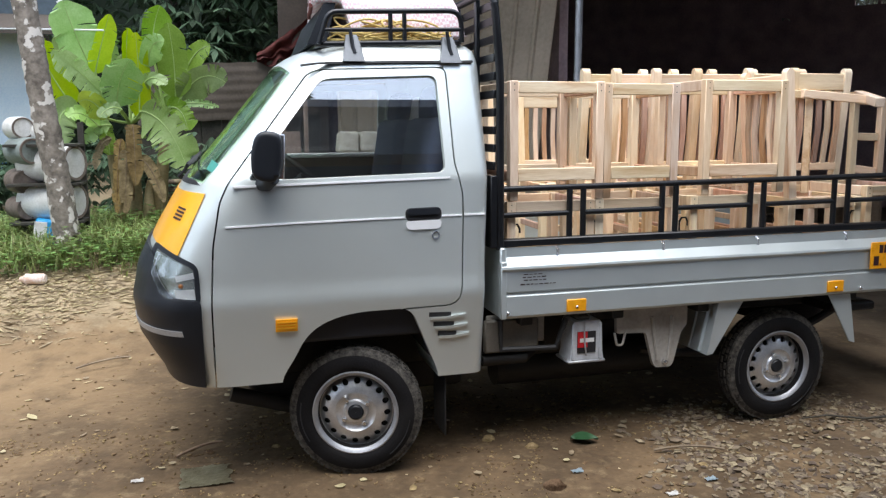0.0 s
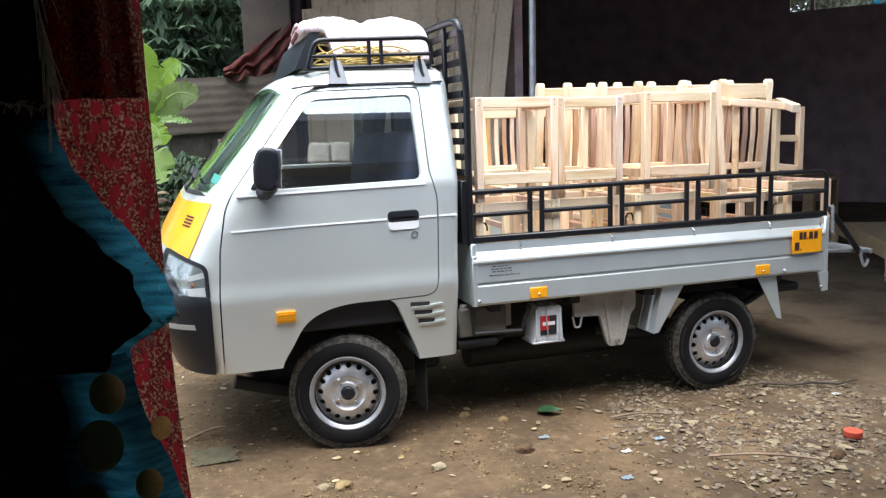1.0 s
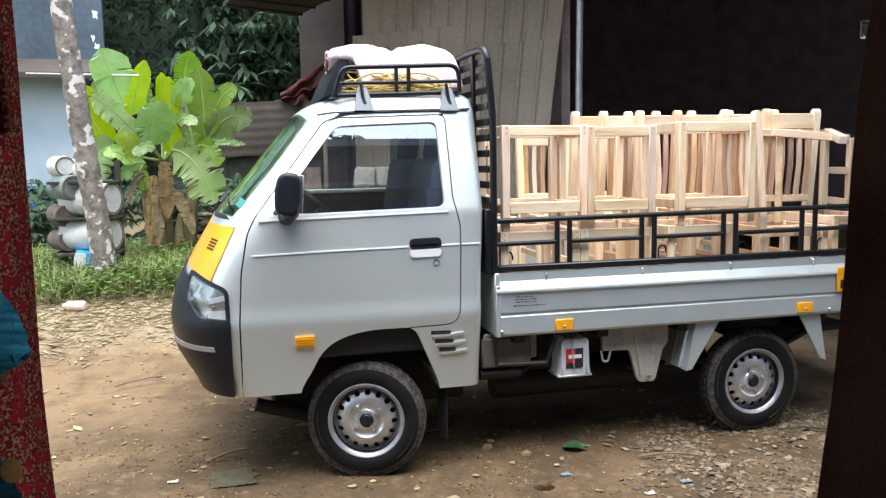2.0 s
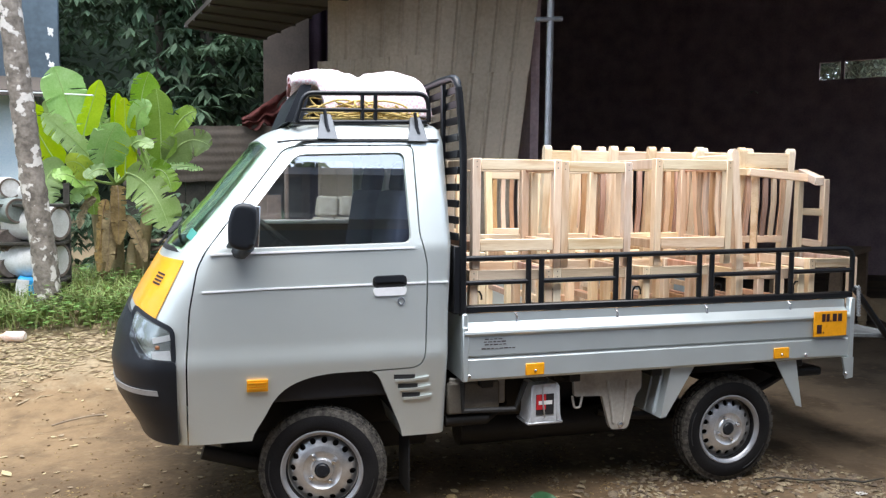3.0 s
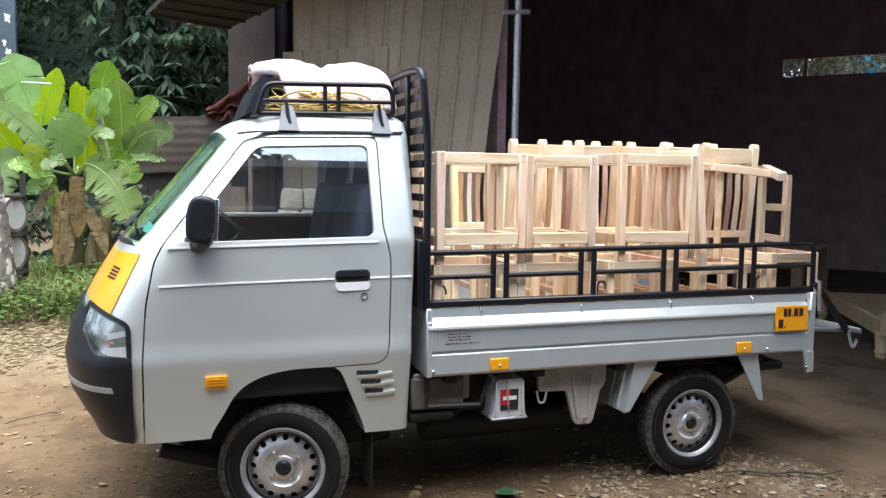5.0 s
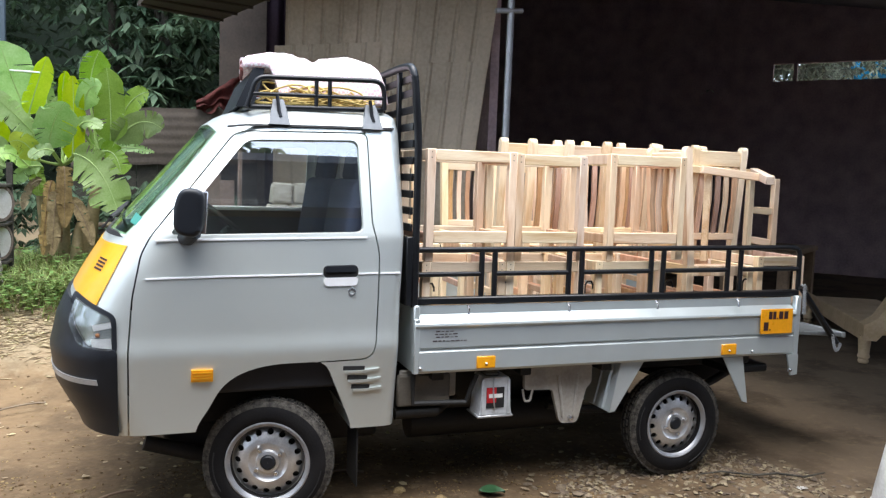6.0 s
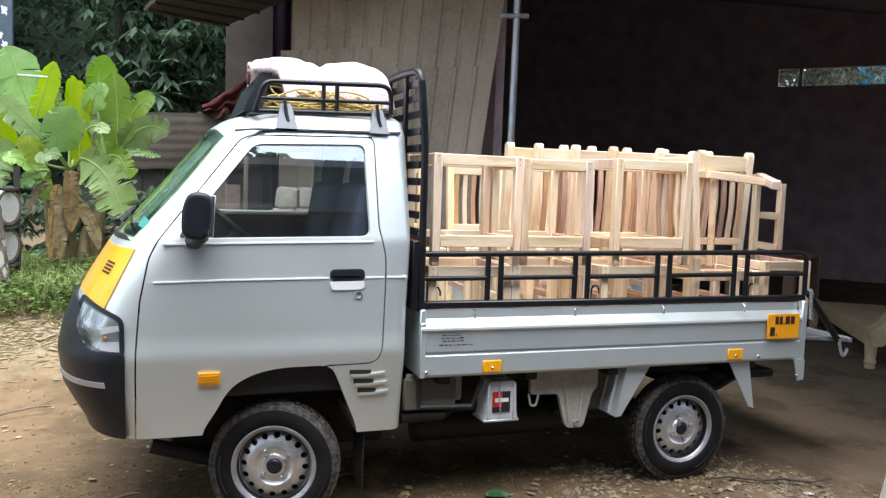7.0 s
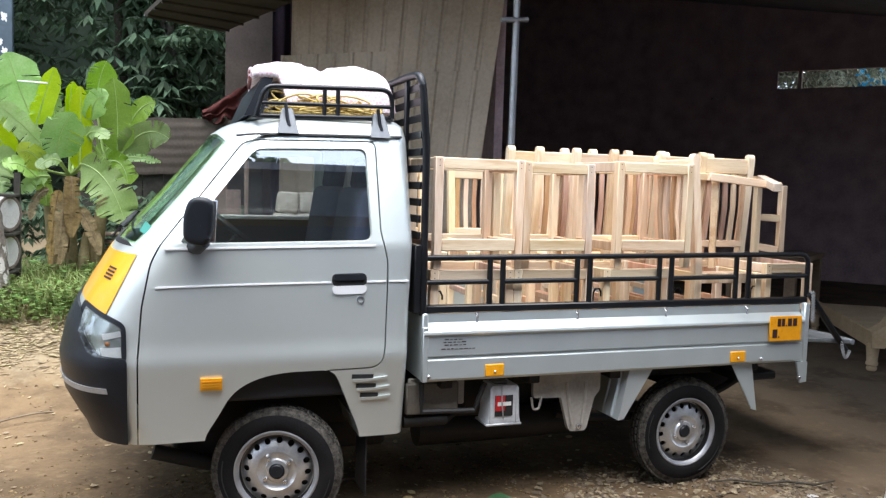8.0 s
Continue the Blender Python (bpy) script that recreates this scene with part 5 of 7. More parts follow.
beam("front_leg", (2.44, 0.33, 1.615), (2.45, 0.34, BED + 0.40), 0.036, 0.036, askew, M_WOOD)
# ---- open shed ----
A, Bq = Vector((5.6, 14.83, 0)), Vector((14.0, 5.03, 0))
run = (Bq - A).normalized()
turn = math.degrees(math.atan2(run.y, run.x))
LEN = (Bq - A).length
slot0 = (Vector((10.6, 9.0, 0)) - A).length
for nm, x0, x1, z0, z1, lab in (("wall_shed_back", 0, LEN, 0, 3.60, "dark back wall of the shed"), ("wall_shed_back_top", 0, LEN, 3.93, 6.5, "dark wall over the slot window"),
                                ("wall_shed_back_side", 0, slot0, 3.60, 3.93, "dark wall beside the slot window"), ("slot_window_post", slot0 + 0.36, slot0 + 0.42, 3.60, 3.93, "dark post in the slot window")):
    ob = part(nm, B((x0, 0, z0), (x1, 0.1, z1)), M_SHEDDARK)
    ob.matrix_basis = pose(A.x, A.y, 0, 0, 0, turn)
    tagged(ob, lab, "wall", kind="structure")
tagged(part("wall_shed_side", B((13.9, -1.0, 0), (14.0, 5.1, 6.0)), M_SHEDDARK), "dark end wall of the shed", "wall", kind="structure")
tagged(part("wall_shed_inner", B((2.35, 3.3, 0), (2.43, 15.0, 6.0)), M_SHEDDARK), "dark partition of the shed", "wall", kind="structure")
# the roof's front lengths are unseen, added to shade the yard and sheeting
bm = profile_x([(1.9, 3.54), (1.9, 3.59), (15.2, 6.5), (15.2, 6.45)], 1.2, 2.7)
profile_x([(1.5, 3.45), (1.5, 3.50), (15.2, 6.5), (15.2, 6.45)], 0.35, 1.2, bm)
profile_x([(-1.0, 2.95), (-1.0, 3.0), (15.2, 6.5), (15.2, 6.45)], 2.7, 14.2, bm)
profile_x([(-1.7, 2.80), (-1.7, 2.85), (-1.0, 3.0), (-1.0, 2.95)], 3.1, 14.2, bm)
tagged(part("roof_shed", bm, M_SHEDROOF), "dark tin shed roof with unseen front lengths added for shade", "roof", kind="structure")


def sheet(name, a, b, z0, z1, pitch, depth, material, label, shear=0.0):
    """Ribbed sheeting between two plan points."""
    a, b = Vector((*a, 0)), Vector((*b, 0))
    d = (b - a)
    L = d.length
    d.normalize()
    nrm = Vector((d.y, -d.x, 0))
    bm = bmesh.new()
    cols = []
    s = 0.0
    offs = []
    while s < L:
        for f, o in ((0, 0), (0.72, 0), (0.80, 1), (0.92, 1)):
            offs.append((s + f * pitch, o * depth))
        s += pitch
    for s, o in offs:
        if s > L + 1e-6:
            break
        p = a + d * s + nrm * o
        cols.append([bm.verts.new((p.x + shear * (z - z0) * (1 - s / L), p.y, z)) for z in np.linspace(z0, z1, 9)])
    for c0, c1 in zip(cols, cols[1:]):
        for k in range(8):
            bm.faces.new((c0[k], c1[k], c1[k + 1], c0[k + 1]))
    r = bmesh.ops.solidify(bm, geom=bm.faces[:], thickness=0.004)
    return tagged(part(name, bm, material, None, angle=25), label, "sheet wall", kind="structure")


sheet("wall_sheet", (1.94, 3.10), (0.62, 4.55), 0.0, 3.8, 0.17, 0.012, M_SHEET, "beige ribbed metal sheet wall of the shed", 0.12)
# lower courses lap over the upper ones
wa, wb = Vector((1.94, 3.10, 0)), Vector((0.62, 4.55, 0))
for f0, f1, z1 in ((0.0, 0.48, 2.56), (0.484, 1.0, 2.76)):
    out = Vector((wb.y - wa.y, wa.x - wb.x, 0)).normalized() * -0.016
    p, q = wa.lerp(wb, f0) + out, wa.lerp(wb, f1) + out
    lap = sheet("wall_sheet_lap", p[:2], q[:2], 0.0, z1, 0.17, -0.012, M_SHEET, "overlapping beige ribbed metal sheet")
    for v in lap.data.vertices:
        f = (Vector((v.co.x, v.co.y, 0)) - wa).dot(wb - wa) / (wb - wa).length_squared
        v.co.x += 0.12 * v.co.z * (1 - f)
tagged(part("wall_sheet_far", B((0.33, 8.0, 0.4), (0.98, 8.05, 4.4)), M_EAVESHADE), "far sheet wall with eave shade put into its brown", "wall", kind="structure")
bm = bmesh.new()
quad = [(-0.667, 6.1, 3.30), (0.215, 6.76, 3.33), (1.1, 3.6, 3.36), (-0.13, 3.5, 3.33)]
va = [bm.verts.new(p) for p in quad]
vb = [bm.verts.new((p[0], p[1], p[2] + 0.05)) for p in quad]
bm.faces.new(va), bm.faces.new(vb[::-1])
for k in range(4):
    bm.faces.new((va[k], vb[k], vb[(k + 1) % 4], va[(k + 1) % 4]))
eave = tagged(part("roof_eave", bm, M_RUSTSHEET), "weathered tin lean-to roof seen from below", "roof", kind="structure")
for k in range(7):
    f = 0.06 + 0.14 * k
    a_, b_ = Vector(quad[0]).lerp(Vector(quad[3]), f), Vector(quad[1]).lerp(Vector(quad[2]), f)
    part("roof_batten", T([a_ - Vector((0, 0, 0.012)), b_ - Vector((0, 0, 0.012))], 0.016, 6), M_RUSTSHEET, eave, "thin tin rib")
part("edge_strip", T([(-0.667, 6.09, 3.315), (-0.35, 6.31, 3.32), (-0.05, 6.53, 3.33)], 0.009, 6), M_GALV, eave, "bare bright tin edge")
fence = [(7.80 + 0.0022 * math.sin(2 * math.pi * z / 0.12) + 0.03 * math.sin(z * 2.7), z) for z in np.linspace(1.62, 2.36, 50)]
fence += [(y + 0.006, z) for y, z in fence[::-1]]
bm = profile_x(fence, -1.5, 0.8, None, 14)
for v in bm.verts:
    v.co.z += 0.06 * fbm(v.co.x * 1.7, 2.0) * v.co.z / 2.3 + 0.05 * v.co.x
tagged(part("fence_sheet", bm, M_FENCE, None, "", 60), "weathered tin sheet fence with level corrugations", "fence", kind="structure")
# dark boards added where only shade lies under the tin fence
for k in range(9):
    x = -1.5 + 0.26 * k
    tagged(part("shade_board", B((x, 7.83, 0.3), (x + 0.25, 7.86, 1.68 + 0.03 * (k % 3)), 0.004), M_BARKDARK), "dark board standing in for shade under the tin fence", "fence", kind="structure")
post = thing("short_post", "short weathered timber post beside the sheet wall", "post")
part("post_shaft", B((0.21, 3.83, 0), (0.245, 3.865, 1.72), 0.006), M_PLANK, post)
boards = thing("board_stack", "brown boards leaning before the sheet wall", "boards")
for k in range(4):
    part("leaning_board", B((0, 0, 0), (0.135, 0.02, 1.5 - 0.06 * (k % 2)), 0.004, pose(-0.30 + 0.14 * k, 4.35, 0.02, -6, 0, 4 * k - 6)), M_PLANK, boards)
for k in range(4):
    for q in range(2):
        blk = bmesh.new()
        box(blk, (0.50 + 0.20 * q + 0.03 * (k % 2), 4.02, 0.66 + 0.2 * k), (0.69 + 0.20 * q + 0.03 * (k % 2), 4.2, 0.85 + 0.2 * k), 0.03)
        for v in blk.verts:
            v.co += 0.02 * noise.noise_vector(v.co * 9)
        tagged(part("rough_block", blk, M_BLOCK), "rough pale block in a low stack by the sheet wall", "block", "stack of rough blocks")
tagged(part("block_base", B((0.48, 4.0, 0), (0.95, 4.22, 0.658), 0.01), M_BLOCK), "rough rendered plinth by the sheet wall", "plinth", kind="structure")
pole = thing("shed_pole", "galvanised steel pole with a short cross pipe", "pole")
part("pipe", T([(2.375, 3.0, 0), (2.40, 3.0, 4.0)], 0.03, 16), M_GALV, pole)
part("cross_pipe", T([(2.245, 2.985, 2.97), (2.495, 2.99, 2.995)], 0.022, 12), M_GALV, pole)



# ---- curtains in the doorway ----
def brocade(name, red, amount):
    m = mat(name, red, 0.8, 0, 0.3, 30, 0.4, 500)
    n, l = m.node_tree.nodes, m.node_tree.links
    b = n["Principled BSDF"]
    tc, mp = n.new("ShaderNodeTexCoord"), n.new("ShaderNodeMapping")
    mp.inputs["Scale"].default_value = (19, 0.01, 11)
    vor, lace, thr, mix, mix2 = (n.new(k) for k in ("ShaderNodeTexVoronoi", "ShaderNodeTexNoise", "ShaderNodeMapRange", "ShaderNodeMix", "ShaderNodeMix"))
    vor.inputs["Randomness"].default_value = 0.75
    lace.inputs["Scale"].default_value, lace.inputs["Detail"].default_value = 300, 4
    thr.inputs["From Min"].default_value, thr.inputs["From Max"].default_value = 0.40, 0.46
    mix.data_type = mix2.data_type = "RGBA"
    ramp = n.new("ShaderNodeValToRGB")
    ramp.color_ramp.elements[0].position, ramp.color_ramp.elements[1].position = 0.48, 0.64
    ramp.color_ramp.elements[0].color, ramp.color_ramp.elements[1].color = tuple(0.5 * c for c in red) + (1,), (0.25 + 0.55 * red[0], 0.17 + 0.3 * red[0], 0.1 + 0.16 * red[0], 1)
    old = b.inputs["Base Color"].links[0].from_socket
    l.new(tc.outputs["Object"], mp.inputs[0]), l.new(mp.outputs[0], vor.inputs["Vector"]), l.new(tc.outputs["Object"], lace.inputs["Vector"])
    l.new(vor.outputs["Distance"], thr.inputs[0]), l.new(lace.outputs[0], ramp.inputs[0])
    l.new(thr.outputs[0], mix.inputs[0]), l.new(old, mix.inputs[6]), l.new(ramp.outputs[0], mix.inputs[7])
    l.new(mix.outputs[2], b.inputs["Base Color"])
    return translucent(m, amount)


M_BROCADE = brocade("red_brocade", (0.36, 0.024, 0.030), 0.48)
M_BROCADEDARK = brocade("dark_maroon_brocade", (0.26, 0.04, 0.038), 0.45)
M_TEAL = translucent(mat("teal_woven_cloth", (0.006, 0.05, 0.09), 0.9, 0, 0.4, 22, 0.5, 400, color2=(0.09, 0.52, 0.66), stretch=(1, 1, 6)), 0.62)
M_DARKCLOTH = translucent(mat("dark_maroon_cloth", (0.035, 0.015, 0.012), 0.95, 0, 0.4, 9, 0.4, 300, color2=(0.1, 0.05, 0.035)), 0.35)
M_UNLIT = mat("unlit_cloth_black", (0.02, 0.012, 0.011), 0.95, 0, 0.4, 9, 0.4, 300, color2=(0.05, 0.03, 0.024))
M_FRAY = translucent(mat("frayed_thread", (0.62, 0.58, 0.5), 0.9), 0.7)
M_DOT = translucent(mat("beige_woven_dot", (0.6, 0.45, 0.25), 0.9, 0, 0.3, 40, 0.4, 400), 0.7)


def cloth(name, edge, left, y, fold, folds, material, parent, z0, z1, label="", nz=60, nx=60):
    """A hanging cloth between x = left and an edge that is a function of height."""
    bm = bmesh.new()
    g = []
    for j in range(nz + 1):
        z = z0 + (z1 - z0) * j / nz
        row = []
        for i in range(nx + 1):
            u = i / nx
            x = left + (edge(z) - left) * u
            yy = y + fold * math.sin(u * folds * math.pi + 0.6 * math.sin(z * 2.1)) + 0.008 * fbm(x * 9, z * 3, y)
            row.append(bm.verts.new((x, yy, z)))
        g.append(row)
    for j in range(nz):
        for i in range(nx):
            bm.faces.new((g[j][i], g[j][i + 1], g[j + 1][i + 1], g[j + 1][i]))
    return part(name, bm, material, parent, label, 80, False)


def fray(a, b, n, length, parent, seed, spread=1.0):
    rnd = random.Random(seed)
    bm = bmesh.new()
    a, b = Vector(a), Vector(b)
    for k in range(n):
        p = a.lerp(b, rnd.random())
        d = Vector((spread * rnd.uniform(-0.3, 1), rnd.uniform(-0.3, 0.1), rnd.uniform(-1, 0.4 if spread > 0.5 else -0.5))).normalized() * length * rnd.uniform(0.4, 1)
        tube(bm, bez(p, p + d * 0.6 + Vector((0, 0, 0.004)), p + d, 4), 0.0005, 4)
    return tagged(part("frayed_edge", bm, M_FRAY, parent, "pale frayed threads"), kind="stuff")


cur = thing("door_curtain", "red and gold brocade curtain drawn aside in the doorway", "curtain", "doorway curtains")
cloth("brocade_panel", lambda z: -0.724 + 0.040 * (1.55 - z) * (z < 1.55) + 0.004 * math.sin(z * 9), -1.0, -2.70, 0.022, 5, M_BROCADE, cur, 0.05, 2.16)
cloth("patch_panel", lambda z: -0.7205 + 0.003 * math.sin(z * 14), -0.86, -2.735, 0.012, 9, M_BROCADEDARK, cur, 1.54, 2.16)
fray((-0.822, -2.80, 1.95), (-0.796, -2.80, 1.55), 130, 0.07, cur, 4, 0.22)
fray((-0.95, -2.81, 1.540), (-0.80, -2.81, 1.530), 160, 0.010, cur, 6)
tc_ = thing("teal_cloth", "teal and dark dotted cloth with frayed edges hanging before the curtain", "cloth", "doorway curtains")
cloth("upper_fold", lambda z: -0.80 + 0.092 * step(1.52, 1.335, z) - 0.045 * step(1.335, 1.30, z) + 0.003 * fbm(z * 60, 1), -0.95, -2.772, 0.010, 3, M_TEAL, tc_, 1.295, 1.52)
lower = cloth("lower_fold", lambda z: -0.752 + 0.045 * step(1.29, 1.10, z) + 0.003 * fbm(z * 50, 4), -0.95, -2.772, 0.012, 4, M_TEAL, tc_, 0.3, 1.30)
fray((-0.79, -2.775, 1.50), (-0.71, -2.775, 1.335), 16, 0.007, tc_, 1)
fray((-0.71, -2.775, 1.335), (-0.75, -2.775, 1.30), 30, 0.012, tc_, 2)
for x, z, r in ((-0.775, 1.265, 0.020), (-0.785, 1.215, 0.026), (-0.73, 1.225, 0.012), (-0.80, 1.155, 0.024), (-0.745, 1.17, 0.016)):
    bm = bmesh.new()
    bmesh.ops.create_uvsphere(bm, u_segments=18, v_segments=10, radius=1, matrix=pose(x, -2.788, z) @ Matrix.Diagonal((r * 0.8, 0.003, r, 1)))
    part("woven_dot", bm, M_DOT, lower, "beige woven dot")
UPPER = lambda z: -0.80 + 0.092 * step(1.52, 1.335, z) - 0.045 * step(1.335, 1.30, z)
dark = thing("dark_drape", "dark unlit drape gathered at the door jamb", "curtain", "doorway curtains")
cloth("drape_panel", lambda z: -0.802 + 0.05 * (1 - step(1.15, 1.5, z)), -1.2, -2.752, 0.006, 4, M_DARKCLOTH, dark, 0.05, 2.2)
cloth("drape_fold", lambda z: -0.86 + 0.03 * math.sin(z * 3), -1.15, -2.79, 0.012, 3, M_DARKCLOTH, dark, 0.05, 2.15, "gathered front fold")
# black sheets added to paint the cloths' unlit part dark
cloth("unlit_sheet", lambda z: UPPER(z) - 0.026 - 0.006 * math.sin(z * 23) + 0.010 * fbm(z * 38, 2), -1.1, -2.80, 0.006, 3, M_UNLIT, dark, 1.29, 1.62, "black sheet for the unlit part of the teal cloth")
cloth("unlit_sheet", lambda z: -0.80 + 0.012 * math.sin(z * 9) + 0.014 * fbm(z * 26, 7), -1.1, -2.80, 0.006, 3, M_UNLIT, dark, 0.3, 1.288, "black sheet for the unlit part of the dotted cloth")
cur2 = thing("door_curtain", "dark maroon curtain hanging unlit inside the doorway", "curtain", "doorway curtains")
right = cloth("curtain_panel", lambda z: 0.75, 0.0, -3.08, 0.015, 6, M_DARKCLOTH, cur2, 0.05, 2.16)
for v in right.data.vertices:
    e = -0.088 + 0.085 * (v.co.z - 1.2) + 0.004 * math.sin(v.co.z * 11)
    v.co.x = e + (v.co.x / 0.75) * (0.75 - e)
rod = thing("curtain_rod", "thin steel curtain rod inside the room", "curtain rod")
part("rod", T([(-0.2, -3.08, 2.17), (4.0, -3.08, 2.17)], 0.01, 10), M_GALV, rod)
rod = thing("curtain_rod", "thin steel curtain rod over the doorway", "curtain rod")
part("rod", T([(-1.2, -2.74, 2.17), (0.8, -2.74, 2.17)], 0.01, 10), M_GALV, rod)


# ---- loose stuff on the ground ----
def scatter(name, shapes, material, label, category):
    """One mesh from many small shapes, each (verts, faces)."""
    vs, fs = [], []
    for v, f in shapes:
        k = len(vs)
        vs += [tuple(p) for p in v]
        fs += [tuple(i + k for i in q) for q in f]
    me = bpy.data.meshes.new(name)
    me.from_pydata(vs, [], fs)
    me.update()
    smooth(me, 30)
    me.materials.append(material)
    return tagged(new(name, me), label, category, kind="stuff")


ico = bmesh.new()
bmesh.ops.create_icosphere(ico, subdivisions=1, radius=1)
ICO_V = np.array([v.co[:] for v in ico.verts])
ICO_F = [[v.index for v in f.verts] for f in ico.faces]
ico.free()


def stone(x, y, r, rnd, flat=0.45, z=None):
    v = ICO_V * (1 + 0.28 * rnd.standard_normal((len(ICO_V), 1)))
    v = v * np.array([r * rnd.uniform(0.8, 1.5), r * rnd.uniform(0.6, 1.1), r * flat * rnd.uniform(0.6, 1.4)])
    a = rnd.uniform(0, 6.28)
    c, s = math.cos(a), math.sin(a)
    v = v @ np.array([[c, s, 0], [-s, c, 0], [0, 0, 1]])
    return v + np.array([x, y, (ground_z(x, y) if z is None else z) + r * flat * 0.35]), ICO_F


rs = np.random.RandomState(5)
stones = []
for _ in range(14000):
    x, y = rs.uniform(0.9, 4.2), rs.uniform(-1.3, 0.55)
    d = step(1.2, 1.75, x + 0.25 * fbm(x * 2, y * 2)) * step(-1.35, -0.75, y) * (1 - step(0.15, 0.55, y + 0.12 * fbm(x * 3, y * 3, 2)))
    d *= 1 - step(2.72, 2.98, x + 0.41 * y + 0.1 * fbm(x * 4, y * 4, 9))
    bare = step(0.0, 0.5, fbm(x * 1.3 + 4, y * 1.8, 7))
    if rs.rand() < d * (1 - 0.75 * bare) * 0.75:
        stones.append(stone(x, y, rs.uniform(0.005, 0.019) * (1.6 if rs.rand() < 0.06 else 1), rs))
clods = []
for _ in range(3200):
    x, y = rs.uniform(-2.8, 2.3), rs.uniform(-1.6, 2.8)
    clods.append(stone(x, y, rs.uniform(0.003, 0.010) * (2 if rs.rand() < 0.03 else 1), rs, 0.5))
# crumbs lie thicker where wheels and feet have broken the track
for _ in range(16000):
    x, y = rs.uniform(-1.9, 1.6), rs.uniform(-1.5, 0.9)
    if fbm(x * 2.2 + 3, y * 2.2, 5) + 0.5 * fbm(x * 7, y * 7, 8) > 0.12 * rs.rand() + 0.05:
        clods.append(stone(x, y, rs.uniform(0.002, 0.008) * (2 if rs.rand() < 0.02 else 1), rs, 0.5))
scatter("soil_crumbs", clods, M_CLOD, "loose crumbs of brown earth on the yard", "soil")
scatter("gravel", stones, M_STONE, "loose flat grey-brown gravel chips on the earth", "gravel")


def flat_leaf(x, y, L, W, rnd, z, curl=0.25):
    a, t = rnd.uniform(0, 6.28), rnd.uniform(-0.1, 0.1)
    c, s = math.cos(a), math.sin(a)
    pts = []
    for u, w in ((-1, 0), (-0.4, 1), (0.35, 0.85), (1, 0), (0.35, -0.85), (-0.4, -1), (0, 0)):
        px, py = u * L / 2, w * W / 2
        pz = curl * L * (abs(u) ** 2 * 0.5 + abs(w) * 0.35) * rnd.uniform(0.3, 1) + t * px
        pts.append((x + px * c - py * s, y + px * s + py * c, z + 0.004 + max(0, pz)))
    return pts, [(0, 1, 6), (1, 2, 6), (2, 3, 6), (3, 4, 6), (4, 5, 6), (5, 0, 6)]


litter = []
for _ in range(17000):
    x, y = rs.uniform(-3.6, 0.2), rs.uniform(1.4, 4.1)
    d = step(2.45, 3.1, y + 0.3 * fbm(x * 2, y * 2, 1)) + 0.003
    if rs.rand() < d:
        L = rs.uniform(0.04, 0.12) * (1.6 if rs.rand() < 0.12 else 1)
        litter.append(flat_leaf(x, y, L, L * rs.uniform(0.07, 0.24), rs, ground_z(x, y) + rs.uniform(-0.002, 0.003), 0.04))
for _ in range(260):
    x, y = rs.uniform(-2.6, 2.4), rs.uniform(-1.4, 2.4)
    L = rs.uniform(0.012, 0.06) * (1.8 if rs.rand() < 0.08 else 1)
    litter.append(flat_leaf(x, y, L, L * rs.uniform(0.3, 0.8), rs, ground_z(x, y), 0.35))
scatter("leaf_litter", litter, M_LITTER, "dry fallen leaves and bamboo husks on the earth", "leaf litter")

blades = []
for _ in range(26000):
    x, y = rs.uniform(-4.4, 0.6), rs.uniform(3.3, 6.2)
    if rs.rand() > step(3.35, 3.9, y + 0.25 * fbm(x * 2, y * 2, 4)) * (0.45 + 0.55 * step(-0.3, 0.4, fbm(x * 1.4, y * 1.4, 8))):
        continue
    h, a, w = rs.uniform(0.05, 0.24) * (1.35 if rs.rand() < 0.1 else 1), rs.uniform(0, 6.28), rs.uniform(0.003, 0.009)
    z = ground_z(x, y) - 0.01
    dx, dy = math.cos(a), math.sin(a)
    b = rs.uniform(0.3, 1.3) * h
    sx, sy = -dy * w, dx * w
    v = [(x - sx, y - sy, z), (x + sx, y + sy, z), (x + sx * 0.8 + dx * b * 0.3, y + sy * 0.8 + dy * b * 0.3, z + h * 0.6),
         (x - sx * 0.8 + dx * b * 0.3, y - sy * 0.8 + dy * b * 0.3, z + h * 0.6), (x + dx * b, y + dy * b, z + h * rs.uniform(0.75, 1.0))]
    blades.append((v, [(0, 1, 2, 3), (3, 2, 4)]))
scatter("grass", blades, M_GRASS, "unkempt green grass along the bank", "grass")
weeds = []
for _ in range(2400):
    x, y = rs.uniform(-4.2, 0.4), rs.uniform(3.45, 5.6)
    if rs.rand() > step(-0.35, 0.35, fbm(x * 1.7, y * 1.7, 12)) + 0.12:
        continue
    h, z = rs.uniform(0.05, 0.28), ground_z(x, y)
    for k in range(rs.randint(3, 7)):
        L = rs.uniform(0.03, 0.075)
        v, f = flat_leaf(x + rs.uniform(-0.05, 0.05), y + rs.uniform(-0.05, 0.05), L, L * 0.6, rs, z + h * rs.uniform(0.4, 1), 0.4)
        weeds.append((v, f))
M_WEED = translucent(island(mat("weed_leaf", (0.075, 0.14, 0.032), 0.55, 0, 0.3, 6, color2=(0.22, 0.32, 0.085)), 0.4, 0.03), 0.3)
scatter("weeds", weeds, M_WEED, "low broad-leaved green weeds among the grass", "weeds")

# single things on the ground
def ground_thing(name, bm, material, label, category, angle=35):
    ob = part(name, bm, material, None, "", angle)
    return tagged(ob, label, category)


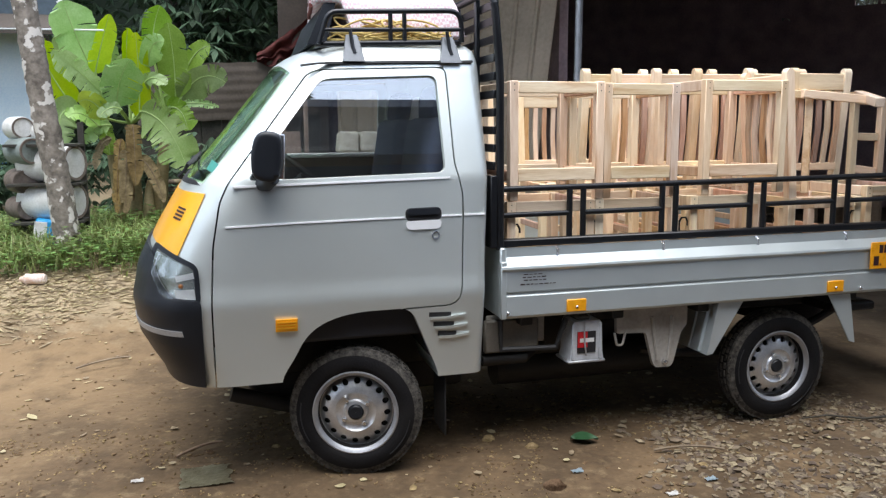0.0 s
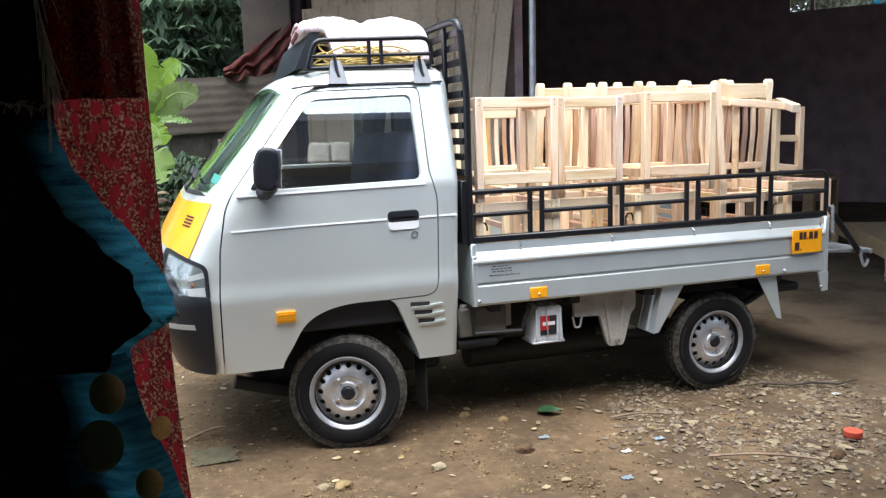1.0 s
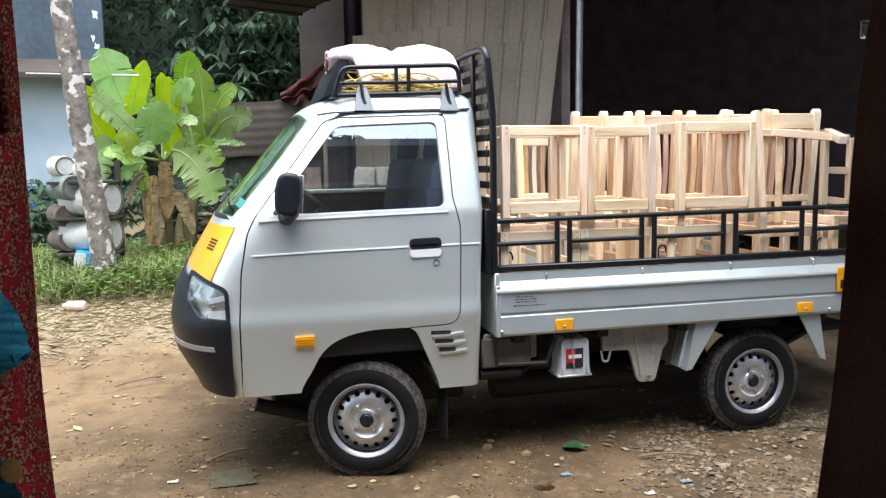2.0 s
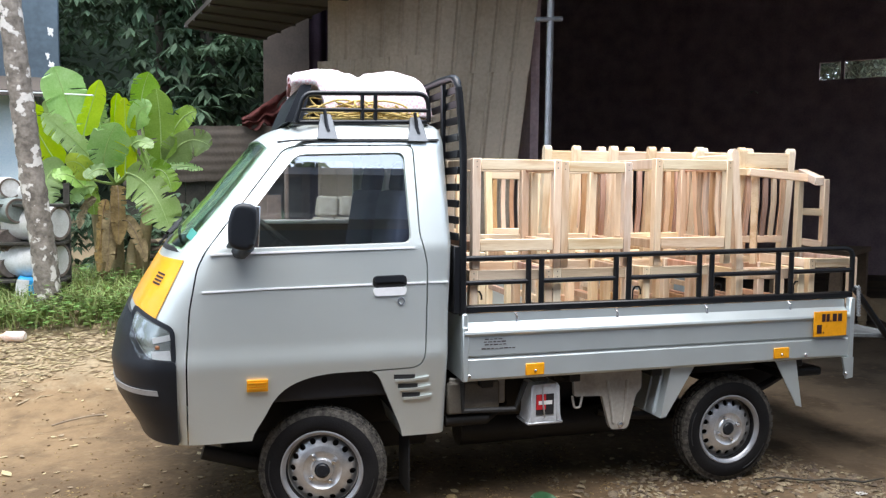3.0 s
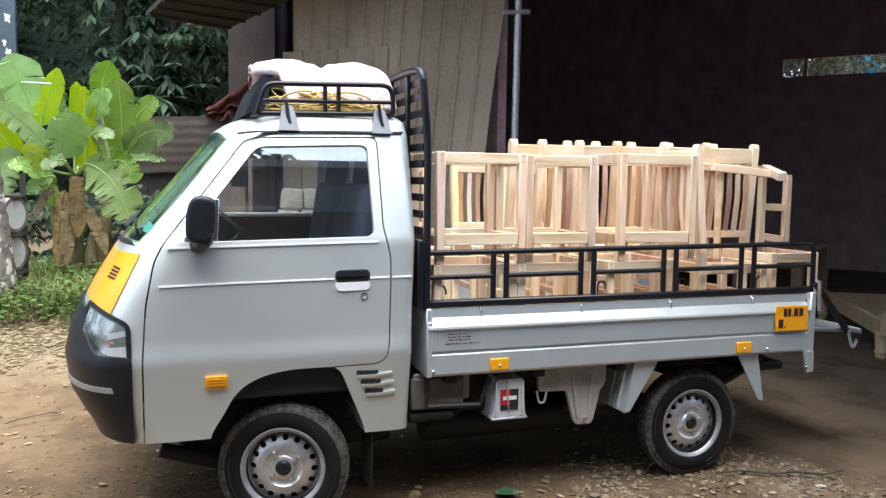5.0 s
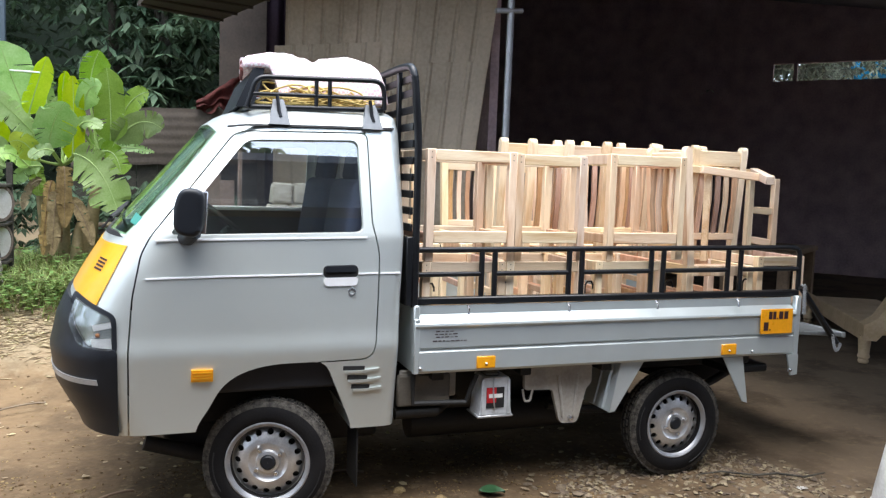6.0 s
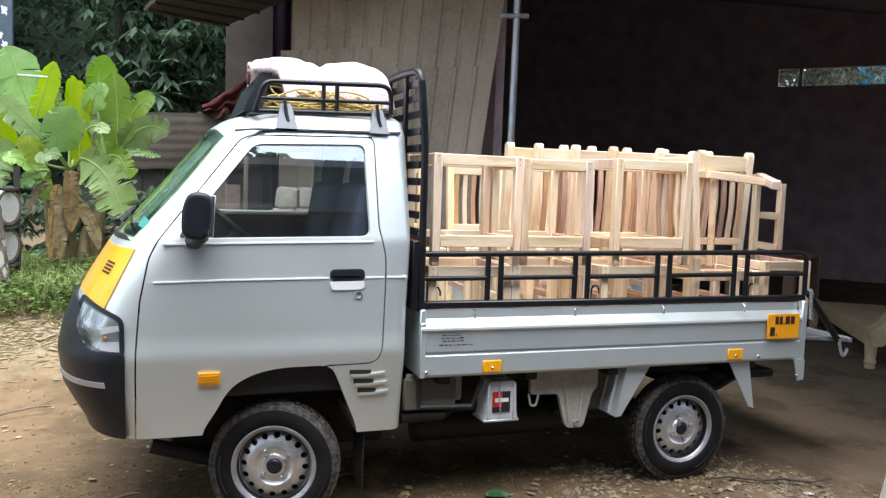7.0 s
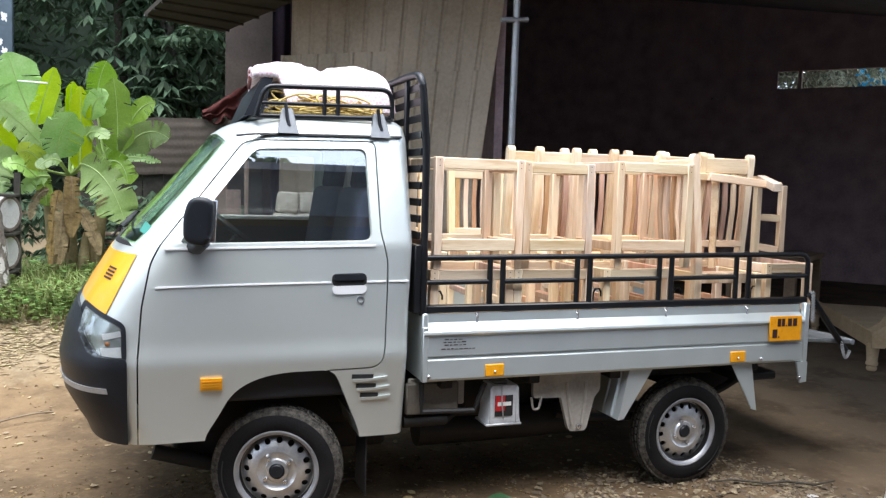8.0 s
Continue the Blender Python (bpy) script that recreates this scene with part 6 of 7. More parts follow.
def lumpy(x, y, r, seed, flat=0.7):
    rnd = np.random.RandomState(seed)
    bm = bmesh.new()
    bmesh.ops.create_icosphere(bm, subdivisions=3, radius=1)
    for v in bm.verts:
        n = 1 + 0.28 * fbm(v.co.x * 1.3 + seed, v.co.y * 1.3, v.co.z * 1.3)
        v.co = Vector((v.co.x * r * 1.25 * n, v.co.y * r * n, max(-0.3, v.co.z) * r * flat * n))
    bmesh.ops.translate(bm, vec=(x, y, ground_z(x, y) + r * flat * 0.3), verts=bm.verts)
    return bm


for k, (x, y, r) in enumerate(((0.33, -0.34, 0.035), (-0.11, -0.35, 0.04), (0.67, 0.25, 0.03), (-0.19, -0.33, 0.03), (0.77, -0.31, 0.045), (0.83, 0.1, 0.028), (1.9, -0.75, 0.03), (0.25, -0.1, 0.02), (2.05, -0.9, 0.04))):
    ground_thing("loose_stone", lumpy(x, y, r * 0.8, k + 3), M_CLOD if k % 3 else M_STONE, "loose brown stone lying on the bare earth", "stone")
rp = random.Random(8)
for k in range(24):
    x, y = -1.14 + 0.085 * (k % 4) + rp.uniform(-0.03, 0.03), 6.2 + rp.uniform(-0.06, 0.06)
    st = lumpy(x, y, rp.uniform(0.055, 0.085), 40 + k, 0.55)
    bmesh.ops.translate(st, vec=(0, 0, 0.085 * (k // 4)), verts=st.verts)
    tagged(ground_thing("flat_stone", st, M_STONE, "flat grey stone in a low heap by the banana", "stone"), group="heap of flat stones")
lf = bmesh.new()
g = []
for i in range(9):
    u = i / 8
    w = 0.045 * math.sin(math.pi * u ** 0.8) + 0.002
    c = Vector((1.035 + 0.12 * u, 0.12 - 0.05 * u, 0.012 + 0.01 * math.sin(u * 3)))
    g.append([lf.verts.new(c + Vector((0.4 * w, w, 0.012))), lf.verts.new(c), lf.verts.new(c + Vector((-0.4 * w, -w, 0.012)))])
for a, b in zip(g, g[1:]):
    for k in range(2):
        lf.faces.new((a[k], a[k + 1], b[k + 1], b[k]))
ground_thing("fallen_leaf", lf, mat("fresh_leaf", (0.025, 0.08, 0.03), 0.5, 0, 0.2, 20), "single fresh green leaf lying on the earth", "leaf")
lid = lathe([(0.001, 0), (0.04, 0.0), (0.042, 0.006), (0.042, 0.03), (0.001, 0.034)], 28)
bmesh.ops.transform(lid, matrix=pose(2.27, -0.77, 0.012, 90, 0, 0), verts=lid.verts)
ground_thing("bottle_cap", lid, mat("orange_red_plastic", (0.6, 0.09, 0.05), 0.5), "orange-red round plastic cap on the gravel", "cap")
M_PLASTIC = mat("crumpled_clear_plastic", (0.17, 0.145, 0.09), 0.3, 0, 0.3, 14, 0.4, 60, color2=(0.27, 0.25, 0.17))


def crumple(x, y, w, d, h, seed, n=14):
    bm = bmesh.new()
    gg = [[bm.verts.new((x + (i / n - 0.5) * w + 0.1 * w * fbm(i * 0.4, j * 0.4, seed), y + (j / n - 0.5) * d, ground_z(x, y) + 0.006 + h * abs(fbm(i * 0.5, j * 0.5, seed + 3)))) for i in range(n + 1)] for j in range(n + 1)]
    for j in range(n):
        for i in range(n):
            bm.faces.new((gg[j][i], gg[j][i + 1], gg[j + 1][i + 1], gg[j + 1][i]))
    bmesh.ops.solidify(bm, geom=bm.faces[:], thickness=0.002)
    return bm


ground_thing("plastic_bag", crumple(-0.62, 0.22, 0.21, 0.2, 0.009, 1), M_PLASTIC, "crumpled dusty clear plastic bag on the earth", "bag")
for k, (x, y, c) in enumerate(((0.92, -0.2, 0), (1.43, -0.42, 0), (2.69, -0.25, 1), (1.2, -0.5, 1), (-0.9, 0.25, 1), (1.05, -0.75, 0))):
    m_ = (mat("pale_blue_scrap", (0.34, 0.42, 0.46), 0.5), mat("white_scrap", (0.7, 0.68, 0.64), 0.6))[c]
    ground_thing("paper_scrap", crumple(x, y, 0.05, 0.03, 0.012, k + 9, 6), m_, "small pale scrap of torn wrapper on the ground", "litter")
ground_thing("timber_strip", T([(2.25, 0.02, 0.02), (2.38, 0.0, 0.03), (2.55, -0.07, 0.02), (2.66, -0.10, 0.03), (2.78, -0.17, 0.025), (2.95, -0.14, 0.02)], [0.003, 0.005, 0.006, 0.007, 0.006, 0.003], 6), M_BARKDARK, "thin dry brown stick lying in the gravel", "stick")
for k, (a, b) in enumerate((((1.35, -0.1, 0.01), (1.65, -0.2, 0.02)), ((0.35, 0.55, 0.01), (0.55, 0.5, 0.02)), ((1.5, -0.7, 0.01), (1.9, -0.95, 0.03)), ((-1.4, 1.9, 0.05), (-1.1, 2.0, 0.07)), ((-0.75, 0.45, 0.01), (-0.55, 0.52, 0.03)))):
    a, b = Vector(a), Vector(b)
    ground_thing("dry_twig", T(bez(a, (a + b) / 2 + Vector((0.02, 0.03, 0.02)), b, 6), 0.006, 6), M_PLANK, "short dry twig lying on the earth", "twig")
M_BOTTLE = mat("white_orange_plastic", (0.55, 0.3, 0.18), 0.5, 0, 0.1, 9, color2=(0.75, 0.72, 0.7))
bt = lathe([(0.001, -0.09), (0.03, -0.09), (0.042, -0.075), (0.04, 0.02), (0.043, 0.05), (0.024, 0.075), (0.02, 0.095), (0.001, 0.095)], 24)
bmesh.ops.transform(bt, matrix=pose(-1.91, 3.37, ground_z(-1.91, 3.37) + 0.04, 0, 0, 80), verts=bt.verts)
ground_thing("plastic_bottle", bt, M_BOTTLE, "discarded white plastic bottle lying on dry leaves", "bottle")


# ---- palm trunk, pots ----
tr = thing("palm_tree", "slender grey palm trunk with pale lichen patches", "tree")
trunk_pts = [Vector(p) for p in ((-1.78, 4.2, 0.30), (-1.795, 4.2, 0.5), (-1.825, 4.2, 0.96), (-1.90, 4.2, 1.6), (-1.98, 4.2, 2.47), (-2.04, 4.2, 3.18), (-2.09, 4.22, 4.6), (-2.1, 4.25, 6.2))]
fine = []
for a, b in zip(trunk_pts, trunk_pts[1:]):
    n = max(2, int((b - a).length / 0.05))
    fine += [a.lerp(b, k / n) for k in range(n)]
fine.append(trunk_pts[-1])
rad = [0.108 * (1 + 0.25 * math.exp(-(p.z - 0.3) * 5)) * (1 - 0.05 * p.z) * (1 + 0.03 * math.sin(p.z * 60)) for p in fine]
tbm = T(fine, rad, 22)
for v in tbm.verts:
    v.co.x += 0.008 * fbm(v.co.x * 20, v.co.z * 9)
M_PALM = mat("palm_bark", (0.085, 0.07, 0.054), 0.95, 0, 0.3, 12, 0.9, 34, color2=(0.29, 0.25, 0.205))
pn, pl = M_PALM.node_tree.nodes, M_PALM.node_tree.links
pb = pn["Principled BSDF"]
lich, lr, lmix = pn.new("ShaderNodeTexNoise"), pn.new("ShaderNodeMapRange"), pn.new("ShaderNodeMix")
ltc = pn.new("ShaderNodeTexCoord")
lich.inputs["Scale"].default_value, lich.inputs["Detail"].default_value = 9, 6
lr.inputs["From Min"].default_value, lr.inputs["From Max"].default_value = 0.56, 0.59
lmix.data_type = "RGBA"
lmix.inputs[7].default_value = (0.6, 0.56, 0.5, 1)
pold = pb.inputs["Base Color"].links[0].from_socket
pl.new(ltc.outputs["Object"], lich.inputs["Vector"]), pl.new(lich.outputs[0], lr.inputs[0]), pl.new(lr.outputs[0], lmix.inputs[0])
pl.new(pold, lmix.inputs[6]), pl.new(lmix.outputs[2], pb.inputs["Base Color"])
part("trunk", tbm, M_PALM, tr)
crown = new("crown")
crown.parent = tr
for k in range(12):
    a = 2 * math.pi * k / 12
    fr = bmesh.new()
    spine = bez((-2.1, 4.25, 6.15), (-2.1 + 1.0 * math.cos(a), 4.25 + 1.0 * math.sin(a), 7.2), (-2.1 + 2.2 * math.cos(a), 4.25 + 2.2 * math.sin(a), 6.0), 14)
    tube(fr, spine, 0.015, 5)
    for p, q in zip(spine[2:], spine[3:]):
        d = (q - p).normalized()
        s = d.cross(Vector((0, 0, 1))).normalized()
        for sg in (-1, 1):
            t = p + s * sg * 0.5 + d * 0.2 - Vector((0, 0, 0.2))
            v = [fr.verts.new(p), fr.verts.new(p + d * 0.04), fr.verts.new(t)]
            fr.faces.new(v)
    part("frond", fr, M_FOLIAGE, crown, "", 60, False)

# stacked cans beside the trunk
def can(x, y, z, r, L, rz, material, label, tilt=0):
    c = thing("stacked_can", label, "can", "cans stacked by the palm")
    prof = [(0.001, -L / 2), (r * 0.9, -L / 2), (r * 0.97, -L / 2 + 0.015), (r, -L / 2 + 0.04), (r, L * 0.1), (r * 0.985, L * 0.12), (r, L * 0.14), (r, L / 2 - 0.04), (r * 0.9, L / 2 - 0.008), (r * 0.8, L / 2),
            (r * 0.76, L / 2 - 0.01), (r * 0.74, L / 2 - L * 0.3), (0.001, L / 2 - L * 0.3)]
    part("body", lathe(prof, 36), material, c)
    part("rim", lathe([(r * 0.78, -L / 2 - 0.006), (r * 0.93, -L / 2 - 0.006), (r * 0.93, -L / 2 + 0.02), (r * 0.78, -L / 2 + 0.02)], 36), M_RUST, c)
    c.matrix_basis = pose(x, y, z, tilt, 0, rz)
    return c


gz = ground_z(-2.0, 4.6)
can(-1.962, 4.62, 1.19, 0.168, 0.50, 62, M_POT, "white round plastic can lying on its side, stained")
can(-1.976, 4.62, 0.85, 0.168, 0.50, 66, M_POT, "white plastic can with rust stains lying on its side")
can(-2.24, 4.72, 1.03, 0.11, 0.34, 25, M_RUST, "rusty brown tin lying in the stack")
can(-2.25, 4.72, 0.79, 0.10, 0.34, 30, M_RUST, "rusty brown tin lying in the stack")
can(-2.17, 4.6, 1.30, 0.12, 0.30, 40, mat("grey_green_tin", (0.2, 0.23, 0.21), 0.6, 0, 0.3, 8), "grey-green tin lying on the stack")
can(-2.05, 4.7, 1.46, 0.11, 0.30, 60, M_POT, "small white tin on top of the stack")
can(-2.22, 4.7, 1.50, 0.10, 0.28, 30, M_POT, "small white tin on top of the stack")
blue = thing("blue_container", "bright blue and white plastic container under the cans", "container", "cans stacked by the palm")
part("body", B((-0.15, -0.10, 0), (0.10, 0.12, 0.26), 0.03, pose(-1.98, 4.5, gz - 0.02, 0, 8, 12)), M_BLUE, blue)
part("label_panel", B((-0.16, -0.105, 0.02), (-0.06, -0.098, 0.24), 0.004, pose(-1.98, 4.5, gz - 0.02, 0, 8, 12)), M_POT, blue)
stand = thing("can_rack", "plain dark timber rack holding the stacked cans", "rack")
for x in (-2.28, -1.75):
    part("post", B((x, 4.78, gz - 0.05), (x + 0.05, 4.83, 1.55), 0.004), M_BARKDARK, stand)
for z in (0.68, 1.018, 1.36):
    part("shelf_bar", B((-2.3, 4.45, z - 0.025), (-1.7, 4.83, z), 0.003), M_BARKDARK, stand)


M_BANLIGHT = veins(translucent(mat("pale_banana_leaf", (0.26, 0.42, 0.13), 0.38, 0, 0.25, 4, 0.05, 60, color2=(0.44, 0.58, 0.27), piece=0.2), 0.35))


# ---- banana plant ----
def banana_leaf(name, base, mid, tip, width, material, parent, seed, fold=0.25, tears=6, roll=0.0, droop=0.15):
    rnd = random.Random(seed)
    n = 64
    spine = bez(base, mid, tip, n)
    bm = bmesh.new()
    rows = []
    cuts = {(rnd.randrange(10, n - 2), rnd.choice((-1, 1))): rnd.choice((1, 1, 2, 2, 3)) for _ in range(2 * tears + 3)}
    lift = {-1: 0.0, 1: 0.0}
    reach = {-1: 1.0, 1: 1.0}
    uvl = bm.loops.layers.uv.new("leaf")
    side = None
    for i, p in enumerate(spine):
        u = i / n
        d = (spine[min(i + 1, n)] - spine[max(i - 1, 0)]).normalized()
        s = d.cross(Vector((0.25, -0.95, 0.2)))
        s = s.normalized() if s.length > 1e-3 else Vector((1, 0, 0))
        s = Matrix.Rotation(roll, 3, d) @ s
        up = s.cross(d).normalized()
        w = width * 0.88 * math.sqrt(step(-0.03, 0.22, u)) * math.sqrt(max(0.0, 1 - step(0.80, 1.03, u))) * (1 + 0.012 * rnd.uniform(-1, 1))
        row = []
        for k in range(-5, 6):
            t = k / 5
            sd = 1 if k > 0 else -1
            if abs(k) == 5 and (i, sd) in cuts:
                lift[sd] = rnd.uniform(-0.3, 0.16)
                reach[sd] = rnd.uniform(0.80, 1.02)
            tt = t * (1 + 0.012 * math.sin(i * 0.9 + k)) * (1 + (reach[sd] - 1) * abs(t))
            row.append(bm.verts.new(p + s * (w * tt) + up * (lift[sd] * w * t * t) + up * (fold * w * (abs(t) ** 1.5)) - Vector((0, 0, droop * w * t * t)) + up * 0.004 * math.sin(u * 23 + k + seed) * abs(t)))
        rows.append(row)
    for i, (a, b) in enumerate(zip(rows, rows[1:])):
        for k in range(10):
            sd = 1 if k >= 5 else -1
            depth = k - 5 if sd > 0 else 4 - k
            cut = cuts.get((i, sd), 9)
            if depth >= cut:
                if depth == cut:
                    inn, tip = (k, k + 1) if sd > 0 else (k + 1, k)
                    bm.faces.new((a[inn], a[tip], b[inn]) if sd > 0 else (a[tip], a[inn], b[inn]))
                continue
            f = bm.faces.new((a[k], a[k + 1], b[k + 1], b[k]))
            for lp, (q, v) in zip(f.loops, ((i, k - 5), (i, k - 4), (i + 1, k - 4), (i + 1, k - 5))):
                lp[uvl].uv = (q / n, v / 5)
    leaf = part(name, bm, material, parent, "", 80, False)
    part("midrib", T([p + Vector((0, -0.004, 0)) for p in spine], [0.008 * (1 - 0.8 * i / n) for i in range(n + 1)], 6), M_BANDRY if material == M_BANDRY else M_MIDRIB, leaf, "" if material == M_BANDRY else "pale green midrib")
    return leaf


ban = thing("banana_plant", "clump of banana plants with broad torn green leaves and dry sheaths", "banana plant")
for x, y, lean, h, r in ((-1.38, 5.62, 0.0, 0.92, 0.075), (-1.16, 5.72, 0.12, 1.0, 0.07), (-1.52, 5.7, -0.08, 0.9, 0.055), (-1.24, 5.5, 0.02, 0.42, 0.06)):
    z = ground_z(x, y)
    part("pseudostem", T([(x, y, z - 0.05), (x + lean * 0.4, y, z + h * 0.5), (x + lean, y, z + h), (x + lean * 1.2, y, z + h * 1.2)], [r * 1.15, r, r * 0.7, r * 0.3], 16), M_PSEUDO, ban, "brown sheathed banana stem")
def ban_at(a, h, dy=0.0):
    """Across and up within the clump, in centimetres."""
    return Vector((-2.21 + 0.01 * a, 5.6 + dy, 0.55 + 0.01 * h))


CROWNS = [ban_at(60, 98, 0.05), ban_at(84, 100, 0), ban_at(118, 108, 0.1)]


def blade(base, bend, tip, half, material, depth=0.0, lean=-0.1, tears=3, roll=0.0, fold=0.25, droop=0.15, seed=[0]):
    """One leaf with its stalk: base, bend and tip as (across, up)."""
    seed[0] += 1
    a, b, c = ban_at(*base, depth), ban_at(*bend, depth + lean / 2), ban_at(*tip, depth + lean)
    leaf = banana_leaf("dry_leaf" if material == M_BANDRY else "leaf", a, b, c, half * (0.95 if material == M_BANDRY else 1.3), material, ban, seed[0], fold=fold, tears=tears, roll=roll, droop=droop)
    if material != M_BANDRY:
        crown = min(CROWNS, key=lambda p: (p - a).length)
        part("leaf_stalk", T(bez(crown, (crown + a) / 2 + Vector((0, 0.03, -0.02)), a, 8), [0.017 - 0.0006 * k for k in range(9)], 8), M_MIDRIB, leaf, "pale green leaf stalk")
    return leaf


# tall upright leaves
blade((51, 150), (36, 188), (29, 219), 0.20, M_BANLIGHT, 0.1, -0.1, 4, 0.15)
blade((54, 150), (61, 176), (72, 206), 0.095, M_BANYOUNG, 0.0, -0.1, 1, 0.3)
blade((33, 116), (14, 146), (3, 188), 0.13, M_BANYOUNG, -0.1, -0.2, 2, -0.3)
blade((34, 152), (24, 172), (20, 192), 0.10, M_BANANA, 0.25, 0.0, 4, 0.2)
blade((85, 156), (84, 178), (88, 194), 0.062, M_BANYOUNG, 0.0, -0.05, 0, 0.5)
blade((94, 105), (97, 146), (96, 188), 0.095, M_BANYOUNG, -0.1, -0.1, 2, -0.2)
blade((109, 168), (109, 198), (119, 218), 0.125, M_BANANA, 0.1, -0.05, 1, 0.1)
blade((129, 126), (131, 166), (126, 200), 0.14, M_BANANA, 0.05, -0.1, 2, -0.2)
blade((68, 150), (62, 185), (66, 208), 0.09, M_BANANA, 0.35, 0.0, 6, 0.4)
# leaves that arch over
blade((105, 156), (108, 182), (123, 178), 0.10, M_BANLIGHT, -0.1, -0.25, 1, 0.3)
blade((134, 125), (156, 160), (180, 141), 0.15, M_BANANA, 0.05, -0.1, 6, 0.25)
blade((138, 150), (148, 178), (166, 181), 0.10, M_BANANA, 0.25, 0.0, 6, -0.2)
blade((75, 116), (77, 142), (92, 160), 0.175, M_BANLIGHT, -0.25, -0.2, 3, 0.35)
blade((102, 140), (111, 149), (123, 137), 0.065, M_BANLIGHT, -0.2, -0.1, 3, 0.0)
blade((98, 111), (124, 106), (139, 54), 0.185, M_BANLIGHT, -0.3, -0.2, 15, 0.5)
blade((121, 115), (136, 120), (140, 92), 0.11, M_BANANA, 0.0, -0.1, 6, 0.2)
blade((59, 130), (45, 149), (21, 168), 0.105, M_BANLIGHT, -0.1, -0.2, 7, -0.4)
blade((66, 104), (55, 128), (44, 119), 0.10, M_BANYOUNG, -0.35, -0.15, 2, -0.5)
blade((80, 113), (70, 118), (61, 105), 0.062, M_BANLIGHT, -0.4, -0.1, 4, 0.3)
blade((38, 114), (16, 118), (24, 79), 0.135, M_BANLIGHT, -0.15, -0.15, 6, -0.2)
blade((56, 97), (42, 116), (30, 106), 0.085, M_BANLIGHT, -0.2, -0.15, 4, 0.4)
blade((56, 98), (62, 92), (63, 68), 0.08, M_BANANA, 0.0, -0.05, 5, 0.2)
blade((66, 98), (50, 100), (42, 80), 0.065, M_BANLIGHT, -0.1, -0.1, 6, -0.3)
blade((112, 120), (120, 138), (134, 126), 0.10, M_BANANA, 0.3, 0.0, 5, 0.0)
blade((88, 120), (86, 150), (78, 172), 0.13, M_BANANA, 0.3, 0.0, 4, 0.0)
blade((118, 112), (140, 126), (172, 116), 0.04, M_BANLIGHT, 0.0, -0.05, 16, 0.0)
# dead leaves that hang about the stem
blade((76, 84), (72, 74), (68, 9), 0.075, M_BANDRY, -0.15, -0.1, 6, 0.6, 0.15, 0.0)
blade((87, 98), (90, 96), (88, 38), 0.10, M_BANDRY, -0.2, -0.1, 5, -0.3, 0.15, 0.0)
blade((92, 62), (102, 66), (114, 20), 0.085, M_BANDRY, -0.2, -0.1, 2, 0.4, 0.15, 0.0)
blade((66, 84), (54, 84), (50, 54), 0.06, M_BANDRY, -0.1, -0.1, 5, -0.5, 0.15, 0.0)
blade((82, 72), (80, 70), (77, 10), 0.09, M_BANDRY, -0.22, -0.08, 9, 0.2, 0.15, 0.0)
blade((84, 90), (80, 60), (84, 22), 0.06, M_BANDRY, -0.1, -0.1, 7, 0.9, 0.15, 0.0)


# ---- woods behind ----
def leaf_cluster(c, n, spread, L, W, rnd, out):
    for _ in range(n):
        p = c + np.array([rnd.normal() * spread, rnd.normal() * spread * 0.6, rnd.normal() * spread * 0.7])
        a, t = rnd.uniform(0, 6.28), rnd.uniform(-1.0, 0.2)
        for k in range(rnd.randint(4, 8)):
            b = a + k * 0.9
            d = np.array([math.cos(b) * math.cos(t), math.sin(b) * math.cos(t) * 0.8 - 0.1, math.sin(t) - 0.15])
            s = np.cross(d, [0, 0, 1.0])
            s = s / (np.linalg.norm(s) + 1e-6)
            l, w = L * rnd.uniform(0.6, 1.2), W
            q = p + d * 0.02
            out.append(([q, q + d * l * 0.45 + s * w, q + d * l - np.array([0, 0, 0.12 * l]), q + d * l * 0.45 - s * w], [(0, 1, 2, 3)]))


rw = np.random.RandomState(11)


def tree(name, x, y, h, r, crowns, label, n=60, L=0.15, W=0.03):
    t = thing(name, label, "tree", "trees behind the yard")
    z = ground_z(x, y)
    part("trunk", T([(x, y, z - 0.1), (x + 0.05, y, z + h * 0.5), (x - 0.05, y, z + h)], [r, r * 0.75, r * 0.3], 12), M_BARKDARK, t)
    for k in range(4):
        a = rw.uniform(0, 6.28)
        q = Vector((x + math.cos(a) * 1.0, y + 0.6 * math.sin(a), z + h * rw.uniform(0.6, 1)))
        part("limb", T(bez((x, y, z + h * 0.45), (x, y, z + h * 0.7), q, 6), [r * 0.4 * (1 - 0.12 * i) for i in range(7)], 8), M_BARKDARK, t)
    out = []
    for c in crowns:
        leaf_cluster(np.array(c), n, 0.34, L, W, rw, out)
    vs, fs = [], []
    for v, f in out:
        k = len(vs)
        vs += [tuple(p) for p in v]
        fs += [tuple(i + k for i in q) for q in f]
    me = bpy.data.meshes.new("crown")
    me.from_pydata(vs, [], fs)
    me.materials.append(M_FOLIAGE)
    ob = new("crown", me)
    ob.parent = t
    return ob


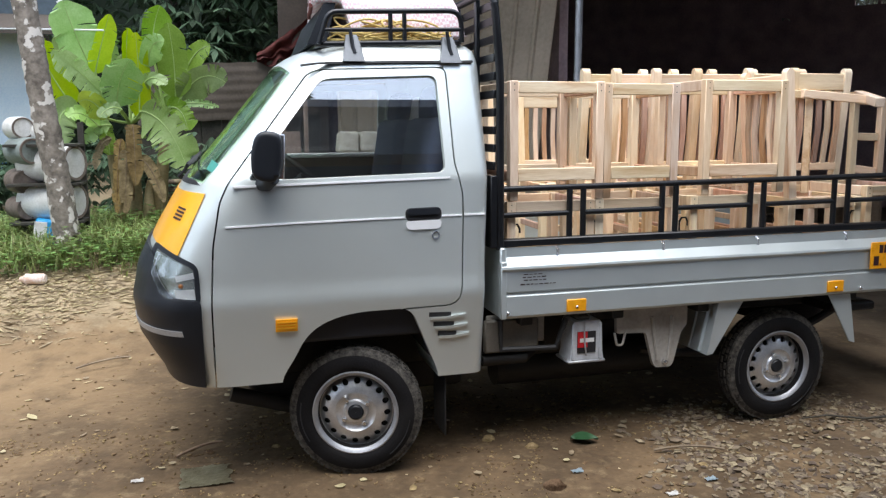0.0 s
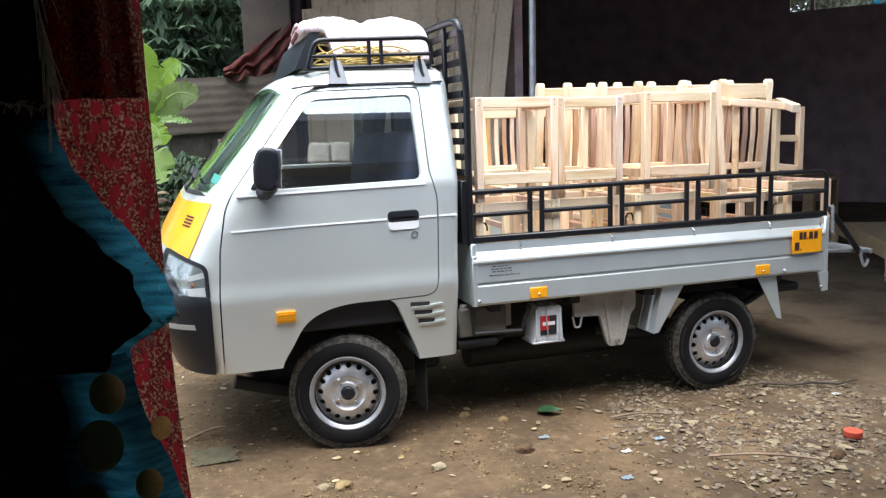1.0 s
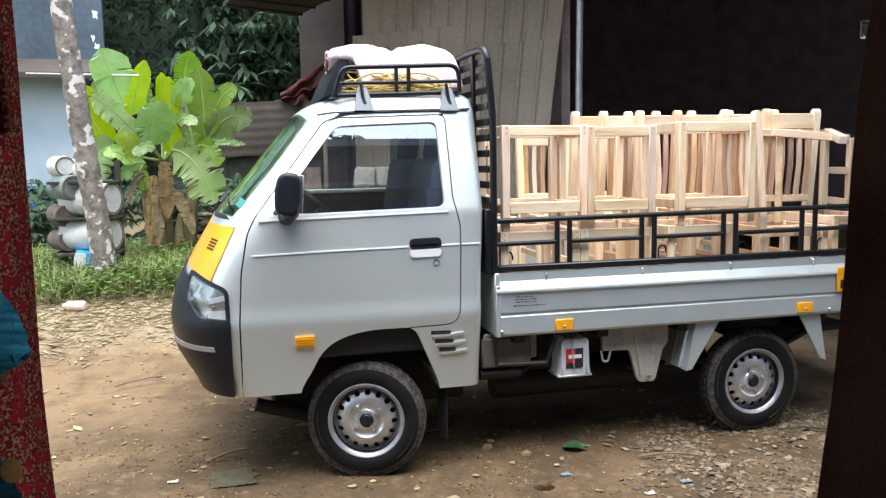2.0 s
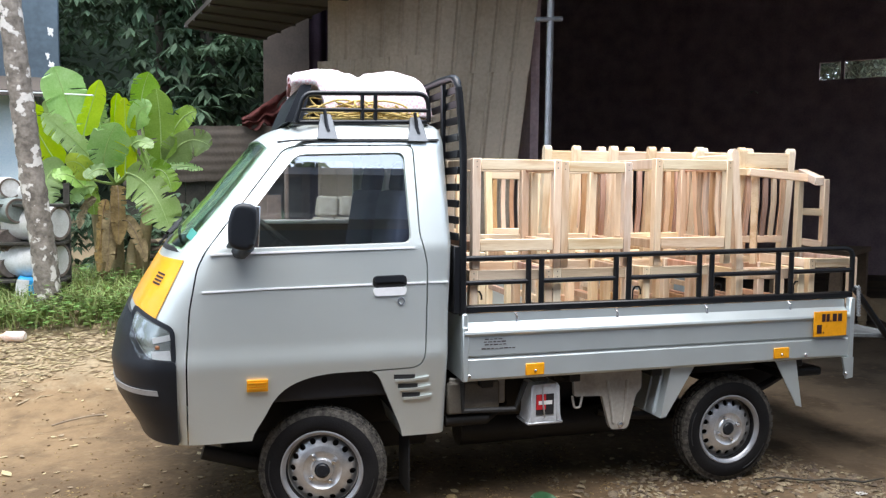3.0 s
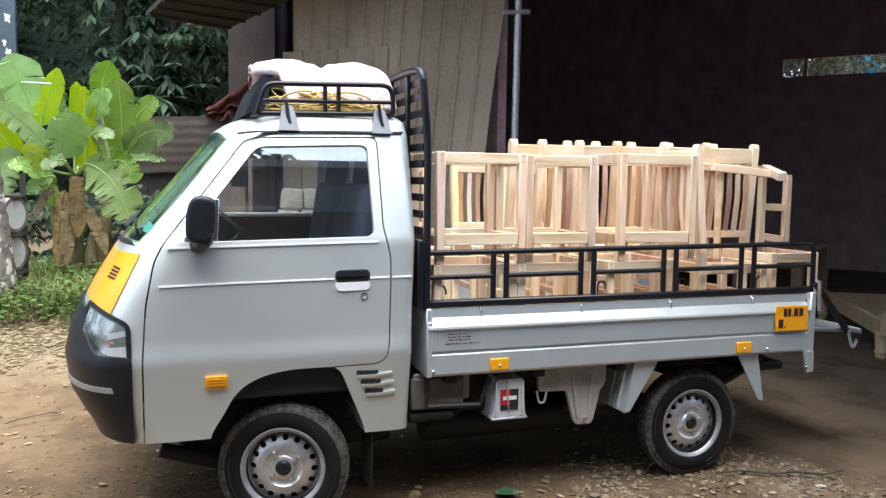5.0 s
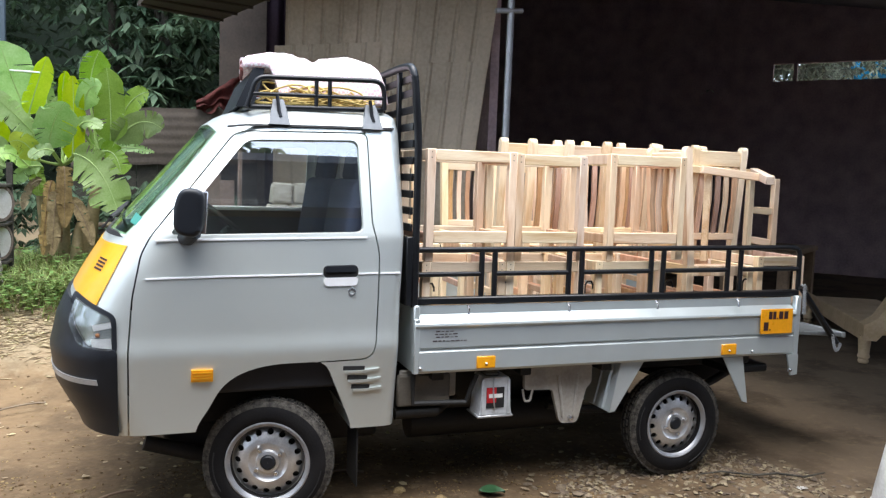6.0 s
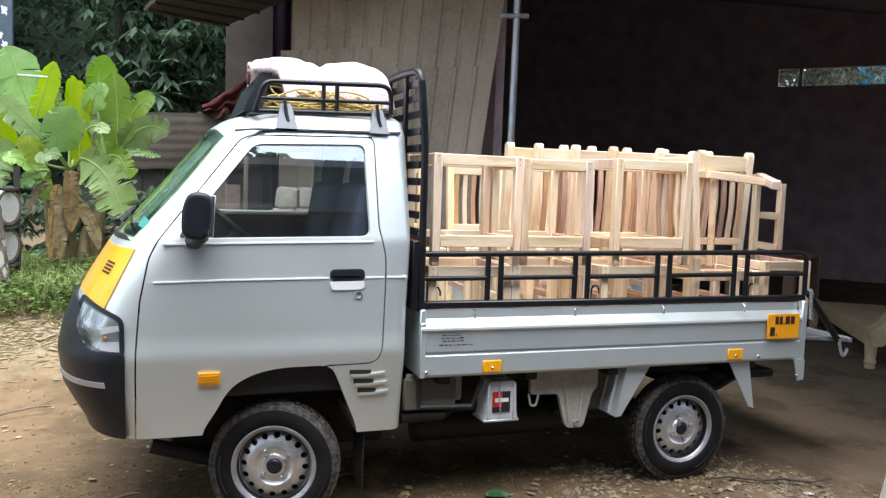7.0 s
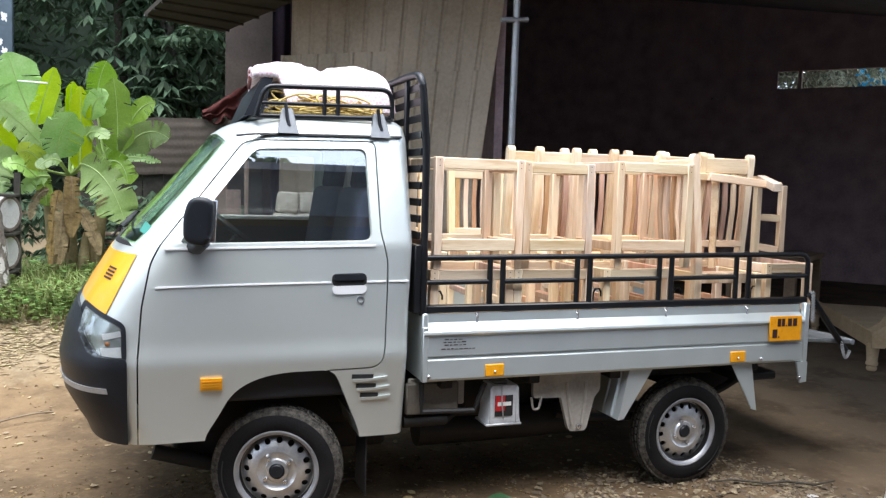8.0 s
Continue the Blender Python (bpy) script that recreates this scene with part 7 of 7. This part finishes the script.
tree("broadleaf_tree", -1.15, 10.5, 6.5, 0.13, [(rw.uniform(-3.0, 0.2), rw.uniform(9.6, 11), rw.uniform(2.4, 6.8)) for _ in range(26)], "shaded broadleaf tree with dark green foliage behind the banana", 40, 0.2, 0.045)
tree("broadleaf_tree", -0.4, 9.6, 5.5, 0.10, [(rw.uniform(-1.4, 0.5), rw.uniform(8.8, 9.8), rw.uniform(2.0, 5.2)) for _ in range(20)], "shaded broadleaf tree with drooping clusters of long leaves", 14, 0.3, 0.05)
tree("broadleaf_tree", -3.2, 12.0, 7.5, 0.16, [(rw.uniform(-5.0, -1.5), rw.uniform(11, 13), rw.uniform(2.5, 8)) for _ in range(26)], "tall dark tree at the edge of the woods", 45, 0.18, 0.035)
pale = tree("broadleaf_tree", 12.2, 12.2, 6.0, 0.15, [(rw.uniform(10.3, 16.5), rw.uniform(9.6, 12.5), rw.uniform(3.0, 5.6)) for _ in range(80)], "green tree seen through the shed's slot window", 45, 0.2, 0.04)
# unseen tree, added to edge the sky's reflection in the side window
tree("broadleaf_tree", -1.5, -10.5, 8.0, 0.16, [(rw.uniform(-5.0, 1.5), rw.uniform(-12, -9), rw.uniform(5.5, 12.5)) for _ in range(70)], "unseen tree added behind the house for the window reflection", 26, 0.3, 0.08)
far = []
for _ in range(230):
    leaf_cluster(np.array([rw.uniform(-9, 4), rw.uniform(12.5, 16), rw.uniform(0.6, 10)]), 14, 0.6, 0.3, 0.06, rw, far)
# the next two groups are unseen, added for the windscreen's green reflection
for _ in range(150):
    leaf_cluster(np.array([rw.uniform(-9.5, -6.0), rw.uniform(-3, 8), rw.uniform(0.8, 7)]), 12, 0.5, 0.28, 0.07, rw, far)
near_woods = []
for _ in range(130):
    leaf_cluster(np.array([rw.uniform(-13, -5.5), rw.uniform(5, 12), rw.uniform(3.5, 11)]), 14, 0.6, 0.3, 0.08, rw, near_woods)
under = []
for _ in range(150):
    x, y = rw.uniform(-3.6, 0.3), rw.uniform(6.4, 7.7)
    leaf_cluster(np.array([x, y, ground_z(x, y) + rw.uniform(0.05, 0.75)]), 7, 0.14, 0.14, 0.03, rw, under)
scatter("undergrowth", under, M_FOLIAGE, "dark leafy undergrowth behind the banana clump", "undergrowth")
# brighter leaf copy, its sunlit look put into the colour
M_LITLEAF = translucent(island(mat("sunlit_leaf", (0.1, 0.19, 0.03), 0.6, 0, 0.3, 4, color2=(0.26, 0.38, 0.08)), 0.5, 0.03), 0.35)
pale.data.materials[0] = translucent(island(mat("grey_green_leaf", (0.30, 0.36, 0.28), 0.6, 0, 0.3, 4, color2=(0.60, 0.65, 0.55)), 0.5, 0.02), 0.3)
scatter("woods", near_woods, M_LITLEAF, "unseen bright foliage added for the windscreen reflection", "woods")
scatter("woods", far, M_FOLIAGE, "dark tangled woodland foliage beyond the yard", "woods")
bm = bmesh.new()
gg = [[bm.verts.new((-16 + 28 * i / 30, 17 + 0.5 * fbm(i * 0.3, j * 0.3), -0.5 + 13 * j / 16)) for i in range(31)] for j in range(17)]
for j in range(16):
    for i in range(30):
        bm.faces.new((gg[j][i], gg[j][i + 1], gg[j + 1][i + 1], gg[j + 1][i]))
# the deep wood's shade is painted as this sheet's dark colour
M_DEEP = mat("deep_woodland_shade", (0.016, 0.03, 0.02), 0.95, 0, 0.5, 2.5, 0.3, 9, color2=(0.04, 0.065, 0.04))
tagged(part("backdrop", bm, M_DEEP), "dark sheet standing in for woodland shade", "backdrop", kind="structure")

# ---- neighbouring house ----
nb = thing("neighbour_house", "low house with pale blue wall and slate-blue sheet cladding", "house")
part("wall", B((-6.5, 8.0, 0.3), (-2.62, 8.2, 2.68), 0.01), M_BLUEWALL, nb, "pale blue-white rendered wall")
part("blue_band", B((-6.5, 7.97, 0.95), (-2.75, 7.996, 1.25), 0.004), mat("blue_painted_band", (0.06, 0.16, 0.33), 0.7), nb, "blue painted band")
part("plinth", B((-6.5, 7.95, 0.3), (-2.7, 7.998, 0.95), 0.01), mat("grey_plinth", (0.25, 0.23, 0.2), 0.9), nb)
part("cladding", B((-6.5, 8.3, 2.7), (-2.3, 8.36, 6.0), 0.01), M_BLUEDARK, nb, "slate-blue sheet cladding")
part("roof_edge", profile_x([(7.5, 2.62), (7.5, 2.69), (8.3, 2.95), (8.3, 2.88)], -6.5, -2.3), M_RUSTSHEET, nb, "weathered tin roof edge")

part("eave_pipe", T([(-3.1, 7.4, 2.66), (-1.52, 5.2, 2.42)], 0.009, 8), M_TRIMGLINT, nb, "thin pale pipe sticking out of the eave")
for x, z, r in ((-2.38, 4.04, 0.05), (-2.40, 3.55, 0.09), (-2.44, 3.24, 0.06), (-2.40, 3.12, 0.075), (-2.47, 2.9, 0.05), (-2.42, 2.8, 0.045), (-2.39, 4.4, 0.06)):
    pb_ = bmesh.new()
    bmesh.ops.create_icosphere(pb_, subdivisions=3, radius=r * 0.6)
    for v in pb_.verts:
        k = 1 + 0.9 * fbm(v.co.x * 30 + x * 9, v.co.z * 30 + z * 7, 2)
        v.co = Vector((x + v.co.x * k * 0.7, 8.298 + v.co.y * 0.05, z + v.co.z * k))
    part("peeled_patch", pb_, M_POT, nb, "pale peeled patch")

tank = thing("water_drum", "bright blue plastic water drum on a stand beyond the shed", "drum")
drum = lathe([(0.001, 0), (0.5, 0.0), (0.52, 0.05), (0.52, 1.3), (0.40, 1.5), (0.001, 1.5)], 28)
bmesh.ops.transform(drum, matrix=pose(15.15, 11.0, 3.6, 90, 0, 0), verts=drum.verts)
part("drum_shell", drum, M_BLUE, tank)
part("drum_stand", B((14.7, 10.6, 0), (15.6, 11.4, 3.598), 0.02), M_BARKDARK, tank)

# ---- red cloth on the fence ----
rc = bmesh.new()
gg = []
for j in range(15):
    row = []
    for i in range(25):
        u, v = i / 24, j / 14
        x = 0.02 + 1.15 * u
        top = 2.44 + 0.62 * x + 0.12 * x * x
        hang = 0.10 + 0.16 * math.exp(-((u - 0.2) / 0.1) ** 2) + 0.36 * step(0.22, 0.42, u) + 0.06 * math.sin(u * 13) ** 2
        z = top - v * hang + 0.035 * fbm(u * 9, v * 4, 3) + 0.02 * math.sin(v * 9 + u * 5) * (1 - v)
        row.append(rc.verts.new((x, 7.785 + 0.2 * step(0.2, 0.5, x) - 0.04 * v + 0.05 * math.sin(u * 26 + v * 5) * v + 0.035 * math.sin(v * 16 + u * 9), z)))
    gg.append(row)
for j in range(14):
    for i in range(24):
        rc.faces.new((gg[j][i], gg[j][i + 1], gg[j + 1][i + 1], gg[j + 1][i]))
bmesh.ops.solidify(rc, geom=rc.faces[:], thickness=0.004)
tagged(part("red_cloth", rc, M_REDCLOTH, None, "", 80), "faded red cloth draped along the tin fence", "cloth")
dc = bmesh.new()
gg = [[dc.verts.new((0.70 + 0.33 * i / 10, 5.95 + 0.04 * math.sin(i * 1.3), 0.4 + 3.9 * j / 12)) for i in range(11)] for j in range(13)]
for j in range(12):
    for i in range(10):
        dc.faces.new((gg[j][i], gg[j][i + 1], gg[j + 1][i + 1], gg[j + 1][i]))
bmesh.ops.solidify(dc, geom=dc.faces[:], thickness=0.004)
tagged(part("hanging_cloth", dc, mat("dark_purple_cloth", (0.035, 0.02, 0.035), 0.9, 0, 0.4, 7), None, "", 80), "dark purple cloth hanging between the sheet walls", "cloth")

# ---- cot and table in the shed ----
cot = thing("wooden_cot", "low unfinished wooden cot with turned legs and a carved end", "cot", at=(5.55, 1.95, 0), rz=58)
M_DULLWOOD = mat("dull_shaded_timber", (0.2, 0.13, 0.075), 0.7, 0, 0.3, 5, 0.1, 40, color2=(0.32, 0.22, 0.13))
M_PALECOT = mat("pale_carved_timber", (0.50, 0.35, 0.19), 0.6, 0, 0.25, 5, 0.1, 40, color2=(0.66, 0.50, 0.31))
part("platform", B((0.0, -0.75, 0.27), (2.3, 0.02, 0.31), 0.008), M_PALECOT, cot)
part("side_board", B((0.0, 0.0, 0.20), (2.3, 0.035, 0.36), 0.01), M_PALECOT, cot)
for x in (0.05, 2.2):
    leg = lathe([(0.001, 0), (0.036, 0.0), (0.046, 0.015), (0.046, 0.03), (0.038, 0.042), (0.052, 0.055), (0.052, 0.075), (0.045, 0.085), (0.05, 0.16), (0.058, 0.25), (0.001, 0.25)], 24)
    bmesh.ops.transform(leg, matrix=pose(x, 0.01, 0, 90, 0, 0), verts=leg.verts)
    part("turned_leg", leg, M_PALECOT, cot)
endb = prism([(0.045, 0.22), (0.05, 0.36), (0.0, 0.385), (-0.06, 0.43), (-0.12, 0.53), (-0.2, 0.67), (-0.3, 0.77), (-0.42, 0.8), (-0.42, 0.7), (-0.3, 0.63), (-0.21, 0.5), (-0.14, 0.37), (-0.1, 0.27), (-0.06, 0.22)], -0.14, 0.04)
bmesh.ops.transform(endb, matrix=pose(0, 0, 0, 0, 0, 90), verts=endb.verts)
part("carved_end", endb, M_PALECOT, cot)
tb = thing("wooden_table", "dim rough wooden table deep in the shed", "table", at=(6.6, 4.4, 0), rz=35)
part("tabletop", B((-0.7, -0.4, 0.78), (0.9, 0.4, 0.84), 0.006), M_DULLWOOD, tb)
for x in (-0.62, 0.8):
    for y in (-0.32, 0.32):
        part("leg", B((x - 0.06, y - 0.06, 0), (x + 0.06, y + 0.06, 0.78), 0.006), M_DULLWOOD, tb)
part("low_rail", B((-0.62, -0.35, 0.2), (0.8, -0.3, 0.3), 0.006), M_DULLWOOD, tb)

# ---- pail by the corner of the house ----
pail = thing("plastic_pail", "stained off-white plastic pail standing upside down on the gravel", "pail", at=(2.89, -0.70, ground_z(2.89, -0.70) + 0.004))
shell = lathe([(0.148, 0.0), (0.168, 0.0), (0.169, 0.016), (0.162, 0.02), (0.157, 0.09), (0.116, 0.345), (0.110, 0.358), (0.100, 0.360), (0.096, 0.350), (0.001, 0.350), (0.001, 0.340), (0.104, 0.340), (0.146, 0.09)], 40)
bmesh.ops.transform(shell, matrix=pose(0, 0, 0, 90, 0, 0), verts=shell.verts)
part("pail_shell", shell, M_POT, pail)
part("pail_rib", T([(0.160 * math.cos(k * math.pi / 18), 0.160 * math.sin(k * math.pi / 18), 0.055) for k in range(36)], 0.005, 8, True), M_POT, pail)
